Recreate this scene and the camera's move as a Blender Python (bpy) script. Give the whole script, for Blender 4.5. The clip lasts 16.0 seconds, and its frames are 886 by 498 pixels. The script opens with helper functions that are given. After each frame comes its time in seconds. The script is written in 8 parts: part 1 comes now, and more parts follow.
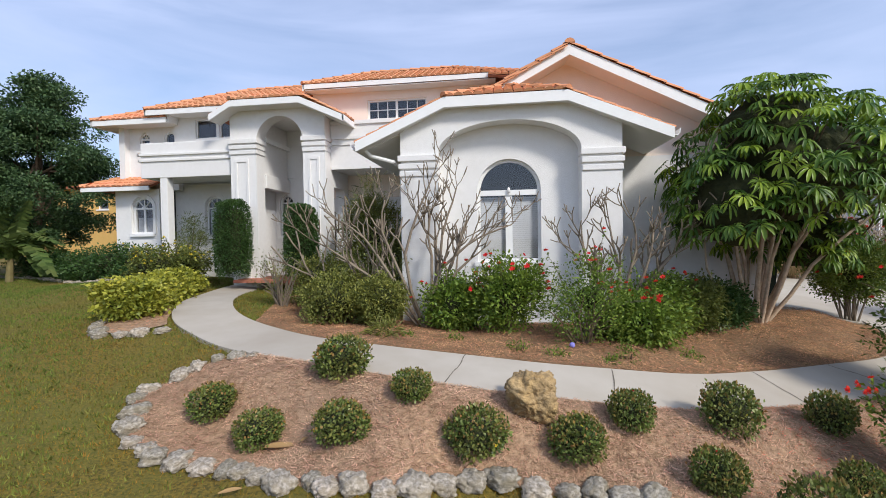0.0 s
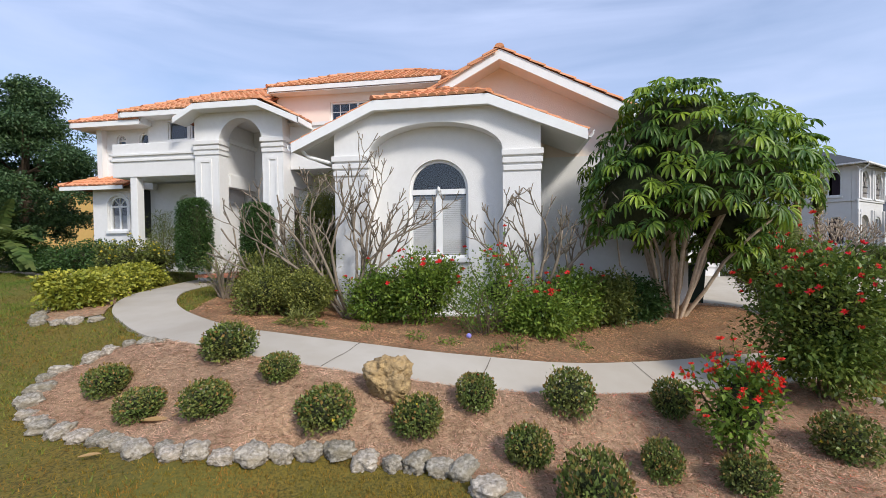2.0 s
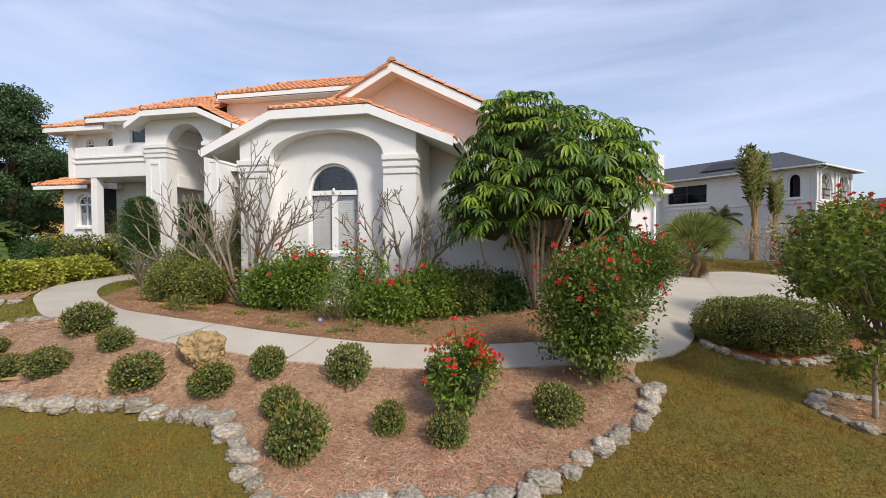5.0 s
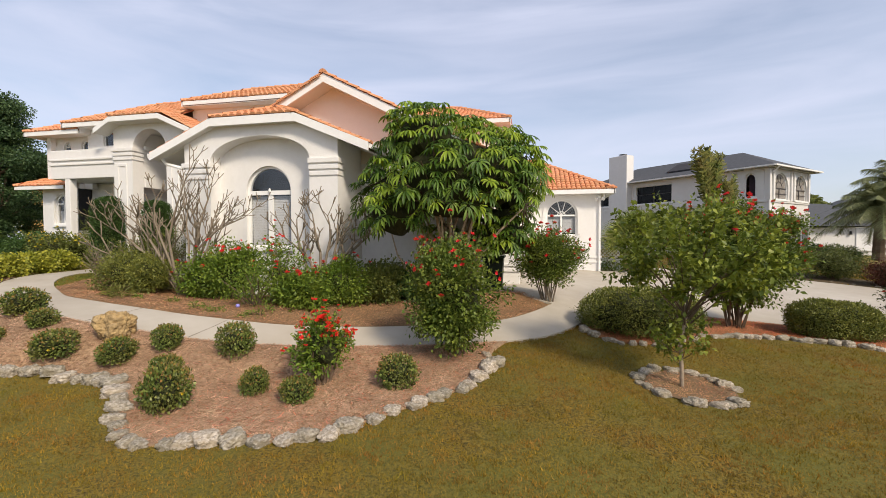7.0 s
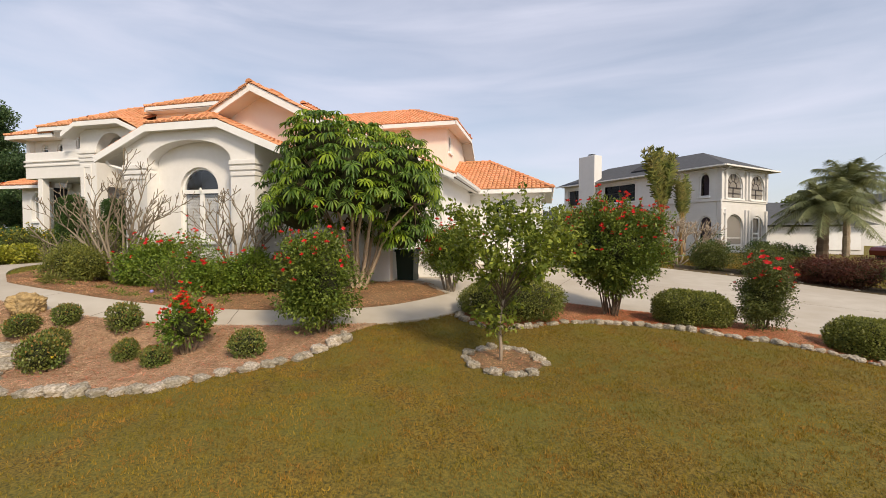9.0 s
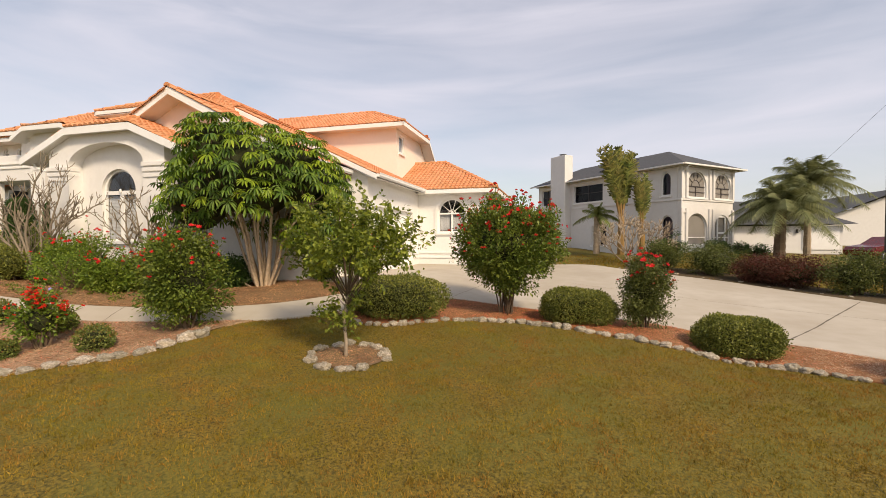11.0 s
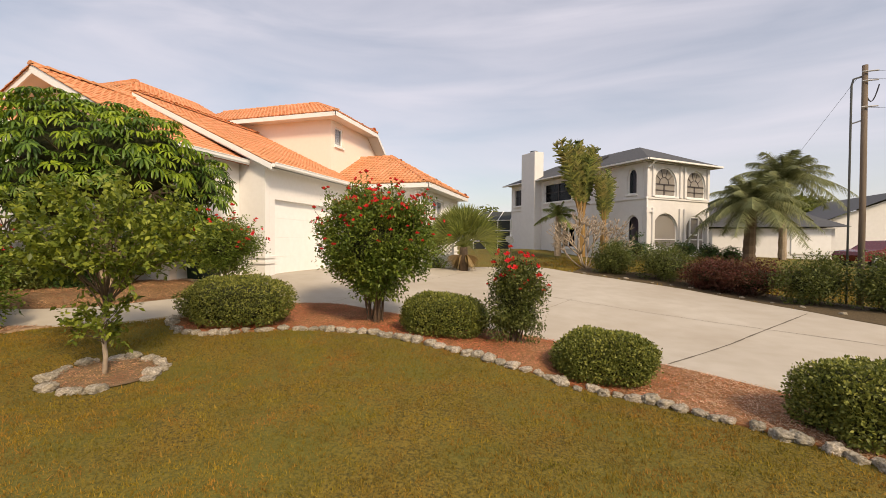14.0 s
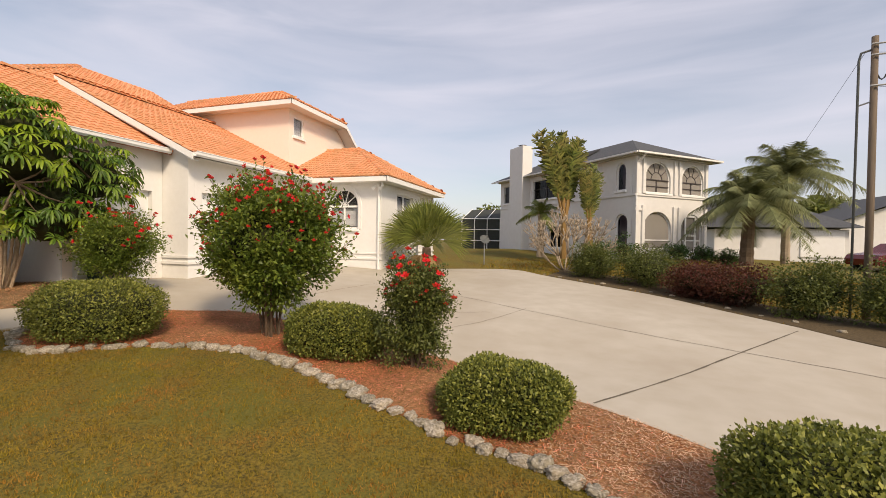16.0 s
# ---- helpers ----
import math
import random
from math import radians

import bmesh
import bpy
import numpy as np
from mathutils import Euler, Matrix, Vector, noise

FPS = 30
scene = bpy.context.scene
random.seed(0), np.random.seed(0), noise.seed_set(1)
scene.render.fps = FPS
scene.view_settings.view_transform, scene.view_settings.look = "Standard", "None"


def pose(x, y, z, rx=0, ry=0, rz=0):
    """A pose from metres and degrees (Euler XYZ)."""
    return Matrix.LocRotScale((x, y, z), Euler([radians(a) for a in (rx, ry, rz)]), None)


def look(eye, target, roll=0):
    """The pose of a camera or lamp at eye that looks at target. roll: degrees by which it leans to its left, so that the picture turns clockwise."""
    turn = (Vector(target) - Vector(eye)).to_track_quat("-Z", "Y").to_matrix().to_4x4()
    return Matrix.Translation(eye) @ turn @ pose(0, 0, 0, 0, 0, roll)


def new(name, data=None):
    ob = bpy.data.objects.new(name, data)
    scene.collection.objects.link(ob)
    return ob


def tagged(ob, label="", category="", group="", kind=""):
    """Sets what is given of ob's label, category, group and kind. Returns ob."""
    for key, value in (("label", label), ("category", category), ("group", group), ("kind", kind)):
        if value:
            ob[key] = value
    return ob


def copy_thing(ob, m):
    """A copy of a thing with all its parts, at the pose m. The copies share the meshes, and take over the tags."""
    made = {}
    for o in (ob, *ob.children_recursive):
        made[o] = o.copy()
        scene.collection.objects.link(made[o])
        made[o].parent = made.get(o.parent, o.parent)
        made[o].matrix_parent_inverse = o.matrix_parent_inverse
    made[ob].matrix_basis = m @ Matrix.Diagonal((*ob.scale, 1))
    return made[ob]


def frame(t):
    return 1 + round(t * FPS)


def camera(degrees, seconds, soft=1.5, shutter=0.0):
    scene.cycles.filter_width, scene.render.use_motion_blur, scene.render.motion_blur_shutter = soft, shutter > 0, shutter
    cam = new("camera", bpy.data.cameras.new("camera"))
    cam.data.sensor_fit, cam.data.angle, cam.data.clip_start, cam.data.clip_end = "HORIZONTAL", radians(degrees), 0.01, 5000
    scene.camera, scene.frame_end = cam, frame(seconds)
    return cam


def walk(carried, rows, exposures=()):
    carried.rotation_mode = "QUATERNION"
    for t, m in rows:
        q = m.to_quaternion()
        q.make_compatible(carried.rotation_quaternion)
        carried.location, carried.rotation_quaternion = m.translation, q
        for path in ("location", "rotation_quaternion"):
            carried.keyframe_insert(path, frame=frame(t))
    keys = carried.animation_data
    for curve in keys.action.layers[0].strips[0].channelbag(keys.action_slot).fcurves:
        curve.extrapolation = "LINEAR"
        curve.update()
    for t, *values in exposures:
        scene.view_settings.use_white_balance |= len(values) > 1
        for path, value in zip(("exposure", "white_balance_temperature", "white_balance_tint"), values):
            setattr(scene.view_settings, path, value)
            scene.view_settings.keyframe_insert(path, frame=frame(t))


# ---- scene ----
from mathutils.bvhtree import BVHTree

cam = camera(92.0, 16.0, soft=0.65)
PATH = [
    (0, (-0.003, -0.001, 2.446), (-0.673, 4.953, 2.326), -0.89),
    (0.5, (0.375, -0.08, 2.44), (-0.317, 4.87, 2.316), -0.82),
    (1, (0.766, -0.119, 2.419), (0.046, 4.827, 2.294), -0.77),
    (1.5, (1.257, -0.162, 2.419), (0.502, 4.779, 2.28), -0.74),
    (2, (1.699, -0.157, 2.375), (0.909, 4.778, 2.25), -0.64),
    (2.5, (2.187, -0.165, 2.344), (1.365, 4.765, 2.229), -0.53),
    (3, (2.609, -0.221, 2.316), (1.763, 4.706, 2.202), -0.46),
    (3.5, (3.123, -0.311, 2.312), (2.25, 4.611, 2.193), -0.38),
    (4, (3.605, -0.371, 2.311), (2.702, 4.546, 2.19), -0.31),
    (4.2, (3.816, -0.386, 2.304), (2.889, 4.526, 2.188), -0.28),
    (6.3, (6.08, -0.825, 2.294), (5.072, 4.07, 2.139), -0.16),
    (6.5, (6.305, -0.881, 2.252), (5.29, 4.012, 2.112), -0.16),
    (7, (6.848, -1.022, 2.207), (5.809, 3.867, 2.072), -0.11),
    (7.5, (7.452, -1.121, 2.17), (6.387, 3.763, 2.037), -0.06),
    (8, (8.22, -1.226, 2.144), (7.12, 3.65, 2.007), 0.01),
    (8.5, (8.913, -1.311, 2.112), (7.783, 3.558, 1.973), 0.07),
    (9, (9.728, -1.374, 2.087), (8.56, 3.486, 1.946), 0.07),
    (9.2, (10.042, -1.402, 2.084), (8.857, 3.454, 1.945), 0.08),
    (11.3, (12.892, -0.62, 1.962), (11.582, 4.204, 1.851), -0.05),
    (11.5, (13.144, -0.519, 1.929), (11.826, 4.303, 1.829), 0.03),
    (12, (13.756, -0.165, 1.898), (12.406, 4.649, 1.803), 0.09),
    (12.5, (14.196, 0.19, 1.881), (12.826, 4.998, 1.789), 0.17),
    (13, (14.626, 0.619, 1.877), (13.23, 5.42, 1.788), 0.21),
    (13.5, (14.925, 1.029, 1.872), (13.516, 5.826, 1.78), 0.31),
    (14, (15.243, 1.49, 1.881), (13.814, 6.281, 1.789), 0.42),
    (14.5, (15.567, 1.909, 1.899), (14.114, 6.692, 1.8), 0.53),
    (15, (15.974, 2.407, 1.911), (14.485, 7.179, 1.806), 0.62),
    (15.5, (16.29, 2.904, 1.911), (14.771, 7.666, 1.808), 0.71),
    (16, (16.593, 3.469, 1.929), (15.031, 8.218, 1.819), 0.86),
]
EXPOSURES = [(0.0, 0.38, 5900, 9), (4.0, 0.39, 6050, 9), (6.5, 0.41, 6800, 10), (9.0, 0.40, 7300, 10), (12.5, 0.42, 8300, 13), (16.0, 0.36, 7800, 12)]
walk(cam, [(t, look(eye, target, roll)) for t, eye, target, roll in PATH], EXPOSURES)

# ---- world, sun and exposure ----
SUN_ELEV, SUN_AZ = 40.0, 133.0      # azimuth in degrees, clockwise from +y


def nodes_of(tree):
    tree.nodes.clear()
    return tree.nodes, tree.links


world = bpy.data.worlds.new("sky")
scene.world = world
world.use_nodes = True
wn, wl = nodes_of(world.node_tree)
w_out = wn.new("ShaderNodeOutputWorld")
w_bg = wn.new("ShaderNodeBackground")
w_sky = wn.new("ShaderNodeTexSky")
w_sky.sky_type, w_sky.sun_disc = "NISHITA", False
w_sky.sun_elevation, w_sky.sun_rotation = radians(SUN_ELEV), radians(SUN_AZ)
w_sky.air_density, w_sky.dust_density, w_sky.ozone_density = 1.0, 1.6, 1.5
w_co = wn.new("ShaderNodeTexCoord")
w_map = wn.new("ShaderNodeMapping")
w_map.inputs["Scale"].default_value = (1.0, 2.2, 7.0)
w_map.inputs["Rotation"].default_value = (0.0, 0.12, 0.5)
w_noise = wn.new("ShaderNodeTexNoise")
w_noise.inputs["Scale"].default_value, w_noise.inputs["Detail"].default_value = 1.7, 6.0
w_noise.inputs["Roughness"].default_value, w_noise.inputs["Distortion"].default_value = 0.5, 0.5
w_ramp = wn.new("ShaderNodeMapRange")
w_ramp.inputs["From Min"].default_value, w_ramp.inputs["From Max"].default_value = 0.26, 0.78
w_ramp.inputs["To Min"].default_value, w_ramp.inputs["To Max"].default_value = 0.30, 0.86
w_mix = wn.new("ShaderNodeMix")
w_mix.data_type = "RGBA"
w_mix.inputs["B"].default_value = (4.75, 5.15, 6.7, 1)
wl.new(w_co.outputs["Generated"], w_map.inputs["Vector"])
wl.new(w_map.outputs["Vector"], w_noise.inputs["Vector"])
wl.new(w_noise.outputs["Fac"], w_ramp.inputs["Value"])
wl.new(w_ramp.outputs["Result"], w_mix.inputs["Factor"])
wl.new(w_sky.outputs["Color"], w_mix.inputs["A"])
wl.new(w_mix.outputs["Result"], w_bg.inputs["Color"])
wl.new(w_bg.outputs["Background"], w_out.inputs["Surface"])
w_bg.inputs["Strength"].default_value = 0.120

sun_data = bpy.data.lights.new("sun", "SUN")
sun_data.energy, sun_data.angle, sun_data.color = 2.65, radians(10.0), (1.0, 0.89, 0.75)
az, el = radians(SUN_AZ), radians(SUN_ELEV)
SUN_DIR = Vector((math.sin(az) * math.cos(el), math.cos(az) * math.cos(el), math.sin(el)))
new("sun", sun_data).matrix_world = look(SUN_DIR * 60, (0, 0, 0))


# ---- materials ----
def material(name, base, rough=0.8, second=None, scale=6.0, detail=5.0, amount=0.5, bump=0.0, bump_scale=40.0, island=0.0, per_object=0.0,
             metal=0.0, translucent=0.0, third=None, third_scale=0.6, third_amount=0.4, spec=0.3, stretch=None):
    """A procedural surface: a base colour, mottled towards a second and, more broadly, a third, with fine relief."""
    m = bpy.data.materials.new(name)
    m.use_nodes = True
    n, l = nodes_of(m.node_tree)
    out = n.new("ShaderNodeOutputMaterial")
    p = n.new("ShaderNodeBsdfPrincipled")
    p.inputs["Roughness"].default_value, p.inputs["Metallic"].default_value = rough, metal
    p.inputs["Specular IOR Level"].default_value = spec
    co = n.new("ShaderNodeTexCoord")
    src = co.outputs["Object"]
    if stretch:
        mp = n.new("ShaderNodeMapping")
        mp.inputs["Scale"].default_value = stretch
        l.new(src, mp.inputs["Vector"])
        src = mp.outputs["Vector"]
    col = n.new("ShaderNodeRGB")
    col.outputs[0].default_value = (*base, 1)
    colour = col.outputs[0]

    def mottled(colour, other, sc, amt, det):
        tex = n.new("ShaderNodeTexNoise")
        tex.inputs["Scale"].default_value, tex.inputs["Detail"].default_value = sc, det
        l.new(src, tex.inputs["Vector"])
        rng = n.new("ShaderNodeMapRange")
        rng.inputs["From Min"].default_value, rng.inputs["From Max"].default_value = 0.35, 0.68
        rng.inputs["To Max"].default_value = amt
        l.new(tex.outputs["Fac"], rng.inputs["Value"])
        mix = n.new("ShaderNodeMix")
        mix.data_type = "RGBA"
        l.new(rng.outputs["Result"], mix.inputs["Factor"])
        l.new(colour, mix.inputs["A"])
        mix.inputs["B"].default_value = (*other, 1)
        return mix.outputs["Result"]

    if second:
        colour = mottled(colour, second, scale, amount, detail)
    if third:
        colour = mottled(colour, third, third_scale, third_amount, 3.0)
    for strength, kind in ((island, "island"), (per_object, "object")):
        if strength:
            if kind == "island":
                rnd = n.new("ShaderNodeNewGeometry").outputs["Random Per Island"]
            else:
                rnd = n.new("ShaderNodeObjectInfo").outputs["Random"]
            rng = n.new("ShaderNodeMapRange")
            rng.inputs["To Min"].default_value, rng.inputs["To Max"].default_value = 1 - strength, 1 + strength
            l.new(rnd, rng.inputs["Value"])
            hsv = n.new("ShaderNodeHueSaturation")
            l.new(rng.outputs["Result"], hsv.inputs["Value"])
            hue = n.new("ShaderNodeMapRange")
            hue.inputs["To Min"].default_value, hue.inputs["To Max"].default_value = 0.5 + 0.03 * strength, 0.5 - 0.05 * strength
            l.new(rnd, hue.inputs["Value"])
            l.new(hue.outputs["Result"], hsv.inputs["Hue"])
            l.new(colour, hsv.inputs["Color"])
            colour = hsv.outputs["Color"]
    l.new(colour, p.inputs["Base Color"])
    if bump:
        tex = n.new("ShaderNodeTexNoise")
        tex.inputs["Scale"].default_value, tex.inputs["Detail"].default_value = bump_scale, 4.0
        l.new(src, tex.inputs["Vector"])
        bp = n.new("ShaderNodeBump")
        bp.inputs["Strength"].default_value, bp.inputs["Distance"].default_value = bump, 0.02
        l.new(tex.outputs["Fac"], bp.inputs["Height"])
        l.new(bp.outputs["Normal"], p.inputs["Normal"])
    shader = p.outputs[0]
    if translucent:
        tr = n.new("ShaderNodeBsdfTranslucent")
        l.new(colour, tr.inputs["Color"])
        mx = n.new("ShaderNodeMixShader")
        mx.inputs[0].default_value = translucent
        l.new(shader, mx.inputs[1])
        l.new(tr.outputs[0], mx.inputs[2])
        shader = mx.outputs[0]
    l.new(shader, out.inputs["Surface"])
    return m


def glass_material(name, tint, rough=0.02, ior=2.0):
    m = bpy.data.materials.new(name)
    m.use_nodes = True
    n, l = nodes_of(m.node_tree)
    out = n.new("ShaderNodeOutputMaterial")
    tr, gl, fr, mx = (n.new("ShaderNode" + k) for k in ("BsdfTransparent", "BsdfGlossy", "Fresnel", "MixShader"))
    tr.inputs["Color"].default_value = (*tint, 1)
    gl.inputs["Roughness"].default_value = rough
    fr.inputs["IOR"].default_value = ior
    l.new(fr.outputs[0], mx.inputs[0])
    l.new(tr.outputs[0], mx.inputs[1])
    l.new(gl.outputs[0], mx.inputs[2])
    l.new(mx.outputs[0], out.inputs["Surface"])
    return m


STUCCO = material("white_stucco", (0.80, 0.79, 0.77), 0.9, (0.70, 0.69, 0.66), 9.0, 6, 0.35, 0.25, 55.0, third=(0.74, 0.72, 0.68), third_scale=0.5, third_amount=0.4)
# Upper-wall stucco; the orange roofs' bounce light is painted in as peach.
PEACH_BOUNCE = material("stucco_with_roof_bounce", (0.86, 0.755, 0.66), 0.9, (0.81, 0.695, 0.60), 7.0, 5, 0.3, 0.25, 55.0)
TRIM = material("white_trim_paint", (0.84, 0.84, 0.82), 0.5, (0.74, 0.73, 0.70), 5.0, 5, 0.3, 0.05, 30.0)
SOFFIT = material("white_soffit", (0.76, 0.75, 0.72), 0.8, (0.66, 0.65, 0.62), 3.0, 4, 0.3)
TILE = material("terracotta_tile", (0.62, 0.285, 0.13), 0.75, (0.54, 0.215, 0.09), 3.0, 5, 0.55, 0.15, 60.0, island=0.13, per_object=0.13,
                third=(0.66, 0.36, 0.20), third_scale=0.9, third_amount=0.5)
DECK = material("roof_underlay_clay", (0.34, 0.12, 0.06), 0.9, (0.25, 0.09, 0.05), 8.0, 4, 0.5)
GLASS = glass_material("window_glass", (0.86, 0.88, 0.92))
# Near-black parts, and window rooms whose lack of light is in the colour.
DARK = material("near_black_and_unlit_room", (0.045, 0.045, 0.05), 0.9, (0.03, 0.03, 0.035), 3.0, 3, 0.5)
BLIND = material("white_blind_slat", (0.72, 0.73, 0.74), 0.6, (0.66, 0.67, 0.68), 3.0, 3, 0.3)
CONCRETE = material("pale_concrete", (0.48, 0.44, 0.372), 0.85, (0.405, 0.36, 0.29), 2.5, 8, 0.6, 0.12, 90.0, third=(0.35, 0.30, 0.235), third_scale=0.4, third_amount=0.6)
LAWN = material("lawn_soil_and_thatch", (0.240, 0.163, 0.026), 0.95, (0.046, 0.038, 0.009), 34.0, 9, 1.0, 0.9, 70.0,
                third=(0.125, 0.125, 0.022), third_scale=0.9, third_amount=0.7)
MULCH = material("bark_mulch", (0.52, 0.35, 0.21), 0.95, (0.17, 0.095, 0.05), 17.0, 7, 0.85, 1.0, 45.0,
                 third=(0.36, 0.25, 0.165), third_scale=0.6, third_amount=0.55)
HOUSE_MULCH = material("darker_bark_mulch", (0.36, 0.215, 0.11), 0.95, (0.12, 0.07, 0.036), 24.0, 7, 0.9, 1.0, 45.0,
                      third=(0.26, 0.17, 0.095), third_scale=0.9, third_amount=0.7)
RED_MULCH = material("orange_red_bark_mulch", (0.40, 0.165, 0.065), 0.95, (0.17, 0.07, 0.032), 26.0, 7, 0.9, 1.0, 45.0,
                     third=(0.34, 0.20, 0.10), third_scale=0.7, third_amount=0.6)
BRICK = material("red_brick_paver", (0.40, 0.17, 0.10), 0.85, (0.30, 0.12, 0.08), 8.0, 5, 0.5, 0.2, 50.0, per_object=0.15)
STONE = material("weathered_limestone", (0.60, 0.54, 0.44), 0.95, (0.10, 0.086, 0.062), 6.5, 10, 0.95, 1.0, 26.0, per_object=0.22,
                 third=(0.44, 0.375, 0.26), third_scale=3.2, third_amount=0.7)
OCHRE = material("ochre_coral_rock", (0.50, 0.345, 0.155), 0.95, (0.13, 0.085, 0.04), 13.0, 9, 0.8, 1.0, 46.0, third=(0.40, 0.30, 0.17), third_scale=4.0, third_amount=0.5)


# ---- mesh tools ----
def mesh_of(name, verts, faces, mat, smooth=False):
    me = bpy.data.meshes.new(name)
    me.from_pydata([tuple(v) for v in verts], [], faces)
    me.materials.append(mat)
    if smooth:
        me.shade_smooth()
    me.update()
    return me


def piece(name, verts, faces, mat, parent=None, label="", smooth=False):
    ob = new(name, mesh_of(name, verts, faces, mat, smooth))
    if parent:
        ob.parent = parent
    if label:
        ob["label"] = label
    return ob


class Shape:
    """Gathers vertices and faces of one part."""

    def __init__(self):
        self.v, self.f = [], []

    def add(self, verts, faces):
        k = len(self.v)
        self.v += [Vector(p) for p in verts]
        self.f += [tuple(i + k for i in f) for f in faces]
        return self

    def box(self, x0, y0, z0, x1, y1, z1, b=0.0):
        """A box; b: the width of its bevelled upright and level edges."""
        if not b:
            v = [(x, y, z) for z in (z0, z1) for y in (y0, y1) for x in (x0, x1)]
            return self.add(v, [(0, 2, 3, 1), (4, 5, 7, 6), (0, 1, 5, 4), (1, 3, 7, 5), (3, 2, 6, 7), (2, 0, 4, 6)])
        bm = bmesh.new()
        bmesh.ops.create_cube(bm, size=1)
        for p in bm.verts:
            p.co = Vector(((x0 + x1) / 2 + p.co.x * (x1 - x0), (y0 + y1) / 2 + p.co.y * (y1 - y0), (z0 + z1) / 2 + p.co.z * (z1 - z0)))
        bmesh.ops.bevel(bm, geom=list(bm.edges), offset=b, segments=2, affect="EDGES", profile=0.6)
        bm.verts.index_update()
        self.add([p.co.copy() for p in bm.verts], [tuple(p.index for p in f.verts) for f in bm.faces])
        bm.free()
        return self

    def tube(self, pts, radii, n=8, close=True):
        """A round tapered tube along points."""
        pts = [Vector(p) for p in pts]
        k = len(self.v)
        side = None
        for i, p in enumerate(pts):
            d = (pts[min(i + 1, len(pts) - 1)] - pts[max(i - 1, 0)]).normalized()
            if side is None:
                side = d.cross(Vector((0, 0, 1)) if abs(d.z) < 0.9 else Vector((1, 0, 0))).normalized()
            side = (side - d * side.dot(d)).normalized()
            up = d.cross(side)
            r = radii[i] if isinstance(radii, (list, tuple)) else radii
            self.v += [p + r * (math.cos(a) * side + math.sin(a) * up) for a in (2 * math.pi * j / n for j in range(n))]
        for i in range(len(pts) - 1):
            self.f += [(k + i * n + j, k + i * n + (j + 1) % n, k + (i + 1) * n + (j + 1) % n, k + (i + 1) * n + j) for j in range(n)]
        if close:
            self.f += [tuple(k + j for j in reversed(range(n))), tuple(k + (len(pts) - 1) * n + j for j in range(n))]
        return self

    def slab(self, outer, holes, depth, at):
        """A plate with holes: outlines as (u, v) in the plane of the pose at, its face at w = 0, its back at w = -depth."""
        from mathutils.geometry import tessellate_polygon
        loops = [[Vector((u, v, 0)) for u, v in lp] for lp in (outer, *holes)]
        flat = [p for lp in loops for p in lp]
        tris = tessellate_polygon(loops)
        n = len(flat)
        verts = [at @ p for p in flat] + [at @ (p - Vector((0, 0, depth))) for p in flat]
        faces = []
        for t in tris:
            a, b, c = (flat[i] for i in t)
            up = (b - a).cross(c - a).z > 0
            t = tuple(t) if up else tuple(reversed(t))
            faces += [t, tuple(i + n for i in reversed(t))]
        k = 0
        for h, lp in enumerate(loops):
            area = sum(lp[i].x * lp[(i + 1) % len(lp)].y - lp[(i + 1) % len(lp)].x * lp[i].y for i in range(len(lp)))
            for i in range(len(lp)):
                a, b = k + i, k + (i + 1) % len(lp)
                if (area > 0) == (h == 0):
                    faces.append((a, a + n, b + n, b))
                else:
                    faces.append((b, b + n, a + n, a))
            k += len(lp)
        return self.add(verts, faces)

    def put(self, name, mat, parent=None, label="", smooth=False):
        return piece(name, self.v, self.f, mat, parent, label, smooth)


def facing_front(y):
    """u is x, v is z, the face looks to -y."""
    return Matrix(((1, 0, 0, 0), (0, 0, -1, y), (0, 1, 0, 0), (0, 0, 0, 1)))


def facing_right(x):
    """u is y, v is z, the face looks to +x."""
    return Matrix(((0, 0, 1, x), (1, 0, 0, 0), (0, 1, 0, 0), (0, 0, 0, 1)))


def facing_left(x):
    """u is -y, v is z, the face looks to -x."""
    return Matrix(((0, 0, -1, x), (-1, 0, 0, 0), (0, 1, 0, 0), (0, 0, 0, 1)))


def arch(u0, u1, v0, spring, top, n=20):
    """The outline of an arched opening, anticlockwise."""
    c, r = (u0 + u1) / 2, (u1 - u0) / 2
    return [(u0, v0), (u1, v0)] + [(c + r * math.cos(a), spring + (top - spring) * math.sin(a)) for a in (math.pi * i / n for i in range(n + 1))]


def rect(u0, u1, v0, v1):
    return [(u0, v0), (u1, v0), (u1, v1), (u0, v1)]


def curve_through(pts, n=8):
    """A smooth line through points (Catmull-Rom), in any dimension."""
    p = [np.array(q, float) for q in pts]
    p = [2 * p[0] - p[1]] + p + [2 * p[-1] - p[-2]]
    out = []
    for i in range(1, len(p) - 2):
        for t in np.arange(n) / n:
            a, b, c, d = p[i - 1:i + 3]
            out.append(0.5 * (2 * b + (c - a) * t + (2 * a - 5 * b + 4 * c - d) * t * t + (3 * b - a - 3 * c + d) * t ** 3))
    return np.array(out + [p[-2]])


def resampled(pts, n):
    pts = np.asarray(pts, float)
    s = np.r_[0, np.cumsum(np.linalg.norm(np.diff(pts, axis=0), axis=1))]
    return np.stack([np.interp(np.linspace(0, s[-1], n), s, pts[:, k]) for k in range(pts.shape[1])], 1)


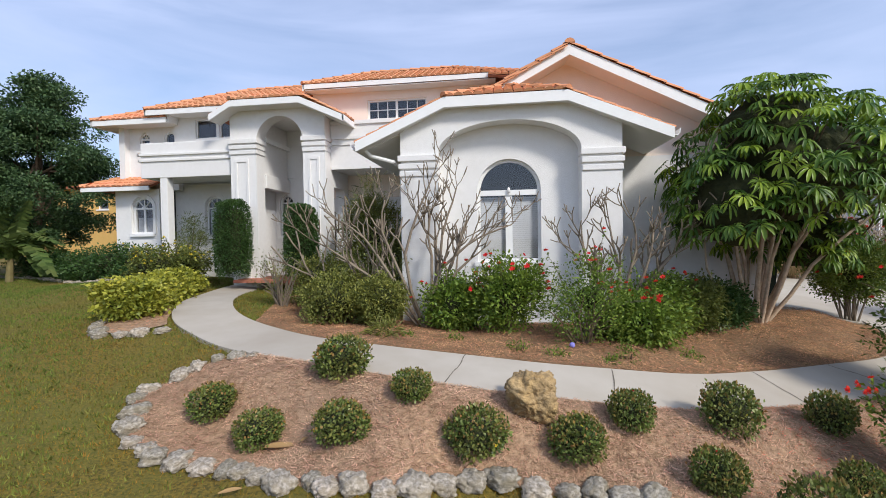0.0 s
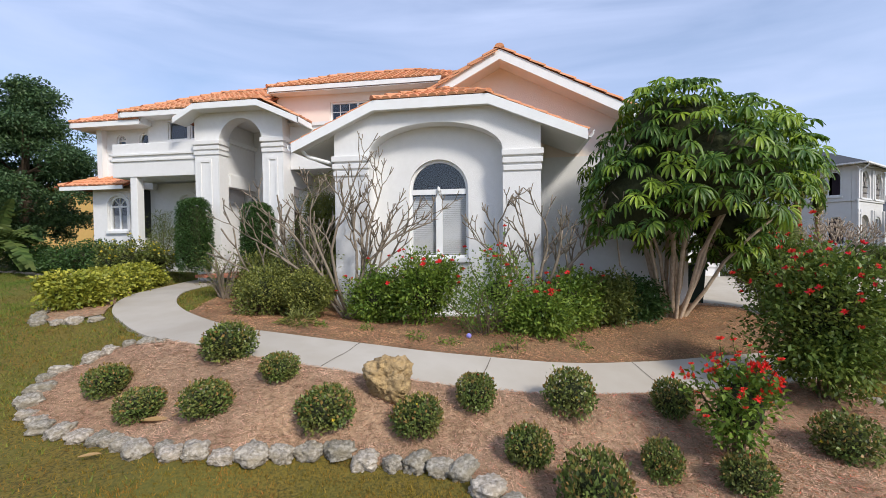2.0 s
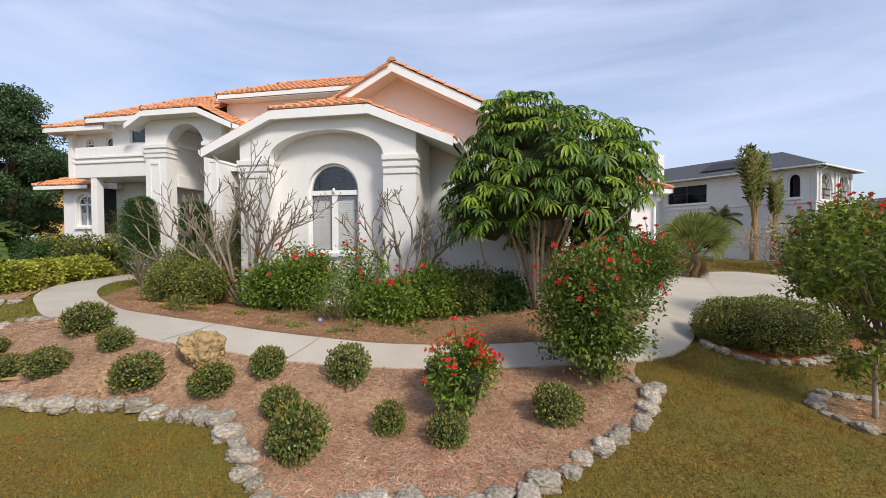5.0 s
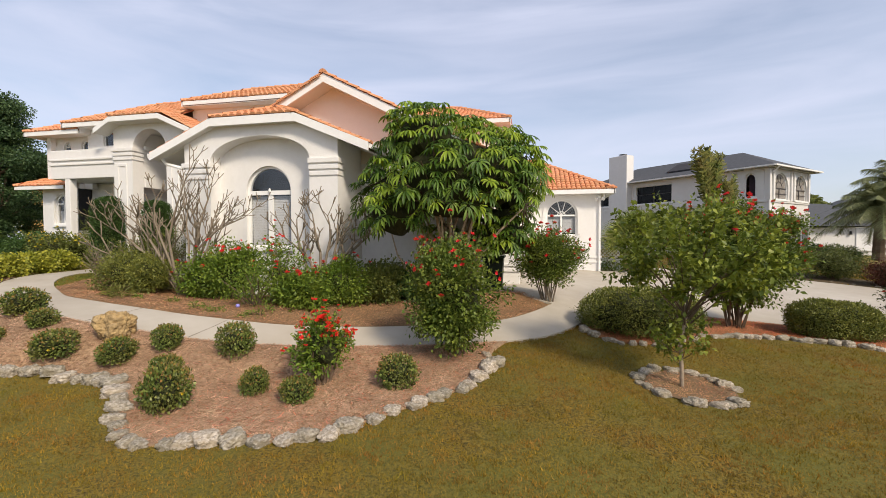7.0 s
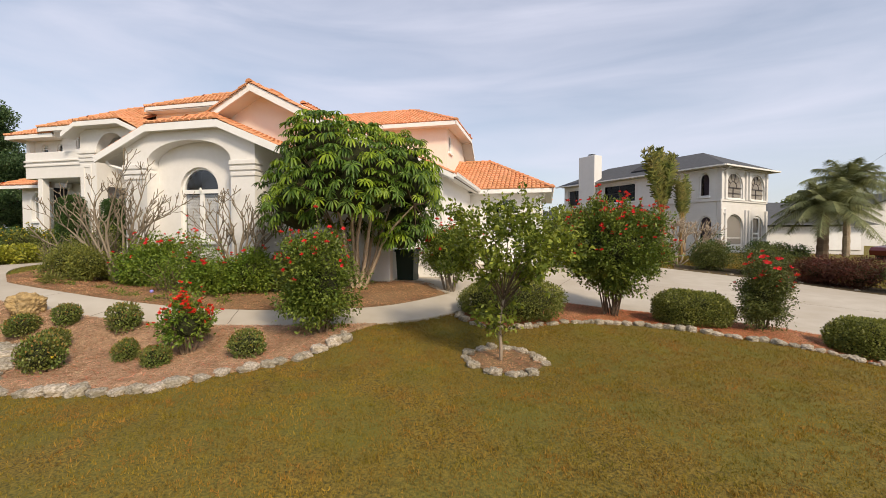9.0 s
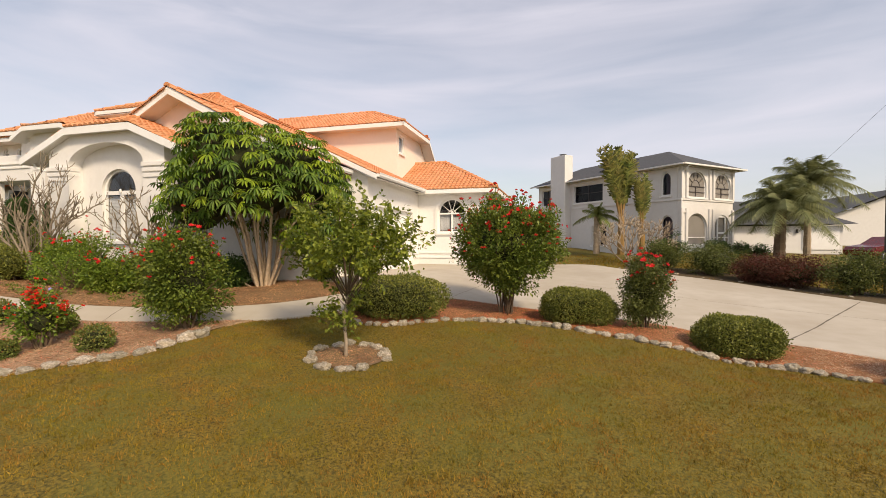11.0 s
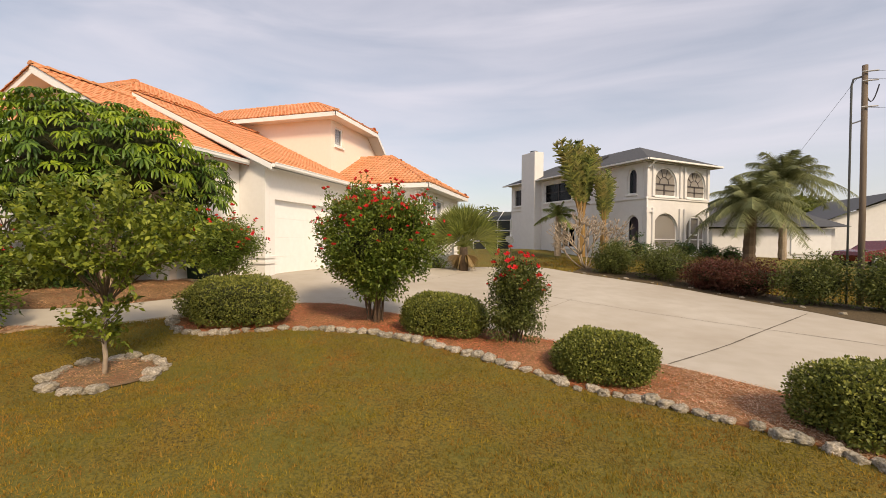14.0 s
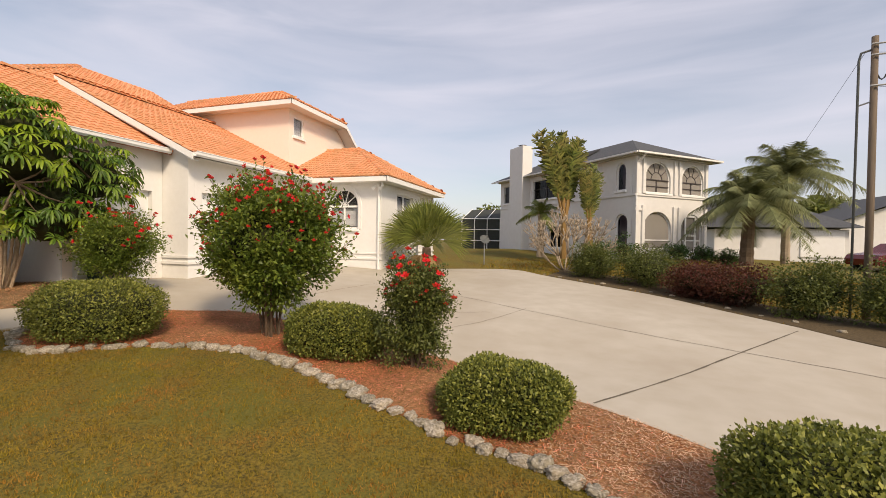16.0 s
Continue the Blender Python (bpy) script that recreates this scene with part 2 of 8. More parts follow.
# ---- the lie of the land: spot heights, blended ----
SPOTS = np.array(((-10, 11, 1.4), (-6, 8, 1.2), (-2.3, 5.5, 1.05), (-.9, 5.2, .85), (1.2, 7, .8), (.2, 3.2, .12), (-2.5, 3.6, .25), (3.5, 3, -.02),
                  (6, 5.5, .28), (5.7, 4.5, .08), (9.6, 5.8, -.05), (9.6, 8, .22), (12, 8.7, .14), (14, 8.6, .07), (16, 8, -.2), (16.7, 8.9, -.05),
                  (4.6, 8.7, .72), (5.4, 10.1, .82), (7, 14, .8), (7, 18, .85), (12, 30, 1.4), (20, 24, 1.25), (22.5, 15.5, .2)))


def lie(x, y):
    """The land's height before it was graded to the path."""
    x, y = np.asarray(x, float), np.asarray(y, float)
    base = np.clip(0.08 + 0.055 * (y - 4) - 0.035 * (x - 6), -0.35, 1.3)
    s, t = base * 0.02, np.full_like(base, 0.02)
    for px, py, pz in SPOTS:
        w = 1 / ((x - px) ** 2 + (y - py) ** 2 + 0.7) ** 2
        s, t = s + w * pz, t + w
    return s / t


PATH_OUT = [(-7.75, 12.4), (-7.58, 10.7), (-7.02, 8.85), (-6.3, 7.5), (-5.62, 6.67), (-4.82, 6.13), (-3.73, 5.52), (-2.5, 5.1), (-1.5, 4.86), (-0.5, 4.8), (0.4, 4.88), (1.65, 5.02),
            (2.7, 5.31), (3.75, 5.73), (4.62, 6.08), (6.12, 6.67), (7.08, 7.33), (7.85, 8.62), (8.1, 9.8)]
PATH_IN = [(-6.9, 12.4), (-6.65, 10.6), (-6.05, 9.1), (-5.4, 8.0), (-4.72, 7.27), (-3.65, 6.62), (-2.6, 6.04), (-1.56, 5.84), (-0.32, 5.8), (0.84, 5.75), (2.29, 5.88), (3.5, 6.43),
           (4.68, 6.95), (5.73, 7.35), (6.4, 7.9), (6.95, 8.8), (7.4, 9.9)]


def ruled(a, b, m, n):
    a, b = resampled(curve_through(a), m), resampled(curve_through(b), m)
    t = np.linspace(0, 1, n)[None, :, None]
    return a[:, None] * (1 - t) + b[:, None] * t


# the path rises evenly, and the soil beside it is graded to it
path_rows = ruled(PATH_OUT, PATH_IN, 120, 9)
path_z = lie(path_rows[..., 0], path_rows[..., 1]) + 0.03
for _ in range(60):
    path_z[1:-1] = 0.25 * path_z[:-2] + 0.5 * path_z[1:-1] + 0.25 * path_z[2:]
path_z = path_z[:, :1] + (path_z[:, -1:] - path_z[:, :1]) * np.linspace(0, 1, 9)[None, :]
GRADE_X, GRADE_Y = np.arange(-9.4, 10.0, 0.08), np.arange(3.4, 13.6, 0.08)
cells = np.stack(np.meshgrid(GRADE_X, GRADE_Y, indexing="ij"), -1).reshape(-1, 2)
grade = np.zeros(len(cells))
for some in np.array_split(np.arange(len(cells)), 60):
    far = np.hypot(cells[some, 0, None] - path_rows[..., 0].ravel(), cells[some, 1, None] - path_rows[..., 1].ravel())
    k = far.argmin(1)
    u = np.clip((0.85 - far[np.arange(len(k)), k]) / 0.7, 0, 1)
    grade[some] = u * u * (3 - 2 * u) * (path_z.ravel()[k] - 0.03 - lie(cells[some, 0], cells[some, 1]))
grade = grade.reshape(len(GRADE_X), len(GRADE_Y))


def heights(x, y):
    """The ground's height at arrays of places."""
    x, y = np.asarray(x, float), np.asarray(y, float)
    u, v = np.clip((x + 9.4) / 0.08, 0, len(GRADE_X) - 1.001), np.clip((y - 3.4) / 0.08, 0, len(GRADE_Y) - 1.001)
    i, j = u.astype(int), v.astype(int)
    p, q = u - i, v - j
    return lie(x, y) + (grade[i, j] * (1 - p) + grade[i + 1, j] * p) * (1 - q) + (grade[i, j + 1] * (1 - p) + grade[i + 1, j + 1] * p) * q


def gz(x, y):
    return float(heights(x, y))


def sheet(name, rows, lift, mat, skirt=0.0, z=None):
    """A sheet over the ground through rows of (x, y), lying lift above it, with a skirt down its rim."""
    rows = np.asarray(rows, float)
    m, n = rows.shape[:2]
    z = heights(rows[..., 0], rows[..., 1]) + lift if z is None else z
    v = [tuple(p) for p in np.concatenate([rows, z[..., None]], -1).reshape(-1, 3)]
    f = [(i * n + j, i * n + j + 1, (i + 1) * n + j + 1, (i + 1) * n + j) for i in range(m - 1) for j in range(n - 1)]
    a, b, c = (Vector(v[k]) for k in f[0][:3])
    if (b - a).cross(c - a).z < 0:
        f = [tuple(reversed(q)) for q in f]
    if skirt:
        rim = [j for j in range(n)] + [i * n + n - 1 for i in range(1, m)] + [(m - 1) * n + j for j in range(n - 2, -1, -1)] + [i * n for i in range(m - 2, 0, -1)]
        k, q = len(v), len(rim)
        v += [v[r] for r in rim] + [(v[r][0], v[r][1], v[r][2] - skirt) for r in rim]
        f += [(k + i, k + q + i, k + q + (i + 1) % q, k + (i + 1) % q) for i in range(q)]
    return piece(name, v, f, mat, smooth=True)


# ---- ground, beds, path, drive ----
def spread(lo, hi, near_lo, near_hi, step):
    near = np.arange(near_lo, near_hi + step / 2, step)
    out = [near_lo]
    while out[-1] > lo:
        out.append(out[-1] - max(step, 0.22 * (near_lo - out[-1]) + step))
    up = [near_hi]
    while up[-1] < hi:
        up.append(up[-1] + max(step, 0.22 * (up[-1] - near_hi) + step))
    return np.r_[out[:0:-1], near, up[1:]]


gx, gy = spread(-900, 900, -12, 24, 0.2), spread(-900, 900, -3, 22, 0.2)
ground_rows = np.stack(np.meshgrid(gx, gy, indexing="ij"), -1)
ground = tagged(sheet("ground", ground_rows, 0.0, LAWN), "patchy olive-brown lawn with worn dry spots", "lawn", kind="structure")

STONE_EDGE = [(-3.3, 5.3), (-3.6, 5.12), (-4.02, 4.95), (-4.27, 4.6), (-4.18, 4.26), (-3.9, 3.95), (-3.44, 3.75), (-2.4, 3.6), (-1.6, 3.42), (-1.0, 3.45),
              (-0.5, 3.68), (0.0, 3.84), (0.5, 3.78), (1.0, 3.8), (1.5, 3.53), (1.9, 3.2), (2.34, 2.78), (2.86, 2.7), (3.5, 2.95), (4.2, 3.08), (4.97, 3.54),
              (5.32, 4.0), (5.68, 4.45), (6.02, 4.9), (6.21, 5.42), (6.13, 5.97)]
edge_out = resampled(curve_through(PATH_OUT), 120)
i0, i1 = int(np.argmin(np.hypot(edge_out[:, 0] + 3.3, edge_out[:, 1] - 5.4))), int(np.argmin(np.hypot(edge_out[:, 0] - 6.3, edge_out[:, 1] - 6.9)))
front_bed = tagged(sheet("mulch_bed", ruled(STONE_EDGE, edge_out[i0:i1 + 1], 90, 14), 0.03, MULCH, 0.1), "raised bed of reddish-brown bark mulch", "planting bed", kind="structure")
HOUSE_SIDE = [(-5.3, 10.7), (-4.6, 10.9), (-3.4, 10.6), (-2.2, 9.6), (-1.4, 8.7), (0.2, 8.62), (2.0, 8.62), (3.0, 9.6), (4.2, 10.0), (5.3, 10.1), (6.2, 10.3), (7.0, 9.95)]
edge_in = resampled(curve_through(PATH_IN), 120)
j0, j1 = int(np.argmin(np.hypot(edge_in[:, 0] + 4.3, edge_in[:, 1] - 6.9))), int(np.argmin(np.hypot(edge_in[:, 0] - 7.15, edge_in[:, 1] - 9.4)))
tagged(sheet("mulch_bed", ruled(edge_in[j0:j1 + 1], HOUSE_SIDE, 90, 16), 0.025, HOUSE_MULCH, 0.1), "bark mulch bed against the white house", "planting bed", kind="structure")
DRIVE_STONES = [(7.85, 8.3), (7.95, 7.85), (8.5, 7.55), (9.28, 7.58), (10.1, 8.2), (11.2, 8.78), (12.4, 8.56), (13.3, 8.33), (14.4, 7.86), (15.2, 7.73), (16.0, 7.55), (16.6, 7.25), (17.6, 6.6), (19.0, 5.6)]
DRIVE_NEAR = [(8.1, 9.6), (8.6, 10.1), (9.6, 10.75), (10.6, 10.75), (12.2, 10.4), (14.0, 9.95), (15.4, 9.55), (16.7, 8.9), (17.7, 8.25), (18.8, 7.4), (20.2, 6.2)]
tagged(sheet("mulch_bed", ruled(DRIVE_STONES, DRIVE_NEAR, 80, 12), 0.025, RED_MULCH, 0.1), "curved mulch bed along the driveway", "planting bed", kind="structure")
garden_path = tagged(sheet("garden_path", path_rows, 0, CONCRETE, 0.16, path_z), "curved pale concrete garden path", "path", kind="structure")
DRIVE_A = [(5.3, 10.2), (6.6, 9.9), (8.1, 9.6)] + DRIVE_NEAR[1:] + [(22.5, 4.0), (26.0, 0.5), (32.0, -5.0)]
DRIVE_B = [(5.3, 17.6), (6.5, 17.7), (9.4, 17.7), (11.5, 19.6), (13.84, 20.7), (15.3, 19.6), (17.2, 18.2), (18.8, 17.1), (20.0, 15.7), (20.8, 14.4), (21.6, 13.1), (23.5, 11.6), (26.5, 9.5), (30.0, 7.0), (36.0, 2.0)]
driveway = tagged(sheet("driveway", ruled(DRIVE_A, DRIVE_B, 120, 40), 0.03, CONCRETE, 0.1), "wide pale concrete driveway with cracks", "driveway", kind="structure")


def in_poly(poly, x, y):
    hit = np.zeros(len(x), bool)
    for (a, b), (c, d) in zip(poly, np.roll(poly, 1, axis=0)):
        cross = ((b > y) != (d > y)) & (x < (c - a) * (y - b) / (d - b + 1e-12) + a)
        hit ^= cross
    return hit


def outline(a, b):
    return np.concatenate([resampled(curve_through(a), 80), resampled(curve_through(b), 80)[::-1]])


# the soil is dug out under the slabs
PAVED = [outline(PATH_OUT, PATH_IN), outline(DRIVE_A, DRIVE_B)]
co = np.empty(len(ground.data.vertices) * 3, np.float32)
ground.data.vertices.foreach_get("co", co)
co = co.reshape(-1, 3)
for paved, slab in zip(PAVED, (garden_path, driveway)):
    top = np.empty(len(slab.data.vertices) * 3, np.float32)
    slab.data.vertices.foreach_get("co", top)
    top = top.reshape(-1, 3)[:120 * (9 if slab is garden_path else 40)]
    within = in_poly(paved, co[:, 0], co[:, 1])
    by = np.flatnonzero(within | ((co[:, 0] > -9) & (co[:, 0] < 24) & (co[:, 1] > 2) & (co[:, 1] < 22)))
    for part_ in np.array_split(by, 40):
        d = np.hypot(co[part_, 0, None] - top[None, :, 0], co[part_, 1, None] - top[None, :, 1])
        k = d.argmin(1)
        level = top[k, 2] - np.where(within[part_], 0.09, 0.025)
        beside = within[part_] | (d[np.arange(len(k)), k] < 0.26)
        co[part_[beside], 2] = np.minimum(co[part_, 2], level)[beside]
ground.data.vertices.foreach_set("co", co.ravel())
ground.data.update()
SLABS = [BVHTree.FromPolygons([q.co.copy() for q in ob.data.vertices], [tuple(q.vertices) for q in ob.data.polygons]) for ob in (garden_path, driveway)]


def slab_top(x, y):
    """The height of the path or driveway there."""
    tops = [hit[0].z for hit in (tree.ray_cast(Vector((x, y, 9.0)), Vector((0, 0, -1))) for tree in SLABS) if hit[0]]
    return max(tops) if tops else gz(x, y) + 0.03


# ---- the house: roofs ----
TILE_W, TILE_L = 0.19, 0.28
near_tiles = []      # tiles that the camera passes nearest, made at the end of the file


def tile_points(w=TILE_W, length=TILE_L, r=0.060, n=5):
    """A barrel tile: u across, v up the slope, w out of the roof; its lower end a little higher and wider."""
    v, f = [], []
    for k, (vv, lift, rr) in enumerate(((-0.02, 0.020, 1.0), (length + 0.05, 0.0, 0.88))):
        v += [(w * 0.5 * rr * -math.cos(math.pi * i / n), vv, lift + r * rr * math.sin(math.pi * i / n)) for i in range(n + 1)]
    m = n + 1
    f += [(i, i + 1, m + i + 1, m + i) for i in range(n)]
    f.append(tuple(reversed(range(m))))
    return np.array(v), f


TILE_V, TILE_F = tile_points()


def inside(poly, u, v):
    hit = False
    for i in range(len(poly)):
        (a, b), (c, d) = poly[i], poly[i - 1]
        if (b > v) != (d > v) and u < (c - a) * (v - b) / (d - b) + a:
            hit = not hit
    return hit


def roof_plane(roof, corners, near=None, deck=0.06):
    """One slope: a thin deck and its barrel tiles in courses. The first two corners lie on the eave, anticlockwise from outside.
    near: a test of a tile's place; those tiles become pieces of their own."""
    c = [Vector(p) for p in corners]
    nrm = None
    for i in range(2, len(c)):
        k = (c[1] - c[0]).cross(c[i] - c[0])
        if k.length > 1e-6:
            nrm = k.normalized()
            break
    if nrm.z < 0:
        nrm = -nrm
    u = Vector((nrm.y, -nrm.x, 0)).normalized() * -1
    s = nrm.cross(u).normalized()
    if s.z < 0:
        u, s = -u, -s
    o = c[0]
    poly = [((p - o).dot(u), (p - o).dot(s)) for p in c]
    slope = {"tiles": Shape(), "ob": None}
    roof["slopes"].append(slope)
    slope["deck"] = Shape().add(c + [p - nrm * deck for p in c], [tuple(range(len(c)))] + [tuple(reversed(range(len(c), 2 * len(c))))]
                     + [(i, i + len(c), (i + 1) % len(c) + len(c), (i + 1) % len(c)) for i in range(len(c))])
    u0, u1 = min(p[0] for p in poly), max(p[0] for p in poly)
    v0, v1 = min(p[1] for p in poly), max(p[1] for p in poly)
    rot = np.array((u, s, nrm)).T
    for j in range(int((v1 - v0) / TILE_L) + 1):
        vv = v0 + j * TILE_L
        for i in range(int((u1 - u0) / TILE_W) + 1):
            uu = u0 + (i + 0.5) * TILE_W
            if not (inside(poly, uu, vv + TILE_L * 0.5) or (j == 0 and inside(poly, uu, vv + 0.05))):
                continue
            place = o + u * (uu + random.uniform(-.006, .006)) + s * (vv + random.uniform(-.012, .012)) + nrm * 0.004
            if near and near(place):
                near_tiles.append((place, u, s, nrm, slope))
            else:
                slope["tiles"].add([Vector(q) for q in (TILE_V @ rot.T + np.array(place))], TILE_F)


def ridge_caps(roof, a, b, r=0.11, lift=0.04):
    """A row of cap tiles along a ridge or hip."""
    a, b = Vector(a), Vector(b)
    d = (b - a)
    n = max(1, round(d.length / 0.36))
    d = d / n
    t = d.normalized()
    side = t.cross(Vector((0, 0, 1))).normalized()
    up = side.cross(t)
    for i in range(n):
        p = a + d * i + up * lift
        v = []
        for q, rr, l in ((p - d * 0.04, r, 0.02), (p + d * 1.05, r * 0.86, 0.0)):
            v += [q + side * (rr * math.cos(x)) + up * (l + rr * 0.85 * math.sin(x) - 0.03) for x in (math.pi * k / 6 for k in range(7))]
        roof["caps"].append(Shape().add(v, [(k, k + 1, 8 + k, 7 + k) for k in range(6)] + [tuple(reversed(range(7))), tuple(range(7, 14))]))


def new_roof():
    return {"slopes": [], "caps": []}


def finish_roof(roof, house, label):
    for s in roof["slopes"]:
        s["ob"] = s["deck"].put("roof_slope", DECK, house, label)
        if s["tiles"].f:
            s["tiles"].put("roof_tiles", TILE, s["ob"])["kind"] = "stuff"
    for cap in roof["caps"]:
        cap.put("ridge_cap", TILE, roof["slopes"][0]["ob"])


def fascia(pts, parent, h=0.18, t=0.05, name="fascia", back=Vector((0, 1, 0))):
    """A board along points of its top edge."""
    sh = Shape()
    p = [Vector(q) for q in pts]
    n = len(p)
    low = [q - Vector((0, 0, h)) for q in p]
    v = p + low + [q + back * t for q in p] + [q + back * t for q in low]
    f = []
    for i in range(n - 1):
        f += [(i, n + i, n + i + 1, i + 1), (2 * n + i, 2 * n + i + 1, 3 * n + i + 1, 3 * n + i), (i, i + 1, 2 * n + i + 1, 2 * n + i), (n + i, 3 * n + i, 3 * n + i + 1, n + i + 1)]
    f += [(0, 2 * n, 3 * n, n), (n - 1, 2 * n - 1, 4 * n - 1, 3 * n - 1)]
    return sh.add(v, f).put(name, TRIM, parent)


def soffit(corners, parent):
    c = [Vector(p) for p in corners]
    n = len(c)
    return Shape().add(c + [p + Vector((0, 0, 0.02)) for p in c], [tuple(range(n)), tuple(reversed(range(n, 2 * n)))] + [(i, (i + 1) % n, n + (i + 1) % n, n + i) for i in range(n)]).put("soffit", SOFFIT, parent)


def gutter(a, b, parent):
    """A white eave gutter with a rolled lip."""
    a, b = Vector(a), Vector(b)
    d = (b - a).normalized()
    out = d.cross(Vector((0, 0, 1)))
    prof = [(0, 0), (0, -0.11), (0.07, -0.13), (0.115, -0.08), (0.12, -0.005), (0.135, 0.0), (0.13, 0.015), (0.105, 0.0), (0.1, -0.07), (0.065, -0.11), (0.015, -0.1), (0.015, 0)]
    v = [q + out * x + Vector((0, 0, z)) for q in (a, b) for x, z in prof]
    n = len(prof)
    f = [(i, (i + 1) % n, n + (i + 1) % n, n + i) for i in range(n)] + [tuple(range(n)), tuple(reversed(range(n, 2 * n)))]
    return Shape().add(v, f).put("gutter", TRIM, parent)


# ---- windows and doors ----
def window(parent, at, u0, u1, sill, spring, top=None, depth=0.12, mullions=(), rails=(), rays=0, blinds=None, frame_w=0.06, sill_out=0.08, tint=None, bars=False, bar_mat=None, hub=(0.25, 0.3), room_mat=None):
    """A window in an opening: frame, mullions, panes, sill, blinds behind, and a backing box whose colour stands in for
    an unlit room. Parts of the house.
    """
    w = bpy.data.objects.new("window", None)
    scene.collection.objects.link(w)
    w.parent = parent
    top = spring if top is None else top
    arched = top > spring + 0.02
    back = at @ Matrix.Translation((0, 0, -depth))
    outer = arch(u0, u1, sill, spring, top) if arched else rect(u0, u1, sill, spring)
    k = frame_w
    inner = arch(u0 + k, u1 - k, sill + k, spring, top - k) if arched else rect(u0 + k, u1 - k, sill + k, spring - k)
    Shape().slab(outer, [inner], 0.07, back).put("window_frame", TRIM, w)
    for m in mullions:
        Shape().slab(rect(m - 0.035, m + 0.035, sill + k, (spring if arched else spring - k)), [], 0.05, back @ Matrix.Translation((0, 0, -0.008))).put("mullion", bar_mat or TRIM, w)
    for r, hgt in rails:
        Shape().slab(rect(u0 + k, u1 - k, r - hgt / 2, r + hgt / 2), [], 0.05, back @ Matrix.Translation((0, 0, 0.012))).put("transom", bar_mat or TRIM, w)
    c, rad = (u0 + u1) / 2, (u1 - u0) / 2 - k
    for i in range(1, rays + 1):
        a = math.pi * i / (rays + 1)
        d = Vector((math.cos(a), math.sin(a) * (top - spring) / rad))
        s = Vector((-d.y, d.x)).normalized() * 0.014
        h0 = hub[0] * rad if bar_mat else 0
        Shape().slab([(c + d.x * h0 + s.x, spring + d.y * h0 + s.y), (c + d.x * h0 - s.x, spring + d.y * h0 - s.y), (c + d.x * rad - s.x, spring + d.y * rad - s.y), (c + d.x * rad + s.x, spring + d.y * rad + s.y)], [], 0.03,
                     back @ Matrix.Translation((0, 0, -0.012))).put("glazing_bar", bar_mat or TRIM, w)
    if rays:
        ring = [(c + hub[1] * rad * math.cos(math.pi * i / 12), spring + hub[1] * rad * math.sin(math.pi * i / 12)) for i in range(13)]
        hin = [(c + hub[0] * rad * math.cos(math.pi * i / 12), spring + hub[0] * rad * math.sin(math.pi * i / 12)) for i in range(12, -1, -1)]
        Shape().slab(ring + hin, [], 0.03, back @ Matrix.Translation((0, 0, -0.012))).put("glazing_bar", bar_mat or TRIM, w)
    if bars:
        nu, nv = bars
        for i in range(1, nu):
            x = u0 + (u1 - u0) * i / nu
            Shape().slab(rect(x - 0.012, x + 0.012, sill + k, spring - k), [], 0.02, back @ Matrix.Translation((0, 0, -0.02))).put("glazing_bar", TRIM, w)
        for i in range(1, nv):
            x = sill + (spring - sill) * i / nv
            Shape().slab(rect(u0 + k, u1 - k, x - 0.012, x + 0.012), [], 0.02, back @ Matrix.Translation((0, 0, -0.022))).put("glazing_bar", TRIM, w)
    flat = Shape().slab(inner, [], 0.006, back @ Matrix.Translation((0, 0, -0.03)))
    n_in = len(inner)
    flat.f = [f for f in flat.f if all(i < n_in for i in f)]
    flat.v = flat.v[:n_in]
    pane = flat.put("pane", tint or GLASS, w)
    pane.visible_shadow = False
    if blinds:
        b0, b1 = blinds
        sh = Shape()
        z = b0
        while z < b1:
            a, b = back @ Vector((u0 + k, z, -0.09)), back @ Vector((u1 - k, z, -0.09))
            out = (back.to_3x3() @ Vector((0, 0, 1))) * 0.007
            up = Vector((0, 0, 0.0205))
            v = [a + out - up, b + out - up, b - out + up, a - out + up]
            sh.add(v, [(0, 1, 2, 3)])
            z += 0.042
        sh.put("blind_slats", BLIND, w, "white venetian blind slats")
    # The default DARK puts the gloom of an unlit room into the box's colour.
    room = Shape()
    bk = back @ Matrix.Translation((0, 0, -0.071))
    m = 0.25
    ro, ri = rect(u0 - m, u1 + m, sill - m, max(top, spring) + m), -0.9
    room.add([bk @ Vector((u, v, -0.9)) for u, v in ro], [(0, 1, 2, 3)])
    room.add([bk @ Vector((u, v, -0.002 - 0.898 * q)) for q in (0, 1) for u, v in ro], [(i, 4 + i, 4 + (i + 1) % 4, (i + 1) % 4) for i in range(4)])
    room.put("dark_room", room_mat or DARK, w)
    if sill_out:
        Shape().slab(rect(u0 - 0.06, u1 + 0.06, sill - 0.09, sill - 0.004), [], depth + sill_out - 0.03, at @ Matrix.Translation((0, 0, sill_out))).put("window_sill", TRIM, w)
    return w


def band(parent, boxes, name="moulding", mat=None, b=0.015):
    for q in boxes:
        Shape().box(*q, b=b).put(name, mat or STUCCO, parent)


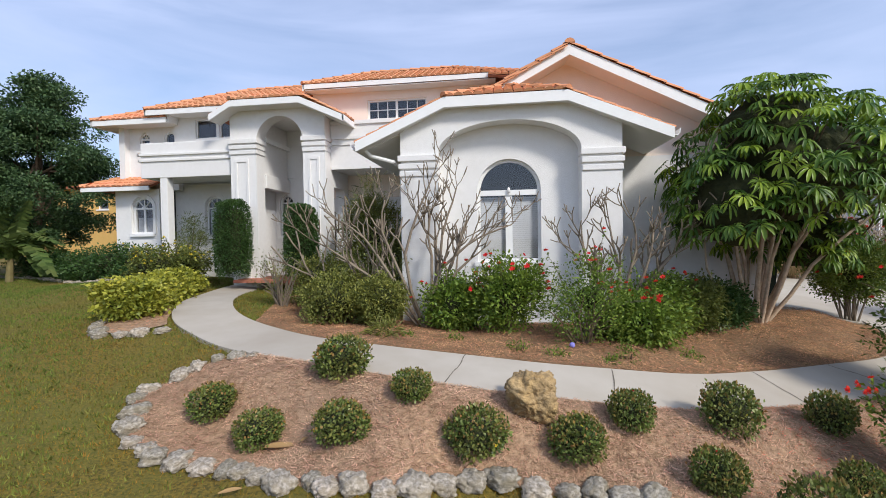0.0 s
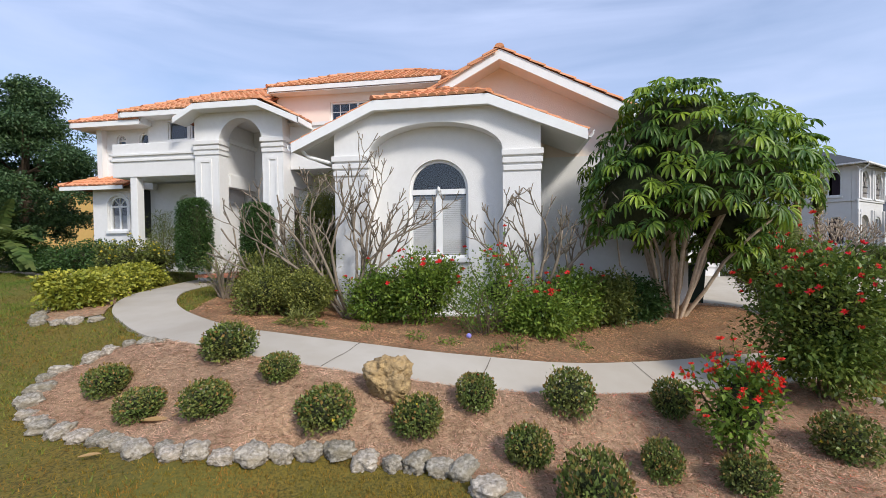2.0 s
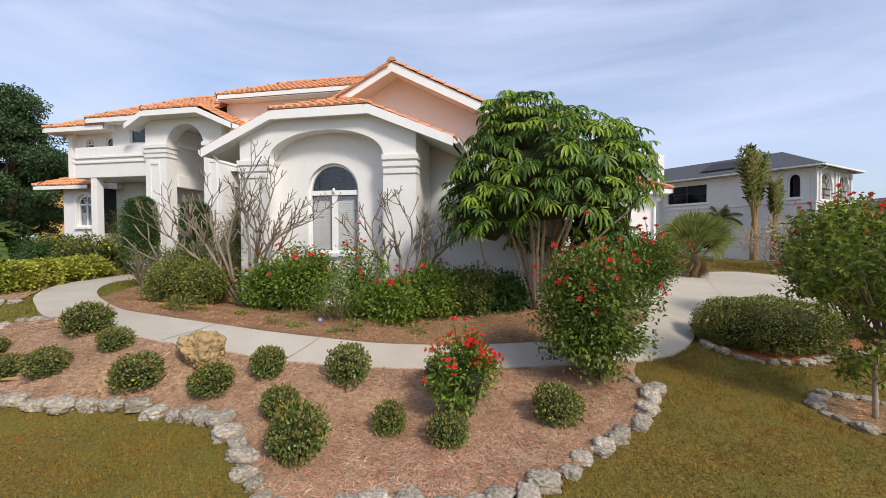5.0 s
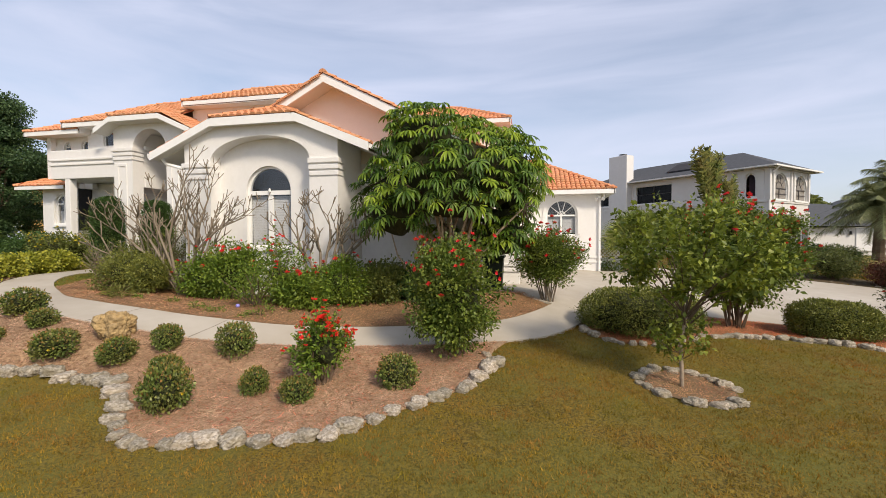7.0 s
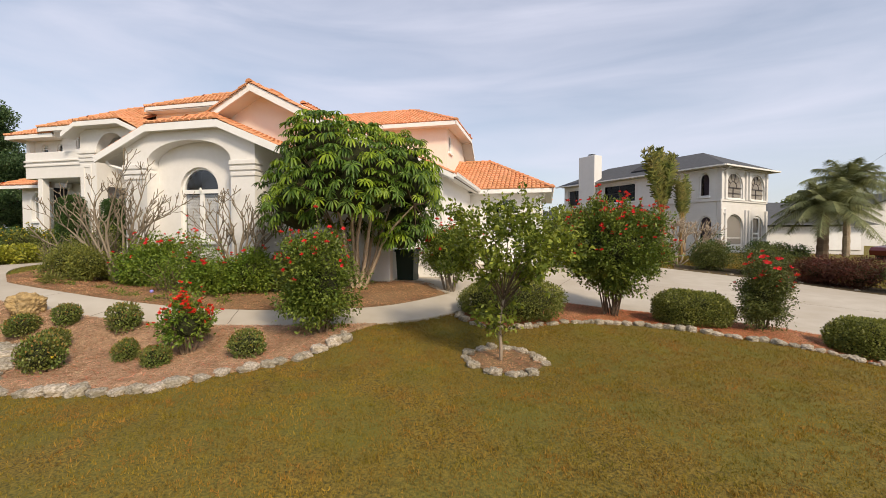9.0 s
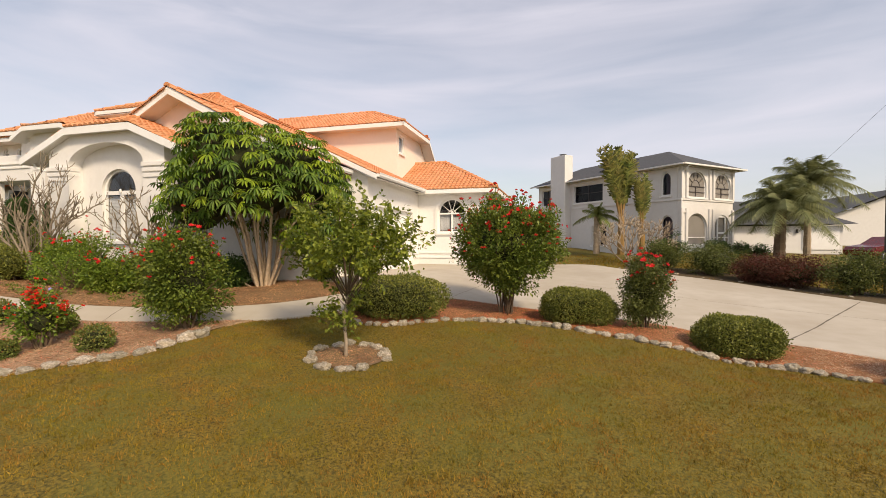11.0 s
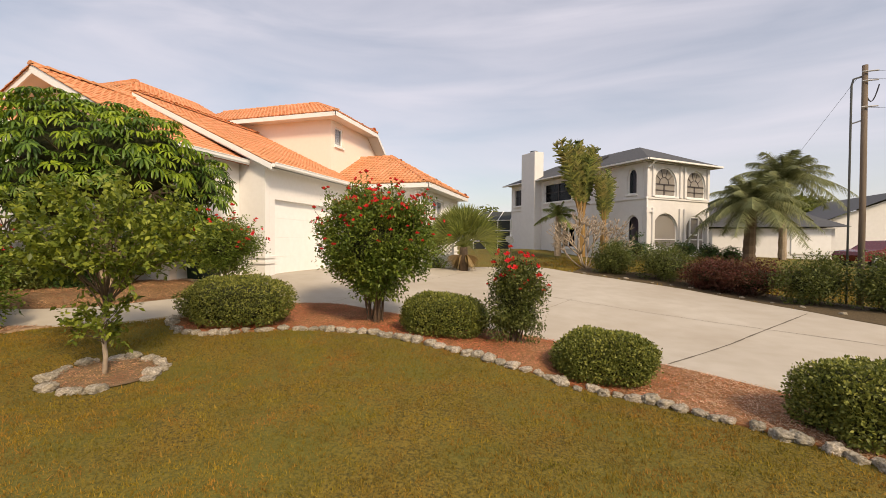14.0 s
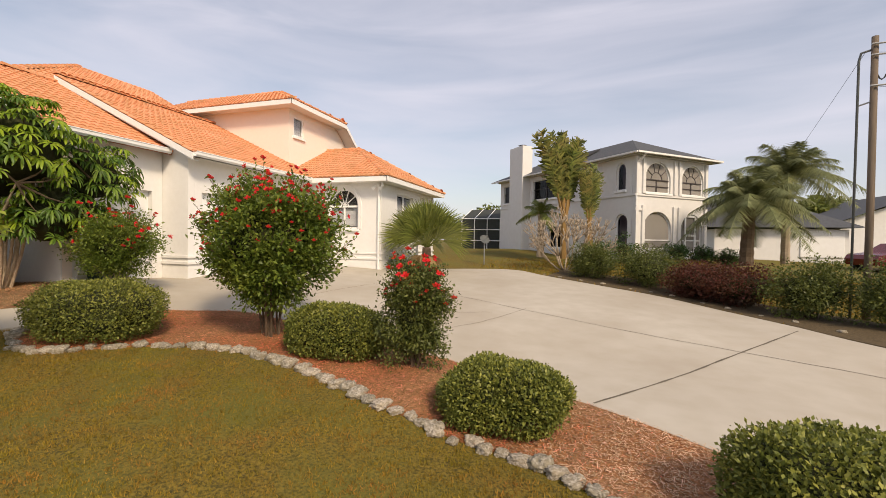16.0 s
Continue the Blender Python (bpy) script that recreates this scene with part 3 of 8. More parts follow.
# ---- the house: front wing ----
house = tagged(new("house"), "white stucco house with arches and orange barrel-tile roofs", "house")
W_L, W_R, W_Y = -1.98, 2.28, 8.45
wall = lambda sh, mat=STUCCO, label="": sh.put("wall", mat, house, label)   # noqa: E731
front = facing_front(W_Y)
wall(Shape().slab([(W_L, 0.3), (W_R, 0.3), (W_R, 4.62), (1.25, 5.06), (-1.03, 5.06), (W_L, 4.64)], [arch(-1.22, 1.54, 0.8, 4.14, 4.74, 28)], 0.38, front))
wall(Shape().slab(rect(-1.3, 1.62, 0.3, 4.95), [arch(-0.47, 0.81, 1.96, 3.41, 4.05)], 0.2, facing_front(W_Y + 0.381)))
window(house, facing_front(W_Y + 0.381), -0.47, 0.81, 1.96, 3.41, 4.05, 0.09, mullions=(0.135, 0.205), rails=((3.37, 0.11),), blinds=(2.05, 3.30))
Shape().tube([(0.17, W_Y + 0.44, 3.36), (0.17, W_Y + 0.435, 3.43), (0.17, W_Y + 0.435, 3.48)], [0.025, 0.036, 0.015], 10).put("transom_boss", TRIM, house, smooth=True)
for x0, x1 in ((-2.03, -1.2), (1.52, 2.33)):
    band(house, [(x0, W_Y - 0.06, 4.00, x1, W_Y + 0.3, 4.12), (x0 + 0.012, W_Y - 0.045, 3.85, x1 - 0.012, W_Y + 0.3, 3.96), (x0 + 0.03, W_Y - 0.03, 3.70, x1 - 0.03, W_Y + 0.3, 3.81)], "capital_band")
wall(Shape().slab(rect(W_Y + 0.382, 9.86, 0.3, 4.62), [], 0.2, facing_right(W_R - 0.002)))
wall(Shape().slab(rect(-13.2, -W_Y - 0.382, 0.3, 4.62), [], 0.2, facing_left(W_L + 0.002)))
wing = new_roof()
EZ = 5.18
near_wing = lambda p: p.y < 12.3   # noqa: E731
roof_plane(wing, [(-1.06, 8.26, EZ), (1.27, 8.26, EZ), (0.11, 9.44, 5.70)], near_wing)
roof_plane(wing, [(3.13, 8.26, 4.38), (3.13, 9.95, 4.38), (0.11, 9.95, 5.70), (0.11, 9.44, 5.70), (1.27, 8.26, EZ)], near_wing)
roof_plane(wing, [(-2.85, 13.2, 4.38), (-2.85, 8.26, 4.38), (-1.06, 8.26, EZ), (0.11, 9.44, 5.70), (0.11, 13.2, 5.70)], near_wing)
ridge_caps(wing, (1.27, 8.26, EZ), (0.11, 9.44, 5.70), 0.09)
ridge_caps(wing, (-1.06, 8.26, EZ), (0.11, 9.44, 5.70), 0.09)
finish_roof(wing, house, "orange barrel-tile roof with a clipped front hip")
fascia([(-2.85, 8.24, 4.40), (-1.06, 8.24, EZ), (1.27, 8.24, EZ), (3.13, 8.24, 4.40)], house, 0.2)
soffit([(-2.82, 8.27, 4.22), (-1.06, 8.27, 5.0), (-1.06, 8.5, 5.0), (-2.82, 8.5, 4.22)], house)
soffit([(-1.06, 8.27, 5.0), (1.27, 8.27, 5.0), (1.27, 8.5, 5.0), (-1.06, 8.5, 5.0)], house)
soffit([(1.27, 8.27, 5.0), (3.1, 8.27, 4.22), (3.1, 9.88, 4.22), (2.26, 9.88, 4.58), (2.26, 8.5, 4.58), (1.27, 8.5, 5.0)], house)
soffit([(-2.82, 8.5, 4.22), (-1.96, 8.5, 4.58), (-1.96, 12.9, 4.58), (-2.82, 12.9, 4.22)], house)
gutter((3.13, 8.3, 4.38), (3.13, 9.9, 4.38), house)
gutter((-2.85, 12.9, 4.38), (-2.85, 8.3, 4.38), house)
Shape().tube([(-2.75, 8.5, 4.3), (-2.6, 8.5, 4.15), (-2.15, 8.55, 4.02), (-2.06, 8.9, 3.9), (-2.06, 8.95, 0.8)], 0.04, 8).put("downspout", TRIM, house)

# ---- the house: great gable and garages ----
G_X, G_Z = 1.47, 6.50
wall(Shape().slab([(W_L, 0.3), (5.5, 0.3), (5.5, 4.32), (G_X, 6.34), (W_L, 4.7)], [], 0.2, facing_front(9.9)), PEACH_BOUNCE, "stucco gable wall with peach roof bounce in its colour")
wall(Shape().slab(rect(W_R + 0.002, 5.497, 0.3, 4.18), [], 0.028, facing_front(9.87)))
gable = new_roof()
roof_plane(gable, [(5.86, 9.33, 4.18), (5.86, 12.4, 4.18), (G_X, 12.4, G_Z - 0.07), (G_X, 9.33, G_Z - 0.07)], lambda p: True)
roof_plane(gable, [(-1.6, 14.0, 4.83), (-1.6, 9.33, 4.83), (G_X, 9.33, G_Z - 0.07), (G_X, 14.0, G_Z - 0.07)])
ridge_caps(gable, (G_X, 9.3, G_Z - 0.03), (G_X, 12.0, G_Z - 0.03))
ridge_caps(gable, (5.86, 9.36, 4.26), (G_X, 9.36, G_Z), 0.08, 0.02)
ridge_caps(gable, (-1.5, 9.36, 4.95), (G_X, 9.36, G_Z), 0.08, 0.02)
finish_roof(gable, house, "orange barrel-tile gable roof")
fascia([(-1.6, 9.32, 4.88), (G_X, 9.32, G_Z - 0.02), (5.86, 9.32, 4.22)], house, 0.22)
for a, b in (((-1.5, 4.72), (G_X, 6.28)), ((G_X, 6.28), (5.82, 4.03))):
    soffit([(a[0], 9.35, a[1]), (b[0], 9.35, b[1]), (b[0], 9.92, b[1]), (a[0], 9.92, a[1])], house)
gutter((5.86, 9.4, 4.26), (5.86, 12.2, 4.26), house)


def garage_door(u0, u1, z0, z1, x, name="garage_door"):
    d = bpy.data.objects.new(name, None)
    scene.collection.objects.link(d)
    d.parent = house
    d["label"] = "white sectional garage door, closed"
    n = 4
    for i in range(n):
        a, b = z0 + (z1 - z0) * i / n, z0 + (z1 - z0) * (i + 1) / n
        Shape().box(x - 0.05, u0, a + 0.001, x, u1, b - 0.001, b=0.003).put("door_panel", TRIM, d)


wall(Shape().slab(rect(10.102, 12.29, 0.3, 4.25), [rect(10.25, 12.0, 0.7, 3.12)], 0.2, facing_right(5.5)))
garage_door(10.2, 12.05, 0.7, 3.16, 5.36)
wall(Shape().slab(rect(5.3, 6.42, 0.3, 4.3), [], 0.2, facing_front(12.3)))
wall(Shape().slab(rect(12.502, 17.59, 0.3, 4.25), [rect(12.75, 16.9, 0.7, 3.14)], 0.2, facing_right(6.42)))
garage_door(12.7, 16.95, 0.74, 3.18, 6.28)
band(house, [(5.42, 12.255, 1.15, 6.47, 12.3, 1.23), (5.42, 12.255, 1.32, 6.47, 12.3, 1.40), (6.42, 12.3, 1.15, 6.465, 12.74, 1.23), (6.42, 12.3, 1.32, 6.465, 12.74, 1.40),
             (6.42, 16.91, 1.15, 6.465, 17.5, 1.23), (6.42, 16.91, 1.32, 6.465, 17.5, 1.40)], b=0.01)
garages = new_roof()
roof_plane(garages, [(6.84, 12.08, 4.12), (6.84, 17.2, 4.12), (5.3, 18.2, 4.85), (1.5, 18.2, 6.67), (1.5, 12.08, 6.67)], lambda p: p.x > 3.6 and p.y < 15)
roof_plane(garages, [(-1.4, 18.0, 5.2), (-1.4, 12.08, 5.2), (1.5, 12.08, 6.67), (1.5, 18.0, 6.67)])
ridge_caps(garages, (1.5, 12.05, 6.69), (1.5, 17.9, 6.69))
ridge_caps(garages, (6.8, 12.12, 4.15), (1.5, 12.12, 6.68), 0.07, 0.02)
finish_roof(garages, house, "orange barrel-tile roof over the garages")
fascia([(1.45, 12.05, 6.67), (6.84, 12.05, 4.11)], house, 0.17)
soffit([(1.5, 12.08, 6.45), (6.8, 12.08, 3.92), (6.8, 12.32, 3.92), (1.5, 12.32, 6.45)], house)
soffit([(6.40, 12.3, 4.1), (6.84, 12.3, 3.98), (6.84, 17.4, 3.98), (6.40, 17.4, 4.1)], house)
gutter((6.84, 12.1, 4.14), (6.84, 17.15, 4.14), house)

# ---- the house: rear wing ----
wall(Shape().slab(rect(6.3, 9.55, 0.3, 4.12), [arch(7.35, 8.6, 2.28, 3.14, 3.78)], 0.2, facing_front(17.6)))
window(house, facing_front(17.6), 7.35, 8.6, 2.28, 3.14, 3.78, 0.08, mullions=(7.97,), rails=((3.12, 0.07),), rays=4, blinds=(2.4, 3.05))
wall(Shape().slab(rect(17.802, 23.19, 0.3, 4.12), [rect(19.0, 20.6, 2.4, 3.7)], 0.2, facing_right(9.55)))
window(house, facing_right(9.55), 19.0, 20.6, 2.4, 3.7, None, 0.08, mullions=(19.8,), blinds=(2.5, 3.6))
ring_o, ring_i = arch(7.2, 8.75, 2.28, 3.14, 3.93), arch(7.32, 8.63, 2.28, 3.14, 3.81)
Shape().slab(ring_o[1:] + [ring_o[0]] + [ring_i[0]] + ring_i[:0:-1], [], 0.04, facing_front(17.56)).put("window_surround", STUCCO, house)
band(house, [(6.5, 17.56, 1.15, 9.59, 17.6, 1.22), (6.5, 17.56, 1.35, 9.59, 17.6, 1.42), (9.55, 17.6, 1.15, 9.59, 23.3, 1.22), (9.55, 17.6, 1.35, 9.59, 23.3, 1.42)], b=0.01)
rear = new_roof()
roof_plane(rear, [(6.84, 17.15, 4.14), (10.0, 17.15, 4.14), (6.9, 20.6, 5.9), (5.3, 20.6, 5.9), (5.3, 18.2, 4.68)])
roof_plane(rear, [(10.0, 17.15, 4.14), (10.0, 23.6, 4.14), (6.9, 21.4, 5.9), (6.9, 20.6, 5.9)])
roof_plane(rear, [(10.0, 23.6, 4.14), (5.3, 23.6, 4.14), (5.3, 21.4, 5.9), (6.9, 21.4, 5.9)])
ridge_caps(rear, (10.0, 17.15, 4.14), (6.9, 20.6, 5.9))
ridge_caps(rear, (5.3, 20.6, 5.9), (6.9, 20.6, 5.9))
ridge_caps(rear, (6.9, 20.6, 5.9), (6.9, 21.4, 5.9))
ridge_caps(rear, (10.0, 23.6, 4.14), (6.9, 21.4, 5.9))
finish_roof(rear, house, "orange barrel-tile hip roof of the rear wing")
fascia([(6.84, 17.13, 4.14), (10.0, 17.13, 4.14)], house, 0.17)
fascia([(10.02, 17.13, 4.14), (10.02, 23.6, 4.14)], house, 0.17, back=Vector((-1, 0, 0)))
soffit([(6.4, 17.15, 3.98), (9.98, 17.15, 3.98), (9.98, 17.62, 3.98), (6.4, 17.62, 3.98)], house)
soffit([(9.5, 17.6, 3.98), (9.98, 17.6, 3.98), (9.98, 23.5, 3.98), (9.5, 23.5, 3.98)], house)
Shape().tube([(9.62, 17.5, 4.0), (9.66, 17.48, 3.85), (9.48, 17.54, 3.7), (9.48, 17.54, 0.8)], 0.04, 8).put("downspout", TRIM, house)
Shape().box(6.62, 17.02, 4.0, 6.9, 17.16, 4.16, b=0.02).put("rain_head", TRIM, house)
lampost = Shape().box(9.42, 17.46, 3.82, 9.52, 17.58, 3.9, b=0.01).put("security_light", TRIM, house, "twin white security floodlights")
for dx in (-0.1, 0.1):
    Shape().tube([(9.47 + dx, 17.5, 3.84), (9.47 + dx * 1.4, 17.36, 3.74)], [0.035, 0.06], 10).put("lamp_head", TRIM, lampost)

# ---- the house: upper rear storey ----
CLEAR = glass_material("clear_window_glass", (0.92, 0.92, 0.93), 0.02, 1.25)
wall(Shape().slab(rect(-1.5, 5.3, 4.2, 7.2), [], 0.2, facing_front(17.85)), PEACH_BOUNCE)
wall(Shape().slab(rect(18.052, 21.3, 4.2, 7.2), [rect(18.15, 18.8, 6.05, 6.85)], 0.2, facing_right(5.3)), PEACH_BOUNCE)
window(house, facing_right(5.3), 18.15, 18.8, 6.05, 6.85, None, 0.03, blinds=(6.08, 6.82), tint=CLEAR)
upper = new_roof()
UE, UR = 7.26, 8.62
roof_plane(upper, [(-2.5, 17.35, UE), (5.83, 17.35, UE), (3.1, 20.1, UR), (-2.5, 20.1, UR)])
roof_plane(upper, [(5.83, 17.35, UE), (5.83, 21.3, UE), (3.1, 20.1, UR)])
roof_plane(upper, [(5.83, 21.3, UE), (-2.5, 21.3, UE), (-2.5, 20.1, UR), (3.1, 20.1, UR)])
roof_plane(upper, [(5.83, 23.6, 5.5), (-2.5, 23.6, 5.5), (-2.5, 21.3, UE), (5.83, 21.3, UE)])
ridge_caps(upper, (-2.5, 20.1, UR), (3.1, 20.1, UR))
ridge_caps(upper, (5.83, 17.35, UE), (3.1, 20.1, UR))
ridge_caps(upper, (5.83, 21.3, UE), (3.1, 20.1, UR))
finish_roof(upper, house, "orange barrel-tile hip roof of the upper storey")
fascia([(-2.5, 17.33, UE), (5.83, 17.33, UE)], house, 0.18)
fascia([(5.85, 17.33, UE), (5.85, 21.3, UE), (5.85, 23.6, 5.5)], house, 0.18, back=Vector((-1, 0, 0)))
wall(Shape().slab([(21.302, 4.2), (23.4, 4.2), (23.4, 5.45), (21.302, 7.06)], [], 0.2, facing_right(5.3)), PEACH_BOUNCE)
soffit([(5.3, 21.3, 7.08), (5.83, 21.3, 7.08), (5.83, 23.6, 5.32), (5.3, 23.6, 5.32)], house)
soffit([(-2.5, 17.36, 7.1), (5.8, 17.36, 7.1), (5.8, 21.3, 7.1), (-2.5, 21.3, 7.1)], house)

# ---- the house: main storey block with the long upper window ----
wall(Shape().slab(rect(-6.0, -0.3, 3.8, 7.2), [rect(-4.13, -2.23, 6.24, 6.86)], 0.2, facing_front(13.2)), PEACH_BOUNCE)
window(house, facing_front(13.2), -4.13, -2.23, 6.24, 6.86, None, 0.07, mullions=(-3.2,), bars=(6, 2), frame_w=0.05)
wall(Shape().slab(rect(13.402, 17.8, 4.2, 7.2), [], 0.2, facing_right(-0.3)), PEACH_BOUNCE)
wall(Shape().slab(rect(-17.19, -13.402, 4.0, 7.2), [], 0.2, facing_left(-6.0)), PEACH_BOUNCE)
main = new_roof()
ME, MR = 7.30, 8.22
roof_plane(main, [(-6.05, 12.75, ME), (0.1, 12.75, ME), (-1.6, 14.6, MR), (-4.4, 14.6, MR)])
roof_plane(main, [(1.7, 12.95, 6.43), (1.7, 17.4, 6.43), (-1.6, 17.4, MR), (-1.6, 14.6, MR), (0.1, 12.75, ME)])
roof_plane(main, [(-6.05, 17.4, ME), (-6.05, 12.75, ME), (-4.4, 14.6, MR), (-4.4, 17.4, MR)])
roof_plane(main, [(-4.4, 14.6, MR), (-1.6, 14.6, MR), (-1.6, 17.4, MR), (-4.4, 17.4, MR)])
for a, b in (((-6.05, 12.75, ME), (-4.4, 14.6, MR)), ((0.1, 12.75, ME), (-1.6, 14.6, MR)), ((-4.4, 14.6, MR), (-1.6, 14.6, MR))):
    ridge_caps(main, a, b)
roof_plane(main, [(-0.3, 12.2, 7.025), (1.47, 11.0, 6.425), (0.1, 12.75, ME), (-0.3, 12.75, ME)])
roof_plane(main, [(1.47, 11.0, 6.425), (1.7, 12.95, 6.43), (0.1, 12.75, ME)])
ridge_caps(main, (1.47, 11.0, 6.45), (0.1, 12.75, ME))
finish_roof(main, house, "orange barrel-tile hip roof of the main storey")
fascia([(-6.05, 12.73, ME), (-0.3, 12.73, ME)], house, 0.14)
fascia([(-6.07, 17.4, ME), (-6.07, 12.73, ME)], house, 0.18, back=Vector((1, 0, 0)))
soffit([(-6.0, 12.76, 7.12), (-0.1, 12.76, 7.12), (-0.1, 17.3, 7.12), (-6.0, 17.3, 7.12)], house)

# ---- the house: entrance portico ----
P_Y = 11.4
wall(Shape().slab([(-7.65, 0.9), (-4.81, 0.9), (-4.81, 5.95), (-5.3, 6.158), (-7.4, 6.158), (-7.65, 6.02)], [arch(-6.86, -5.46, 0.95, 5.26, 5.98, 24)], 0.42, facing_front(P_Y)))
wall(Shape().slab(rect(P_Y + 0.422, 13.278, 0.9, 6.0), [rect(P_Y + 0.6, 12.9, 0.95, 4.0)], 0.3, facing_right(-4.812)))
wall(Shape().slab(rect(-13.278, -P_Y - 0.422, 0.9, 6.0), [], 0.3, facing_left(-7.648)))
for x0, x1 in ((-7.70, -6.80), (-5.50, -4.76)):
    band(house, [(x0, P_Y - 0.07, 5.24, x1, P_Y + 0.45, 5.37), (x0 + 0.02, P_Y - 0.05, 5.09, x1 - 0.02, P_Y + 0.44, 5.20), (x0 + 0.03, P_Y - 0.035, 4.94, x1 - 0.03, P_Y + 0.43, 5.05)], "capital_band")
for x0, x1 in ((-7.5, -7.1), (-5.3, -4.98)):
    Shape().slab(rect(x0, x1, 1.2, 4.8), [rect(x0 + 0.06, x1 - 0.06, 1.28, 4.72)], 0.025, facing_front(P_Y - 0.025)).put("pilaster_panel", STUCCO, house)
wall(Shape().slab(rect(-11.2, -1.98, 0.9, 4.5), [arch(-9.87, -9.17, 2.65, 3.62, 3.99), arch(-7.2, -6.72, 2.62, 3.72, 3.96), rect(-6.3, -5.3, 1.0, 3.4)], 0.2, facing_front(13.3)))
window(house, facing_front(13.3), -9.87, -9.17, 2.65, 3.62, 3.99, 0.07, rails=((3.6, 0.05),), rays=3, blinds=(2.7, 3.55))
window(house, facing_front(13.3), -7.2, -6.72, 2.62, 3.72, 3.96, 0.07, rails=((3.7, 0.05),), rays=3, blinds=(2.68, 3.66))
Shape().box(-6.28, 13.36, 1.0, -5.82, 13.42, 3.38, b=0.02).put("front_door", material("dark_door_wood", (0.10, 0.06, 0.04), 0.5, (0.06, 0.035, 0.02), 12.0, 5, 0.5), house, "dark wooden entrance door leaf")
Shape().box(-5.78, 13.36, 1.0, -5.32, 13.42, 3.38, b=0.02).put("front_door", bpy.data.materials["dark_door_wood"], house, "dark wooden entrance door leaf")
wall(Shape().box(-7.30, 11.85, 4.05, -6.90, 13.27, 6.0))
Shape().box(-6.90, 11.85, 4.02, -6.82, 13.27, 4.42, b=0.015).put("lintel_beam", STUCCO, house)
Shape().box(-6.90, 11.85, 5.36, -6.80, 13.27, 5.50, b=0.015).put("ledge", TRIM, house)
wall(Shape().slab(rect(-7.36, -5.10, 4.505, 6.3), [], 0.2, facing_front(13.28)))
Shape().box(-7.34, 11.83, 6.02, -5.12, 13.27, 6.12).put("porch_ceiling", STUCCO, house)
portico = new_roof()
PZ = 6.34
roof_plane(portico, [(-7.35, 10.98, PZ), (-5.35, 10.98, PZ), (-6.1, 12.6, 6.80), (-6.5, 12.6, 6.80)])
roof_plane(portico, [(-4.1, 10.98, 5.78), (-4.1, 13.3, 5.78), (-6.1, 13.3, 6.80), (-6.1, 12.6, 6.80), (-5.35, 10.98, PZ)])
roof_plane(portico, [(-8.0, 13.0, 5.98), (-8.0, 10.98, 5.98), (-7.35, 10.98, PZ), (-6.5, 12.6, 6.80), (-6.5, 13.3, 6.80)])
ridge_caps(portico, (-5.35, 10.98, PZ), (-6.1, 12.6, 6.8))
ridge_caps(portico, (-7.35, 10.98, PZ), (-6.5, 12.6, 6.8))
finish_roof(portico, house, "orange barrel-tile porch roof")
fascia([(-8.0, 10.96, 5.98), (-7.35, 10.96, PZ), (-5.35, 10.96, PZ), (-4.1, 10.96, 5.78)], house, 0.17)
fascia([(-4.08, 10.96, 5.78), (-4.08, 13.2, 5.78)], house, 0.15, back=Vector((-1, 0, 0)))
soffit([(-7.35, 10.98, 6.16), (-5.35, 10.98, 6.16), (-5.35, 11.42, 6.16), (-7.35, 11.42, 6.16)], house)
soffit([(-5.35, 10.98, 6.16), (-4.1, 10.98, 5.62), (-4.1, 13.2, 5.62), (-4.82, 13.2, 5.93), (-4.82, 11.42, 5.93), (-5.35, 11.42, 6.16)], house)
soffit([(-8.0, 10.98, 5.82), (-7.35, 10.98, 6.16), (-7.35, 11.5, 6.16), (-8.0, 11.5, 5.82)], house)

# ---- the house: balconies and the left end ----
wall(Shape().box(-10.62, 11.5, 4.38, -7.66, 11.66, 5.42, b=0.02))
wall(Shape().box(-10.62, 11.662, 4.38, -10.46, 12.9, 5.42, b=0.02))
Shape().box(-10.45, 11.67, 4.4, -7.66, 13.3, 4.55).put("balcony_floor", STUCCO, house)
band(house, [(-10.67, 11.45, 5.03, -7.66, 11.5, 5.10), (-10.67, 11.46, 4.86, -7.66, 11.5, 4.93), (-10.67, 11.45, 5.03, -10.62, 12.9, 5.10), (-10.67, 11.46, 4.86, -10.62, 12.9, 4.93)], b=0.012)
Shape().box(-10.02, 11.52, 0.9, -9.78, 11.78, 4.4, b=0.02).put("column", STUCCO, house)
wall(Shape().slab(rect(-12.47, -10.6, 4.2, 6.5), [arch(-12.0, -11.64, 5.55, 5.95, 6.14), arch(-11.1, -10.72, 5.55, 5.95, 6.14)], 0.2, facing_front(13.0)))
window(house, facing_front(13.0), -12.0, -11.64, 5.55, 5.95, 6.14, 0.06, rails=((5.93, 0.04),), rays=3, frame_w=0.04)
window(house, facing_front(13.0), -11.1, -10.72, 5.55, 5.95, 6.14, 0.06, frame_w=0.04)
wall(Shape().slab(rect(-10.6, -7.6, 4.4, 6.6), [rect(-9.84, -9.10, 5.83, 6.45), rect(-9.0, -8.0, 5.83, 6.45)], 0.2, facing_front(12.86)))
window(house, facing_front(12.86), -9.84, -9.10, 5.83, 6.45, None, 0.06, frame_w=0.04, sill_out=0)
window(house, facing_front(12.86), -9.0, -8.0, 5.83, 6.45, None, 0.06, frame_w=0.04, sill_out=0)
left = new_roof()
roof_plane(left, [(-13.2, 12.4, 6.44), (-10.5, 12.4, 6.44), (-10.5, 14.2, 7.36), (-11.4, 14.2, 7.36)])
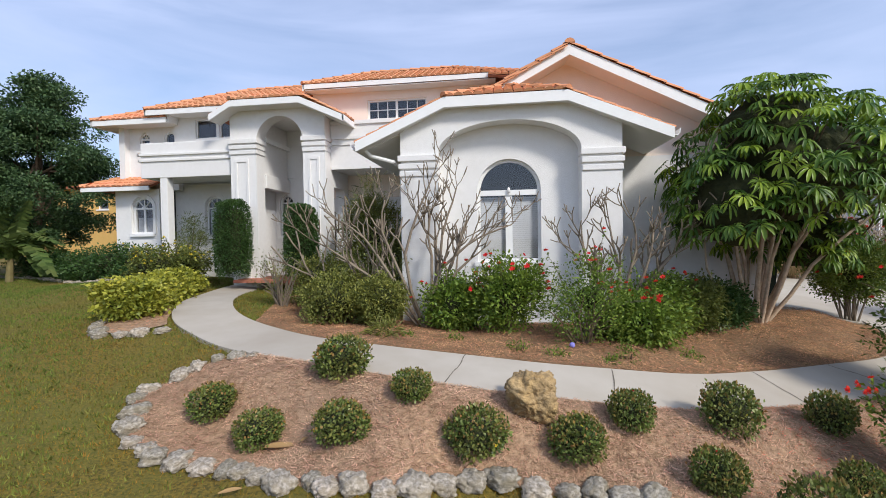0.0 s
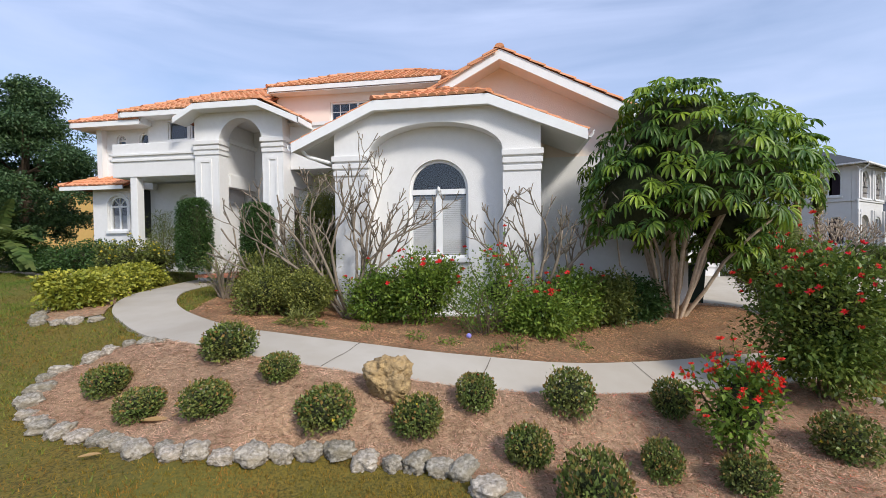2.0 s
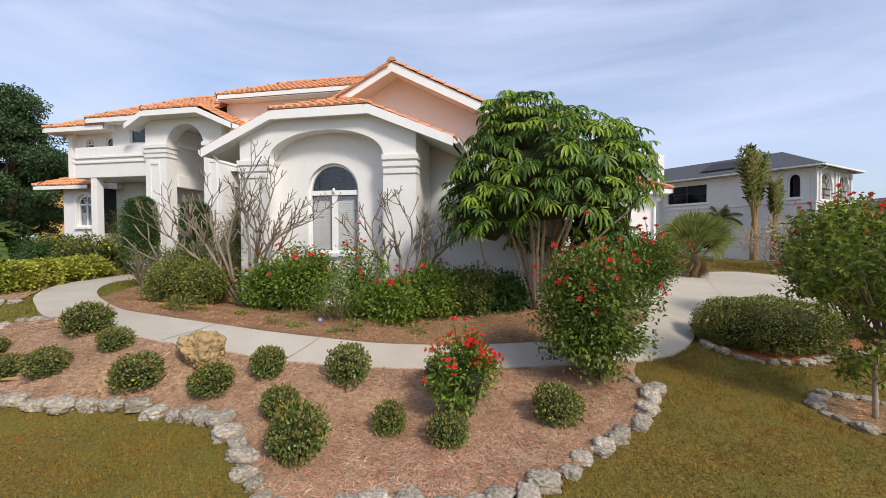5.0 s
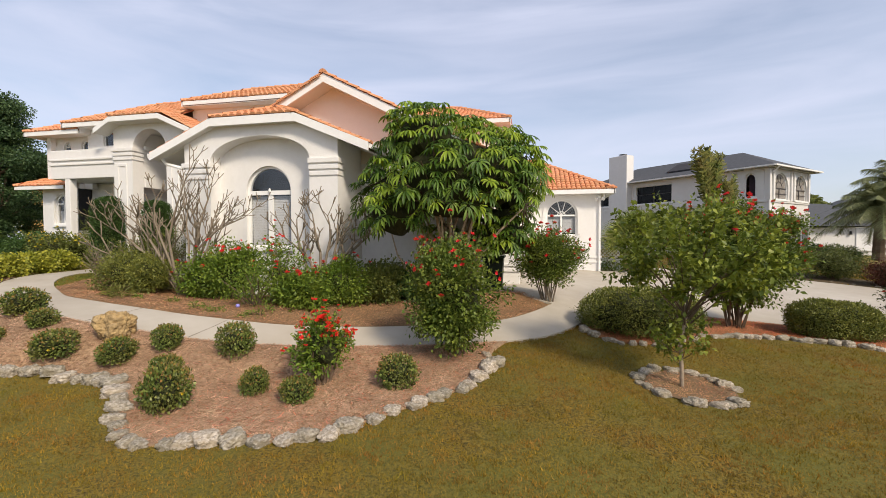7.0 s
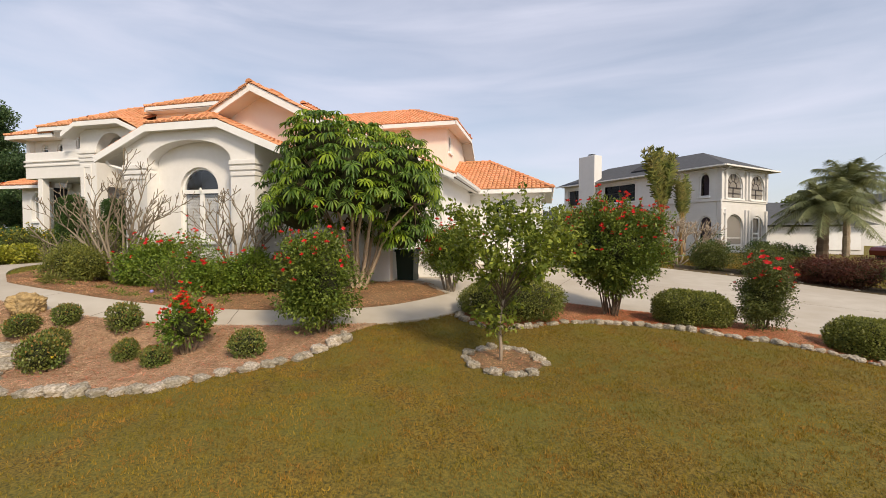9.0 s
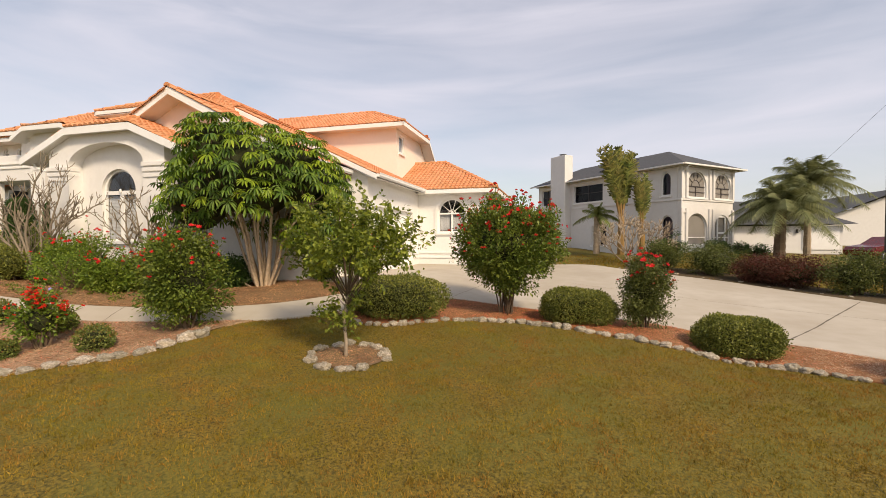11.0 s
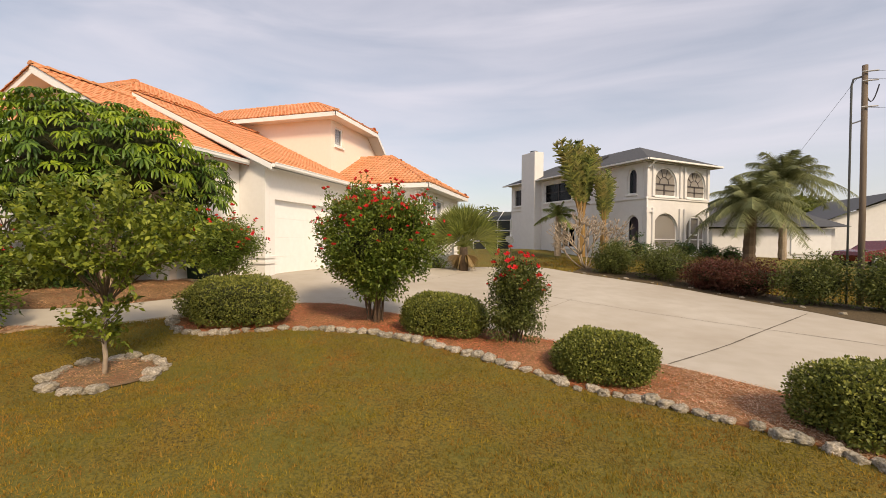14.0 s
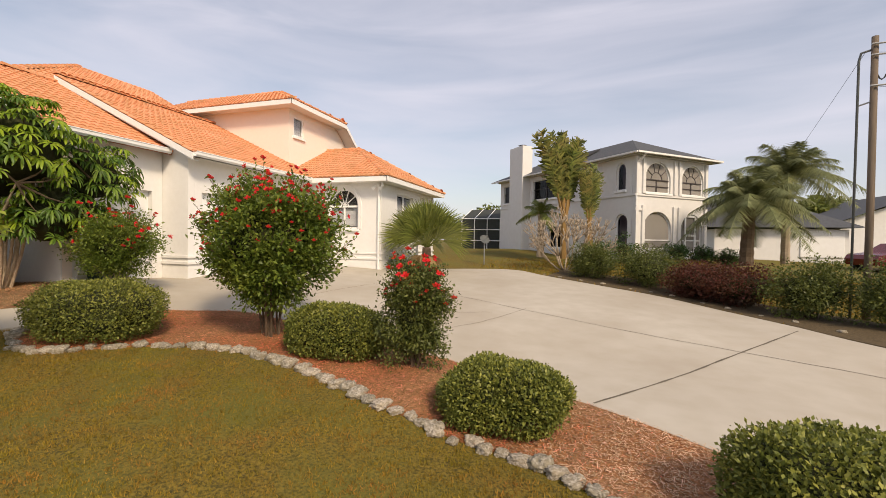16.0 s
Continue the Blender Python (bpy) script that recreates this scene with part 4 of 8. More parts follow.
roof_plane(left, [(-13.2, 17.0, 6.44), (-13.2, 12.4, 6.44), (-11.4, 14.2, 7.36), (-11.4, 17.0, 7.36)])
roof_plane(left, [(-11.15, 12.3, 6.66), (-6.2, 12.3, 6.66), (-5.5, 14.6, 7.9), (-9.0, 14.6, 7.9)])
roof_plane(left, [(-11.15, 17.0, 6.66), (-11.15, 12.3, 6.66), (-9.0, 14.6, 7.9), (-9.0, 17.0, 7.9)])
roof_plane(left, [(-9.0, 14.6, 7.9), (-5.5, 14.6, 7.9), (-5.5, 17.4, 7.9), (-9.0, 17.4, 7.9)])
ridge_caps(left, (-13.2, 12.4, 6.44), (-11.4, 14.2, 7.36))
ridge_caps(left, (-11.15, 12.3, 6.66), (-9.0, 14.6, 7.9))
ridge_caps(left, (-9.0, 14.6, 7.9), (-5.5, 14.6, 7.9))
roof_plane(left, [(-13.45, 12.2, 4.26), (-11.0, 12.2, 4.26), (-11.0, 13.0, 4.64), (-12.6, 13.0, 4.64)])
roof_plane(left, [(-13.45, 16.0, 4.26), (-13.45, 12.2, 4.26), (-12.6, 13.0, 4.64), (-12.6, 16.0, 4.64)])
ridge_caps(left, (-13.45, 12.2, 4.26), (-12.6, 13.0, 4.64))
finish_roof(left, house, "orange barrel-tile roofs at the end of the house")
fascia([(-13.2, 12.38, 6.44), (-10.5, 12.38, 6.44)], house, 0.16)
fascia([(-13.22, 17.0, 6.44), (-13.22, 12.38, 6.44)], house, 0.16, back=Vector((1, 0, 0)))
fascia([(-11.15, 12.28, 6.66), (-7.6, 12.28, 6.66)], house, 0.16)
fascia([(-11.17, 14.0, 6.66), (-11.17, 12.28, 6.66)], house, 0.16, back=Vector((1, 0, 0)))
fascia([(-13.45, 12.18, 4.26), (-11.0, 12.18, 4.26)], house, 0.13)
soffit([(-13.2, 12.4, 6.3), (-10.5, 12.4, 6.3), (-10.5, 13.2, 6.3), (-12.4, 13.2, 6.3), (-12.4, 17.0, 6.3), (-13.2, 17.0, 6.3)], house)
soffit([(-11.15, 12.3, 6.52), (-7.6, 12.3, 6.52), (-7.6, 13.1, 6.52), (-11.15, 13.1, 6.52)], house)
wall(Shape().slab(rect(-12.6, -11.0, 0.9, 4.2), [arch(-11.98, -11.24, 2.76, 3.6, 3.95)], 0.2, facing_front(12.6)))
window(house, facing_front(12.6), -11.98, -11.24, 2.76, 3.6, 3.95, 0.07, mullions=(-11.61,), rails=((3.58, 0.05),), rays=3, blinds=(2.85, 3.3))
ring_o, ring_i = arch(-12.1, -11.12, 2.76, 3.6, 4.06), arch(-12.0, -11.22, 2.76, 3.6, 3.97)
Shape().slab(ring_o[1:] + [ring_o[0]] + [ring_i[0]] + ring_i[:0:-1], [], 0.04, facing_front(12.56)).put("window_surround", STUCCO, house)
ring_o, ring_i = arch(-10.0, -9.04, 2.65, 3.62, 4.11), arch(-9.89, -9.15, 2.65, 3.62, 4.01)
Shape().slab(ring_o[1:] + [ring_o[0]] + [ring_i[0]] + ring_i[:0:-1], [], 0.04, facing_front(13.26)).put("window_surround", STUCCO, house)
wall(Shape().slab(rect(-23.19, -12.802, 0.9, 6.4), [], 0.2, facing_left(-12.598)))
wall(Shape().slab(rect(12.802, 13.29, 0.9, 4.4), [], 0.2, facing_right(-11.0)))
Shape().box(-11.12, 12.45, 6.31, -10.45, 12.98, 6.53).put("eave_return", STUCCO, house)
# rounded parapet right of the porch
cp = [(-4.8, 11.8)] + [(-2.9 + 0.9 * math.sin(a), 12.7 - 0.9 * math.cos(a)) for a in (math.pi / 2 * i / 8 for i in range(9))] + [(-2.0, 13.2)]
for name, z0, z1, o in (("wall", 4.48, 5.82, 0.0), ("moulding", 5.32, 5.40, 0.05), ("moulding", 5.16, 5.23, 0.035), ("moulding", 5.74, 5.84, 0.05)):
    sh = Shape()
    n = len(cp)
    out = []
    for i, p in enumerate(cp):
        d = (Vector(cp[min(i + 1, n - 1)]) - Vector(cp[max(i - 1, 0)])).normalized()
        q = Vector((d.y, -d.x))
        out.append((Vector(p) + q * o, Vector(p) - q * 0.14))
    v = [(a.x, a.y, z) for z in (z0, z1) for a, b in out] + [(b.x, b.y, z) for z in (z0, z1) for a, b in out]
    f = []
    for i in range(n - 1):
        f += [(i, i + 1, n + i + 1, n + i), (n + i, n + i + 1, 3 * n + i + 1, 3 * n + i), (i + 1, i, 2 * n + i, 2 * n + i + 1), (2 * n + i + 1, 2 * n + i, 3 * n + i, 3 * n + i + 1)]
    f += [(0, n, 3 * n, 2 * n), (n - 1, 3 * n - 1, 4 * n - 1, 2 * n - 1)]
    sh.add(v, f).put(name, STUCCO, house)
Shape().box(-4.8, 11.9, 4.5, -2.1, 13.3, 4.6).put("balcony_floor", STUCCO, house)
# rear walls close the house
wall(Shape().box(-12.6, 23.2, 0.3, 9.5, 23.4, 4.2))
wall(Shape().box(-12.5, 17.2, 4.2, -1.5, 17.4, 7.2))
wall(Shape().box(-2.5, 22.2, 4.2, 5.3, 22.4, 7.2))
rear_roof = new_roof()
roof_plane(rear_roof, [(-1.4, 23.6, 4.2), (-12.9, 23.6, 4.2), (-12.9, 17.4, 6.3), (-1.4, 17.4, 6.3)])
roof_plane(rear_roof, [(5.3, 23.6, 4.2), (-1.4, 23.6, 4.2), (-1.4, 21.0, 5.2), (5.3, 21.0, 5.2)])
finish_roof(rear_roof, house, "orange barrel-tile roof at the back")


# ---- plants: leaves and stems ----
def leaf_mat(name, a, b, trans=0.25, island=0.35, rough=0.45):
    return material(name, a, rough, b, 1.6, 4, 0.7, island=island, translucent=trans, spec=0.28)


L_DARK = leaf_mat("dark_green_leaf", (0.047, 0.101, 0.025), (0.070, 0.132, 0.031))
L_MID = leaf_mat("green_leaf", (0.128, 0.215, 0.028), (0.190, 0.245, 0.036), 0.28, 0.42)
L_OLIVE = leaf_mat("olive_leaf", (0.165, 0.195, 0.045), (0.112, 0.148, 0.034), 0.25, 0.42)
L_HIB = leaf_mat("hibiscus_leaf", (0.115, 0.178, 0.028), (0.165, 0.200, 0.036), 0.28, 0.42)
L_YELLOW = leaf_mat("yellow_green_leaf", (0.37, 0.37, 0.045), (0.16, 0.22, 0.03), island=0.45)
L_HEDGE = leaf_mat("hedge_leaf", (0.118, 0.142, 0.036), (0.085, 0.110, 0.028), 0.24, 0.42)
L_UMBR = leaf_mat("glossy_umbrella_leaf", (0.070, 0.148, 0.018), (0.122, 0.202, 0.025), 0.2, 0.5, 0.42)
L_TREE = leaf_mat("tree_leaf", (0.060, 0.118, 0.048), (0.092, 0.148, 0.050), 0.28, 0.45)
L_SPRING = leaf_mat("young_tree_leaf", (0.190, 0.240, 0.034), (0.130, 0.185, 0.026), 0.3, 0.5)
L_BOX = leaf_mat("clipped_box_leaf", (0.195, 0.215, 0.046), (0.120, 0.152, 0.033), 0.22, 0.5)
# Lime of new growth, and of sunlight painted onto the umbrella tree's top.
L_LIME = leaf_mat("fresh_and_sunlit_lime_leaf", (0.24, 0.34, 0.03), (0.17, 0.28, 0.025), 0.3, 0.3, 0.34)
L_SPIKY = leaf_mat("yellow_green_blade_leaf", (0.21, 0.22, 0.05), (0.13, 0.16, 0.035), 0.28, 0.4)
L_WINE = leaf_mat("wine_red_leaf", (0.125, 0.040, 0.026), (0.070, 0.050, 0.020))
L_PALM = leaf_mat("palm_leaf", (0.190, 0.235, 0.055), (0.225, 0.245, 0.075), 0.3)
RED = leaf_mat("red_petal", (0.74, 0.048, 0.032), (0.66, 0.075, 0.038), 0.22, 0.25, 0.6)
SCARLET = leaf_mat("scarlet_petal", (0.80, 0.070, 0.030), (0.74, 0.11, 0.04), 0.25, 0.25, 0.6)
GOLD = leaf_mat("yellow_petal", (0.74, 0.62, 0.06), (0.66, 0.52, 0.04), 0.2, 0.2, 0.6)
BARK = material("grey_bark", (0.42, 0.34, 0.25), 0.9, (0.22, 0.17, 0.125), 14.0, 6, 0.6, 0.6, 50.0)
PALE_BARK = material("pale_tan_bark", (0.56, 0.44, 0.31), 0.9, (0.30, 0.22, 0.15), 14.0, 6, 0.6, 0.6, 50.0)
TWIG = material("pale_grey_twig", (0.25, 0.205, 0.15), 0.85, (0.16, 0.13, 0.095), 12.0, 5, 0.6, 0.3, 60.0)
STEM = material("brown_stem", (0.15, 0.105, 0.07), 0.9, (0.09, 0.065, 0.04), 14.0, 5, 0.6, 0.3, 60.0)
# Brown-green near black: the shade inside bushes and crowns is put into this colour.
CORE_SHADE = material("inner_twigs_and_painted_shade", (0.040, 0.045, 0.016), 0.95, (0.022, 0.026, 0.010), 14.0, 5, 0.8, 1.0, 30.0)
rng = np.random.default_rng(7)


def fast_mesh(name, v, f, mat, smooth=False):
    """A mesh from an array of vertices and an array of faces that all have as many corners."""
    v, f = np.asarray(v, np.float32).reshape(-1, 3), np.asarray(f, np.int32)
    me = bpy.data.meshes.new(name)
    me.vertices.add(len(v))
    me.vertices.foreach_set("co", v.ravel())
    k = f.shape[1]
    me.loops.add(f.size)
    me.loops.foreach_set("vertex_index", f.ravel())
    me.polygons.add(len(f))
    me.polygons.foreach_set("loop_start", np.arange(len(f), dtype=np.int32) * k)
    me.polygons.foreach_set("loop_total", np.full(len(f), k, np.int32))
    me.materials.append(mat)
    me.update(calc_edges=True)
    if smooth:
        me.shade_smooth()
    return me


def unit(a):
    return a / np.maximum(np.linalg.norm(a, axis=-1, keepdims=True), 1e-9)


def leaves(at, way, length, width, fold=0.18, bend=0.0):
    """Folded diamond leaves at places, along ways: arrays of vertices and triangles."""
    n = len(at)
    way = unit(way)
    side = unit(np.cross(way, unit(rng.normal(size=(n, 3)) * 0.7 + (0, 0, 1))))
    nor = np.cross(side, way)
    L = (length * rng.uniform(0.7, 1.2, n))[:, None]
    Wd = L * (width / length) * 0.5
    mid = at + way * L * 0.48 + nor * fold * Wd
    tip = at + way * L - np.array((0, 0, 1)) * L * bend
    v = np.stack([at, mid + side * Wd, tip, mid - side * Wd], 1).reshape(-1, 3)
    k = np.arange(n)[:, None] * 4
    f = np.concatenate([k + (0, 1, 2), k + (0, 2, 3)])
    return v, f


def ball_points(n, r, boxy=2.0, low=-0.75):
    """Places on a rounded body of half sizes r, with outward ways."""
    d = unit(rng.normal(size=(n * 2, 3)))
    d = d[d[:, 2] > low][:n]
    p = d / (np.abs(d) ** boxy).sum(1, keepdims=True) ** (1 / boxy)
    return p * r, unit(p / np.array(r))


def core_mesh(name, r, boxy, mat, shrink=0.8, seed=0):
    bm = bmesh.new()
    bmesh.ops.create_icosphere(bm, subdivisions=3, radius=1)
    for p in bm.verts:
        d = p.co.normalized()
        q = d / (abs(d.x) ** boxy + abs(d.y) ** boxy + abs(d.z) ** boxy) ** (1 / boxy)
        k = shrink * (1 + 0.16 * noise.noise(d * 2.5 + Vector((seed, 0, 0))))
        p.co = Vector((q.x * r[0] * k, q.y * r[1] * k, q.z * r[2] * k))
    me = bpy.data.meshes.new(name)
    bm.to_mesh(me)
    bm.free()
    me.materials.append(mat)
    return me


def clipped_bush(name, size, n, leaf, mat, label, category="bush", boxy=2.4, stems=True, rough=0.06, seed=0, flowers=0, flower_mat=None, group="", leaf_w=0.55, ragged=0.16, tips=None):
    """A dense bush: a leafy shell over a core painted dark as inner shade, on short stems. Its origin is on the ground.
    """
    rx, ry, h = size[0] / 2, size[1] / 2, size[2]
    r = np.array((rx, ry, h / 2))
    p, d = ball_points(n, r, boxy)
    swell = np.array([noise.noise(Vector(q) * 2.2 + Vector((seed * 3.1, 0, 0))) for q in p])[:, None]
    p = p * (1 + rough * 2.2 * swell - rng.uniform(0, ragged, (len(p), 1)) + rough * rng.normal(size=(len(p), 1)) * 0.4)
    way = d * 0.55 + rng.normal(size=p.shape) * 0.75 + np.array((0, 0, 0.3))
    v, f = leaves(p, way, leaf, leaf * leaf_w)
    ob = tagged(new(name), label, category, group)
    lift = np.array((0, 0, h / 2))
    fo = new("foliage", fast_mesh("foliage", v + lift, f, mat))
    fo.parent = ob
    if tips:
        p, d = ball_points(n // 11, r, boxy, 0.0)
        swell = np.array([noise.noise(Vector(q) * 2.2 + Vector((seed * 3.1, 0, 0))) for q in p])[:, None]
        v, f = leaves(p * (1.02 + rough * 2.2 * swell) + rng.normal(size=p.shape) * 0.012, d * 0.5 + rng.normal(size=p.shape) * 0.6 + np.array((0, 0, 0.5)), leaf, leaf * leaf_w)
        fo = new("new_growth", fast_mesh("new_growth", v + lift, f, tips))
        fo.parent, fo["kind"] = ob, "stuff"
    inner = new("inner_foliage", core_mesh("inner_foliage", (rx, ry, h / 2), boxy, CORE_SHADE, 0.93 - ragged, seed))
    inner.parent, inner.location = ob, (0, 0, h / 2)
    if stems:
        for i in range(4):
            a = i * 1.257 + seed
            Shape().tube([(0.25 * rx * math.cos(a), 0.25 * ry * math.sin(a), -0.08), (0.4 * rx * math.cos(a), 0.4 * ry * math.sin(a), h * 0.35)], [0.02, 0.012], 5).put("stem", STEM, ob)
    if flowers:
        q, dd = ball_points(flowers, r, boxy, -0.1)
        flower_heads(ob, q * 1.0 + lift, dd, 0.022, flower_mat)
    return ob


FLOWER_MESH = {}


def flower_heads(parent, at, way, size, mat, petals=9):
    """Small many-petalled heads, each an object on one shared mesh."""
    key = (mat.name, petals)
    if key not in FLOWER_MESH:
        o = np.zeros((petals * 2, 3))
        w = unit(np.random.default_rng(1).normal(size=o.shape) * 0.9 + (0, 0, 0.7))
        v, f = leaves(o, w, 1.0, 0.55)
        FLOWER_MESH[key] = fast_mesh("flower", v, f, mat)
    for p, d in zip(at, way):
        ob = new("flower", FLOWER_MESH[key])
        ob.parent = parent
        q = Vector(d).to_track_quat("Z", "Y")
        s = size * random.uniform(0.7, 1.25)
        ob.matrix_basis = Matrix.LocRotScale(Vector(p), q, (s, s, s))


def loose_shrub(name, size, clumps, per, leaf, mat, label, category="shrub", low=0.15, clump_r=0.16, seed=0, flowers=0, flower_mat=None, top_flowers=True, stem_mat=None,
                fill=0.35, group="", stems=9, core=0.55, leaf_w=0.5, flower_size=0.06, dense=1.7, shoots=0):
    """An open shrub: stems from the ground to clumps of leaves with gaps between them. Its origin is on the ground."""
    g = np.random.default_rng(100 + seed)
    rx, ry, h = size[0] / 2, size[1] / 2, size[2]
    d = unit(g.normal(size=(clumps, 3)))
    rad = g.uniform(fill, 1.0, (clumps, 1)) ** 0.6
    c = d * rad * np.array((rx, ry, h * (1 - low) / 2)) * np.clip(1 + 0.13 * g.normal(size=(clumps, 1)), 0.7, 1.18)
    c[:, 2] += h * low + h * (1 - low) / 2
    per = int(per * dense)
    at = np.repeat(c, per, 0) + np.clip(g.normal(size=(clumps * per, 3)), -1.6, 1.6) * clump_r * np.array((1, 1, 0.75))
    out = at - np.array((0, 0, h * 0.45))
    way = unit(out) * 0.6 + g.normal(size=at.shape) * 0.6 + np.array((0, 0, 0.15))
    ob = tagged(new(name), label, category, group)
    ends = []
    if shoots:
        twigs = Shape()
        for q in c[g.permutation(np.flatnonzero(c[:, 2] > h * 0.45))[:shoots]]:
            d = Vector(unit(q - np.array((0, 0, h * 0.5))) + g.normal(size=3) * 0.25 + (0, 0, 0.75)).normalized()
            b, ln = Vector(q), clump_r * g.uniform(1.8, 3.8)
            twigs.tube([b, b + d * ln * 0.5, b + d * ln - Vector((0, 0, 0.1 * ln))], [0.007, 0.005, 0.003], 4)
            k = 12
            spot = np.array([tuple(b + d * ln * (j + 1) / k) for j in range(k)])
            at, way = np.concatenate([at, spot]), np.concatenate([way, unit(np.array(d) * 0.6 + g.normal(size=(k, 3)) * 0.7)])
            ends.append(b + d * ln)
        twigs.put("twig_spray", stem_mat or STEM, ob)["kind"] = "stuff"
    v, f = leaves(at, way, leaf, leaf * leaf_w, bend=0.1)
    fo = new("foliage", fast_mesh("foliage", v, f, mat))
    fo.parent = ob
    # A dark core puts painted shade behind the gaps in the leaves.
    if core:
        inner = new("inner_foliage", core_mesh("inner_foliage", (rx, ry, h * (1 - low) / 2), 2.0, CORE_SHADE, core, seed))
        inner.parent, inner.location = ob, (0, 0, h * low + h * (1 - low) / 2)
    for i in range(min(stems, clumps)):
        a = g.uniform(0, 6.28)
        b = Vector((0.12 * rx * math.cos(a), 0.12 * ry * math.sin(a), -0.1))
        e = Vector(c[i])
        m = b.lerp(e, 0.5) + Vector((g.normal() * 0.06, g.normal() * 0.06, 0.12 * h))
        Shape().tube([b, m, e], [0.022, 0.014, 0.006], 5).put("stem", stem_mat or STEM, ob)
    if flowers:
        up = c[c[:, 2] > h * (0.62 if top_flowers else 0.3)]
        if len(up) < 3:
            up = c
        pick = up[g.integers(0, len(up), flowers)]
        dd = unit(pick - np.array((0, 0, h * 0.4)))
        if ends:
            flower_heads(ob, [tuple(q) for q in ends], [(0, 0, 1)] * len(ends), flower_size, flower_mat, 7)
        flower_heads(ob, pick + dd * (clump_r * 1.6) + g.normal(size=pick.shape) * clump_r * 0.5, dd, flower_size, flower_mat, 7)
    return ob


def place(ob, x, y, z=None, turn=0.0, scale=1.0, sink=0.03):
    s = (scale, scale, scale) if not isinstance(scale, tuple) else scale
    ob.matrix_basis = pose(x, y, (gz(x, y) - sink) if z is None else z, 0, 0, turn) @ Matrix.Diagonal((*s, 1))
    return ob


# round little bushes of the front bed: three kinds, copied
L_SMALL = leaf_mat("small_bush_leaf", (0.122, 0.180, 0.040), (0.175, 0.168, 0.045), 0.2, 0.5, 0.4)
L_TIP = leaf_mat("red_tinged_leaf", (0.30, 0.18, 0.055), (0.22, 0.24, 0.055), 0.25, 0.5, 0.4)
small = [clipped_bush("small_bush", (0.68, 0.66, 0.50), 2000, 0.050, L_SMALL, "compact dark green bush with red-tinged leaves in bark mulch", "bush", boxy=2.1, rough=ro, seed=400 + i, ragged=0.27, tips=L_TIP,
                      flowers=fl, flower_mat=fm, group="small bushes in the front bed", leaf_w=0.68)
         for i, (ro, fl, fm) in enumerate(((0.15, 3, GOLD), (0.11, 2, RED), (0.19, 2, GOLD)))]
SMALL_AT = ((-1.85, 4.76, .74, .5), (-3.2, 4.36, .57, .42), (-2.5, 4.1, .56, .36), (-1.58, 3.98, .62, .41), (-.96, 4.37, .5, .36), (-.26, 4.05, .66, .46), (.72, 4.22, .6, .42),
            (1.3, 4.56, .5, .44), (2.33, 4.78, .61, .52), (3.53, 5.1, .53, .47), (1.85, 3.94, .5, .44), (2.38, 3.4, .64, .6), (3.1, 4.15, .43, .4), (3.8, 4.05, .5, .4), (4.98, 4.64, .62, .48))
for i, (x, y, w, h) in enumerate(SMALL_AT):
    src = small[i % 3]
    s = (w / 0.80, w / 0.80, h / 0.54)
    ob = src if i < 3 else copy_thing(src, Matrix.Identity(4))
    ob.scale = (1, 1, 1)
    place(ob, x, y, turn=i * 67, scale=s)

place(loose_shrub("flowering_shrub", (0.72, 0.66, 1.02), 34, 24, 0.07, L_MID, "low green shrub topped with bright scarlet flowers", seed=1, dense=2.4, flowers=90, shoots=30, flower_mat=SCARLET, clump_r=0.09, flower_size=0.045), 3.95, 4.5)
place(loose_shrub("flowering_shrub", (1.34, 1.28, 1.98), 120, 42, 0.075, L_HIB, "tall leafy shrub with scattered red flowers", seed=2, dense=3.2, flower_size=0.05, flowers=46, shoots=14, flower_mat=RED, low=0.05, clump_r=0.15, fill=0.25), 5.6, 5.85)
place(loose_shrub("flowering_shrub", (2.25, 2.05, 2.75), 190, 46, 0.085, L_HIB, "large vase-shaped shrub with many red flowers beside the driveway", seed=3, flower_size=0.056, flowers=150, shoots=95, top_flowers=True, flower_mat=RED, low=0.27, clump_r=0.15, fill=0.45, stems=18, core=0.62, dense=3.6), 11.3, 9.75)
place(loose_shrub("flowering_shrub", (0.9, 0.88, 1.62), 120, 50, 0.055, L_HEDGE, "narrow dark green shrub with red flowers on top", seed=4, flower_size=0.058, flowers=40, shoots=16, top_flowers=True, flower_mat=RED, low=0.08, clump_r=0.11, fill=0.2, dense=3.0), 14.3, 9.2)
place(loose_shrub("flowering_shrub", (1.62, 1.4, 1.72), 120, 44, 0.065, L_HIB, "dark green shrub on bare stems with red flowers near the garage", seed=5, dense=3.4, flowers=50, shoots=16, flower_size=0.058,  flower_mat=RED, low=0.3, clump_r=0.15, fill=0.25, stems=16, stem_mat=TWIG), 7.2, 9.95)

# clipped mounds along the driveway
for x, y, w, d, h, sd in ((8.95, 8.4, 2.25, 1.65, .98, 1), (12.95, 9.3, 1.7, 1.2, .80, 2), (15.75, 8.3, 1.5, 1.15, .74, 3), (18.35, 7.0, 1.35, 1.1, .77, 4)):
    place(clipped_bush("clipped_bush", (w, d, h), 19000, 0.045, L_BOX, "low clipped olive-green mound beside the driveway", boxy=4.0 if sd == 4 else 2.5, rough=0.075, seed=sd, group="clipped mounds along the driveway"), x, y, turn=sd * 4 - 8)

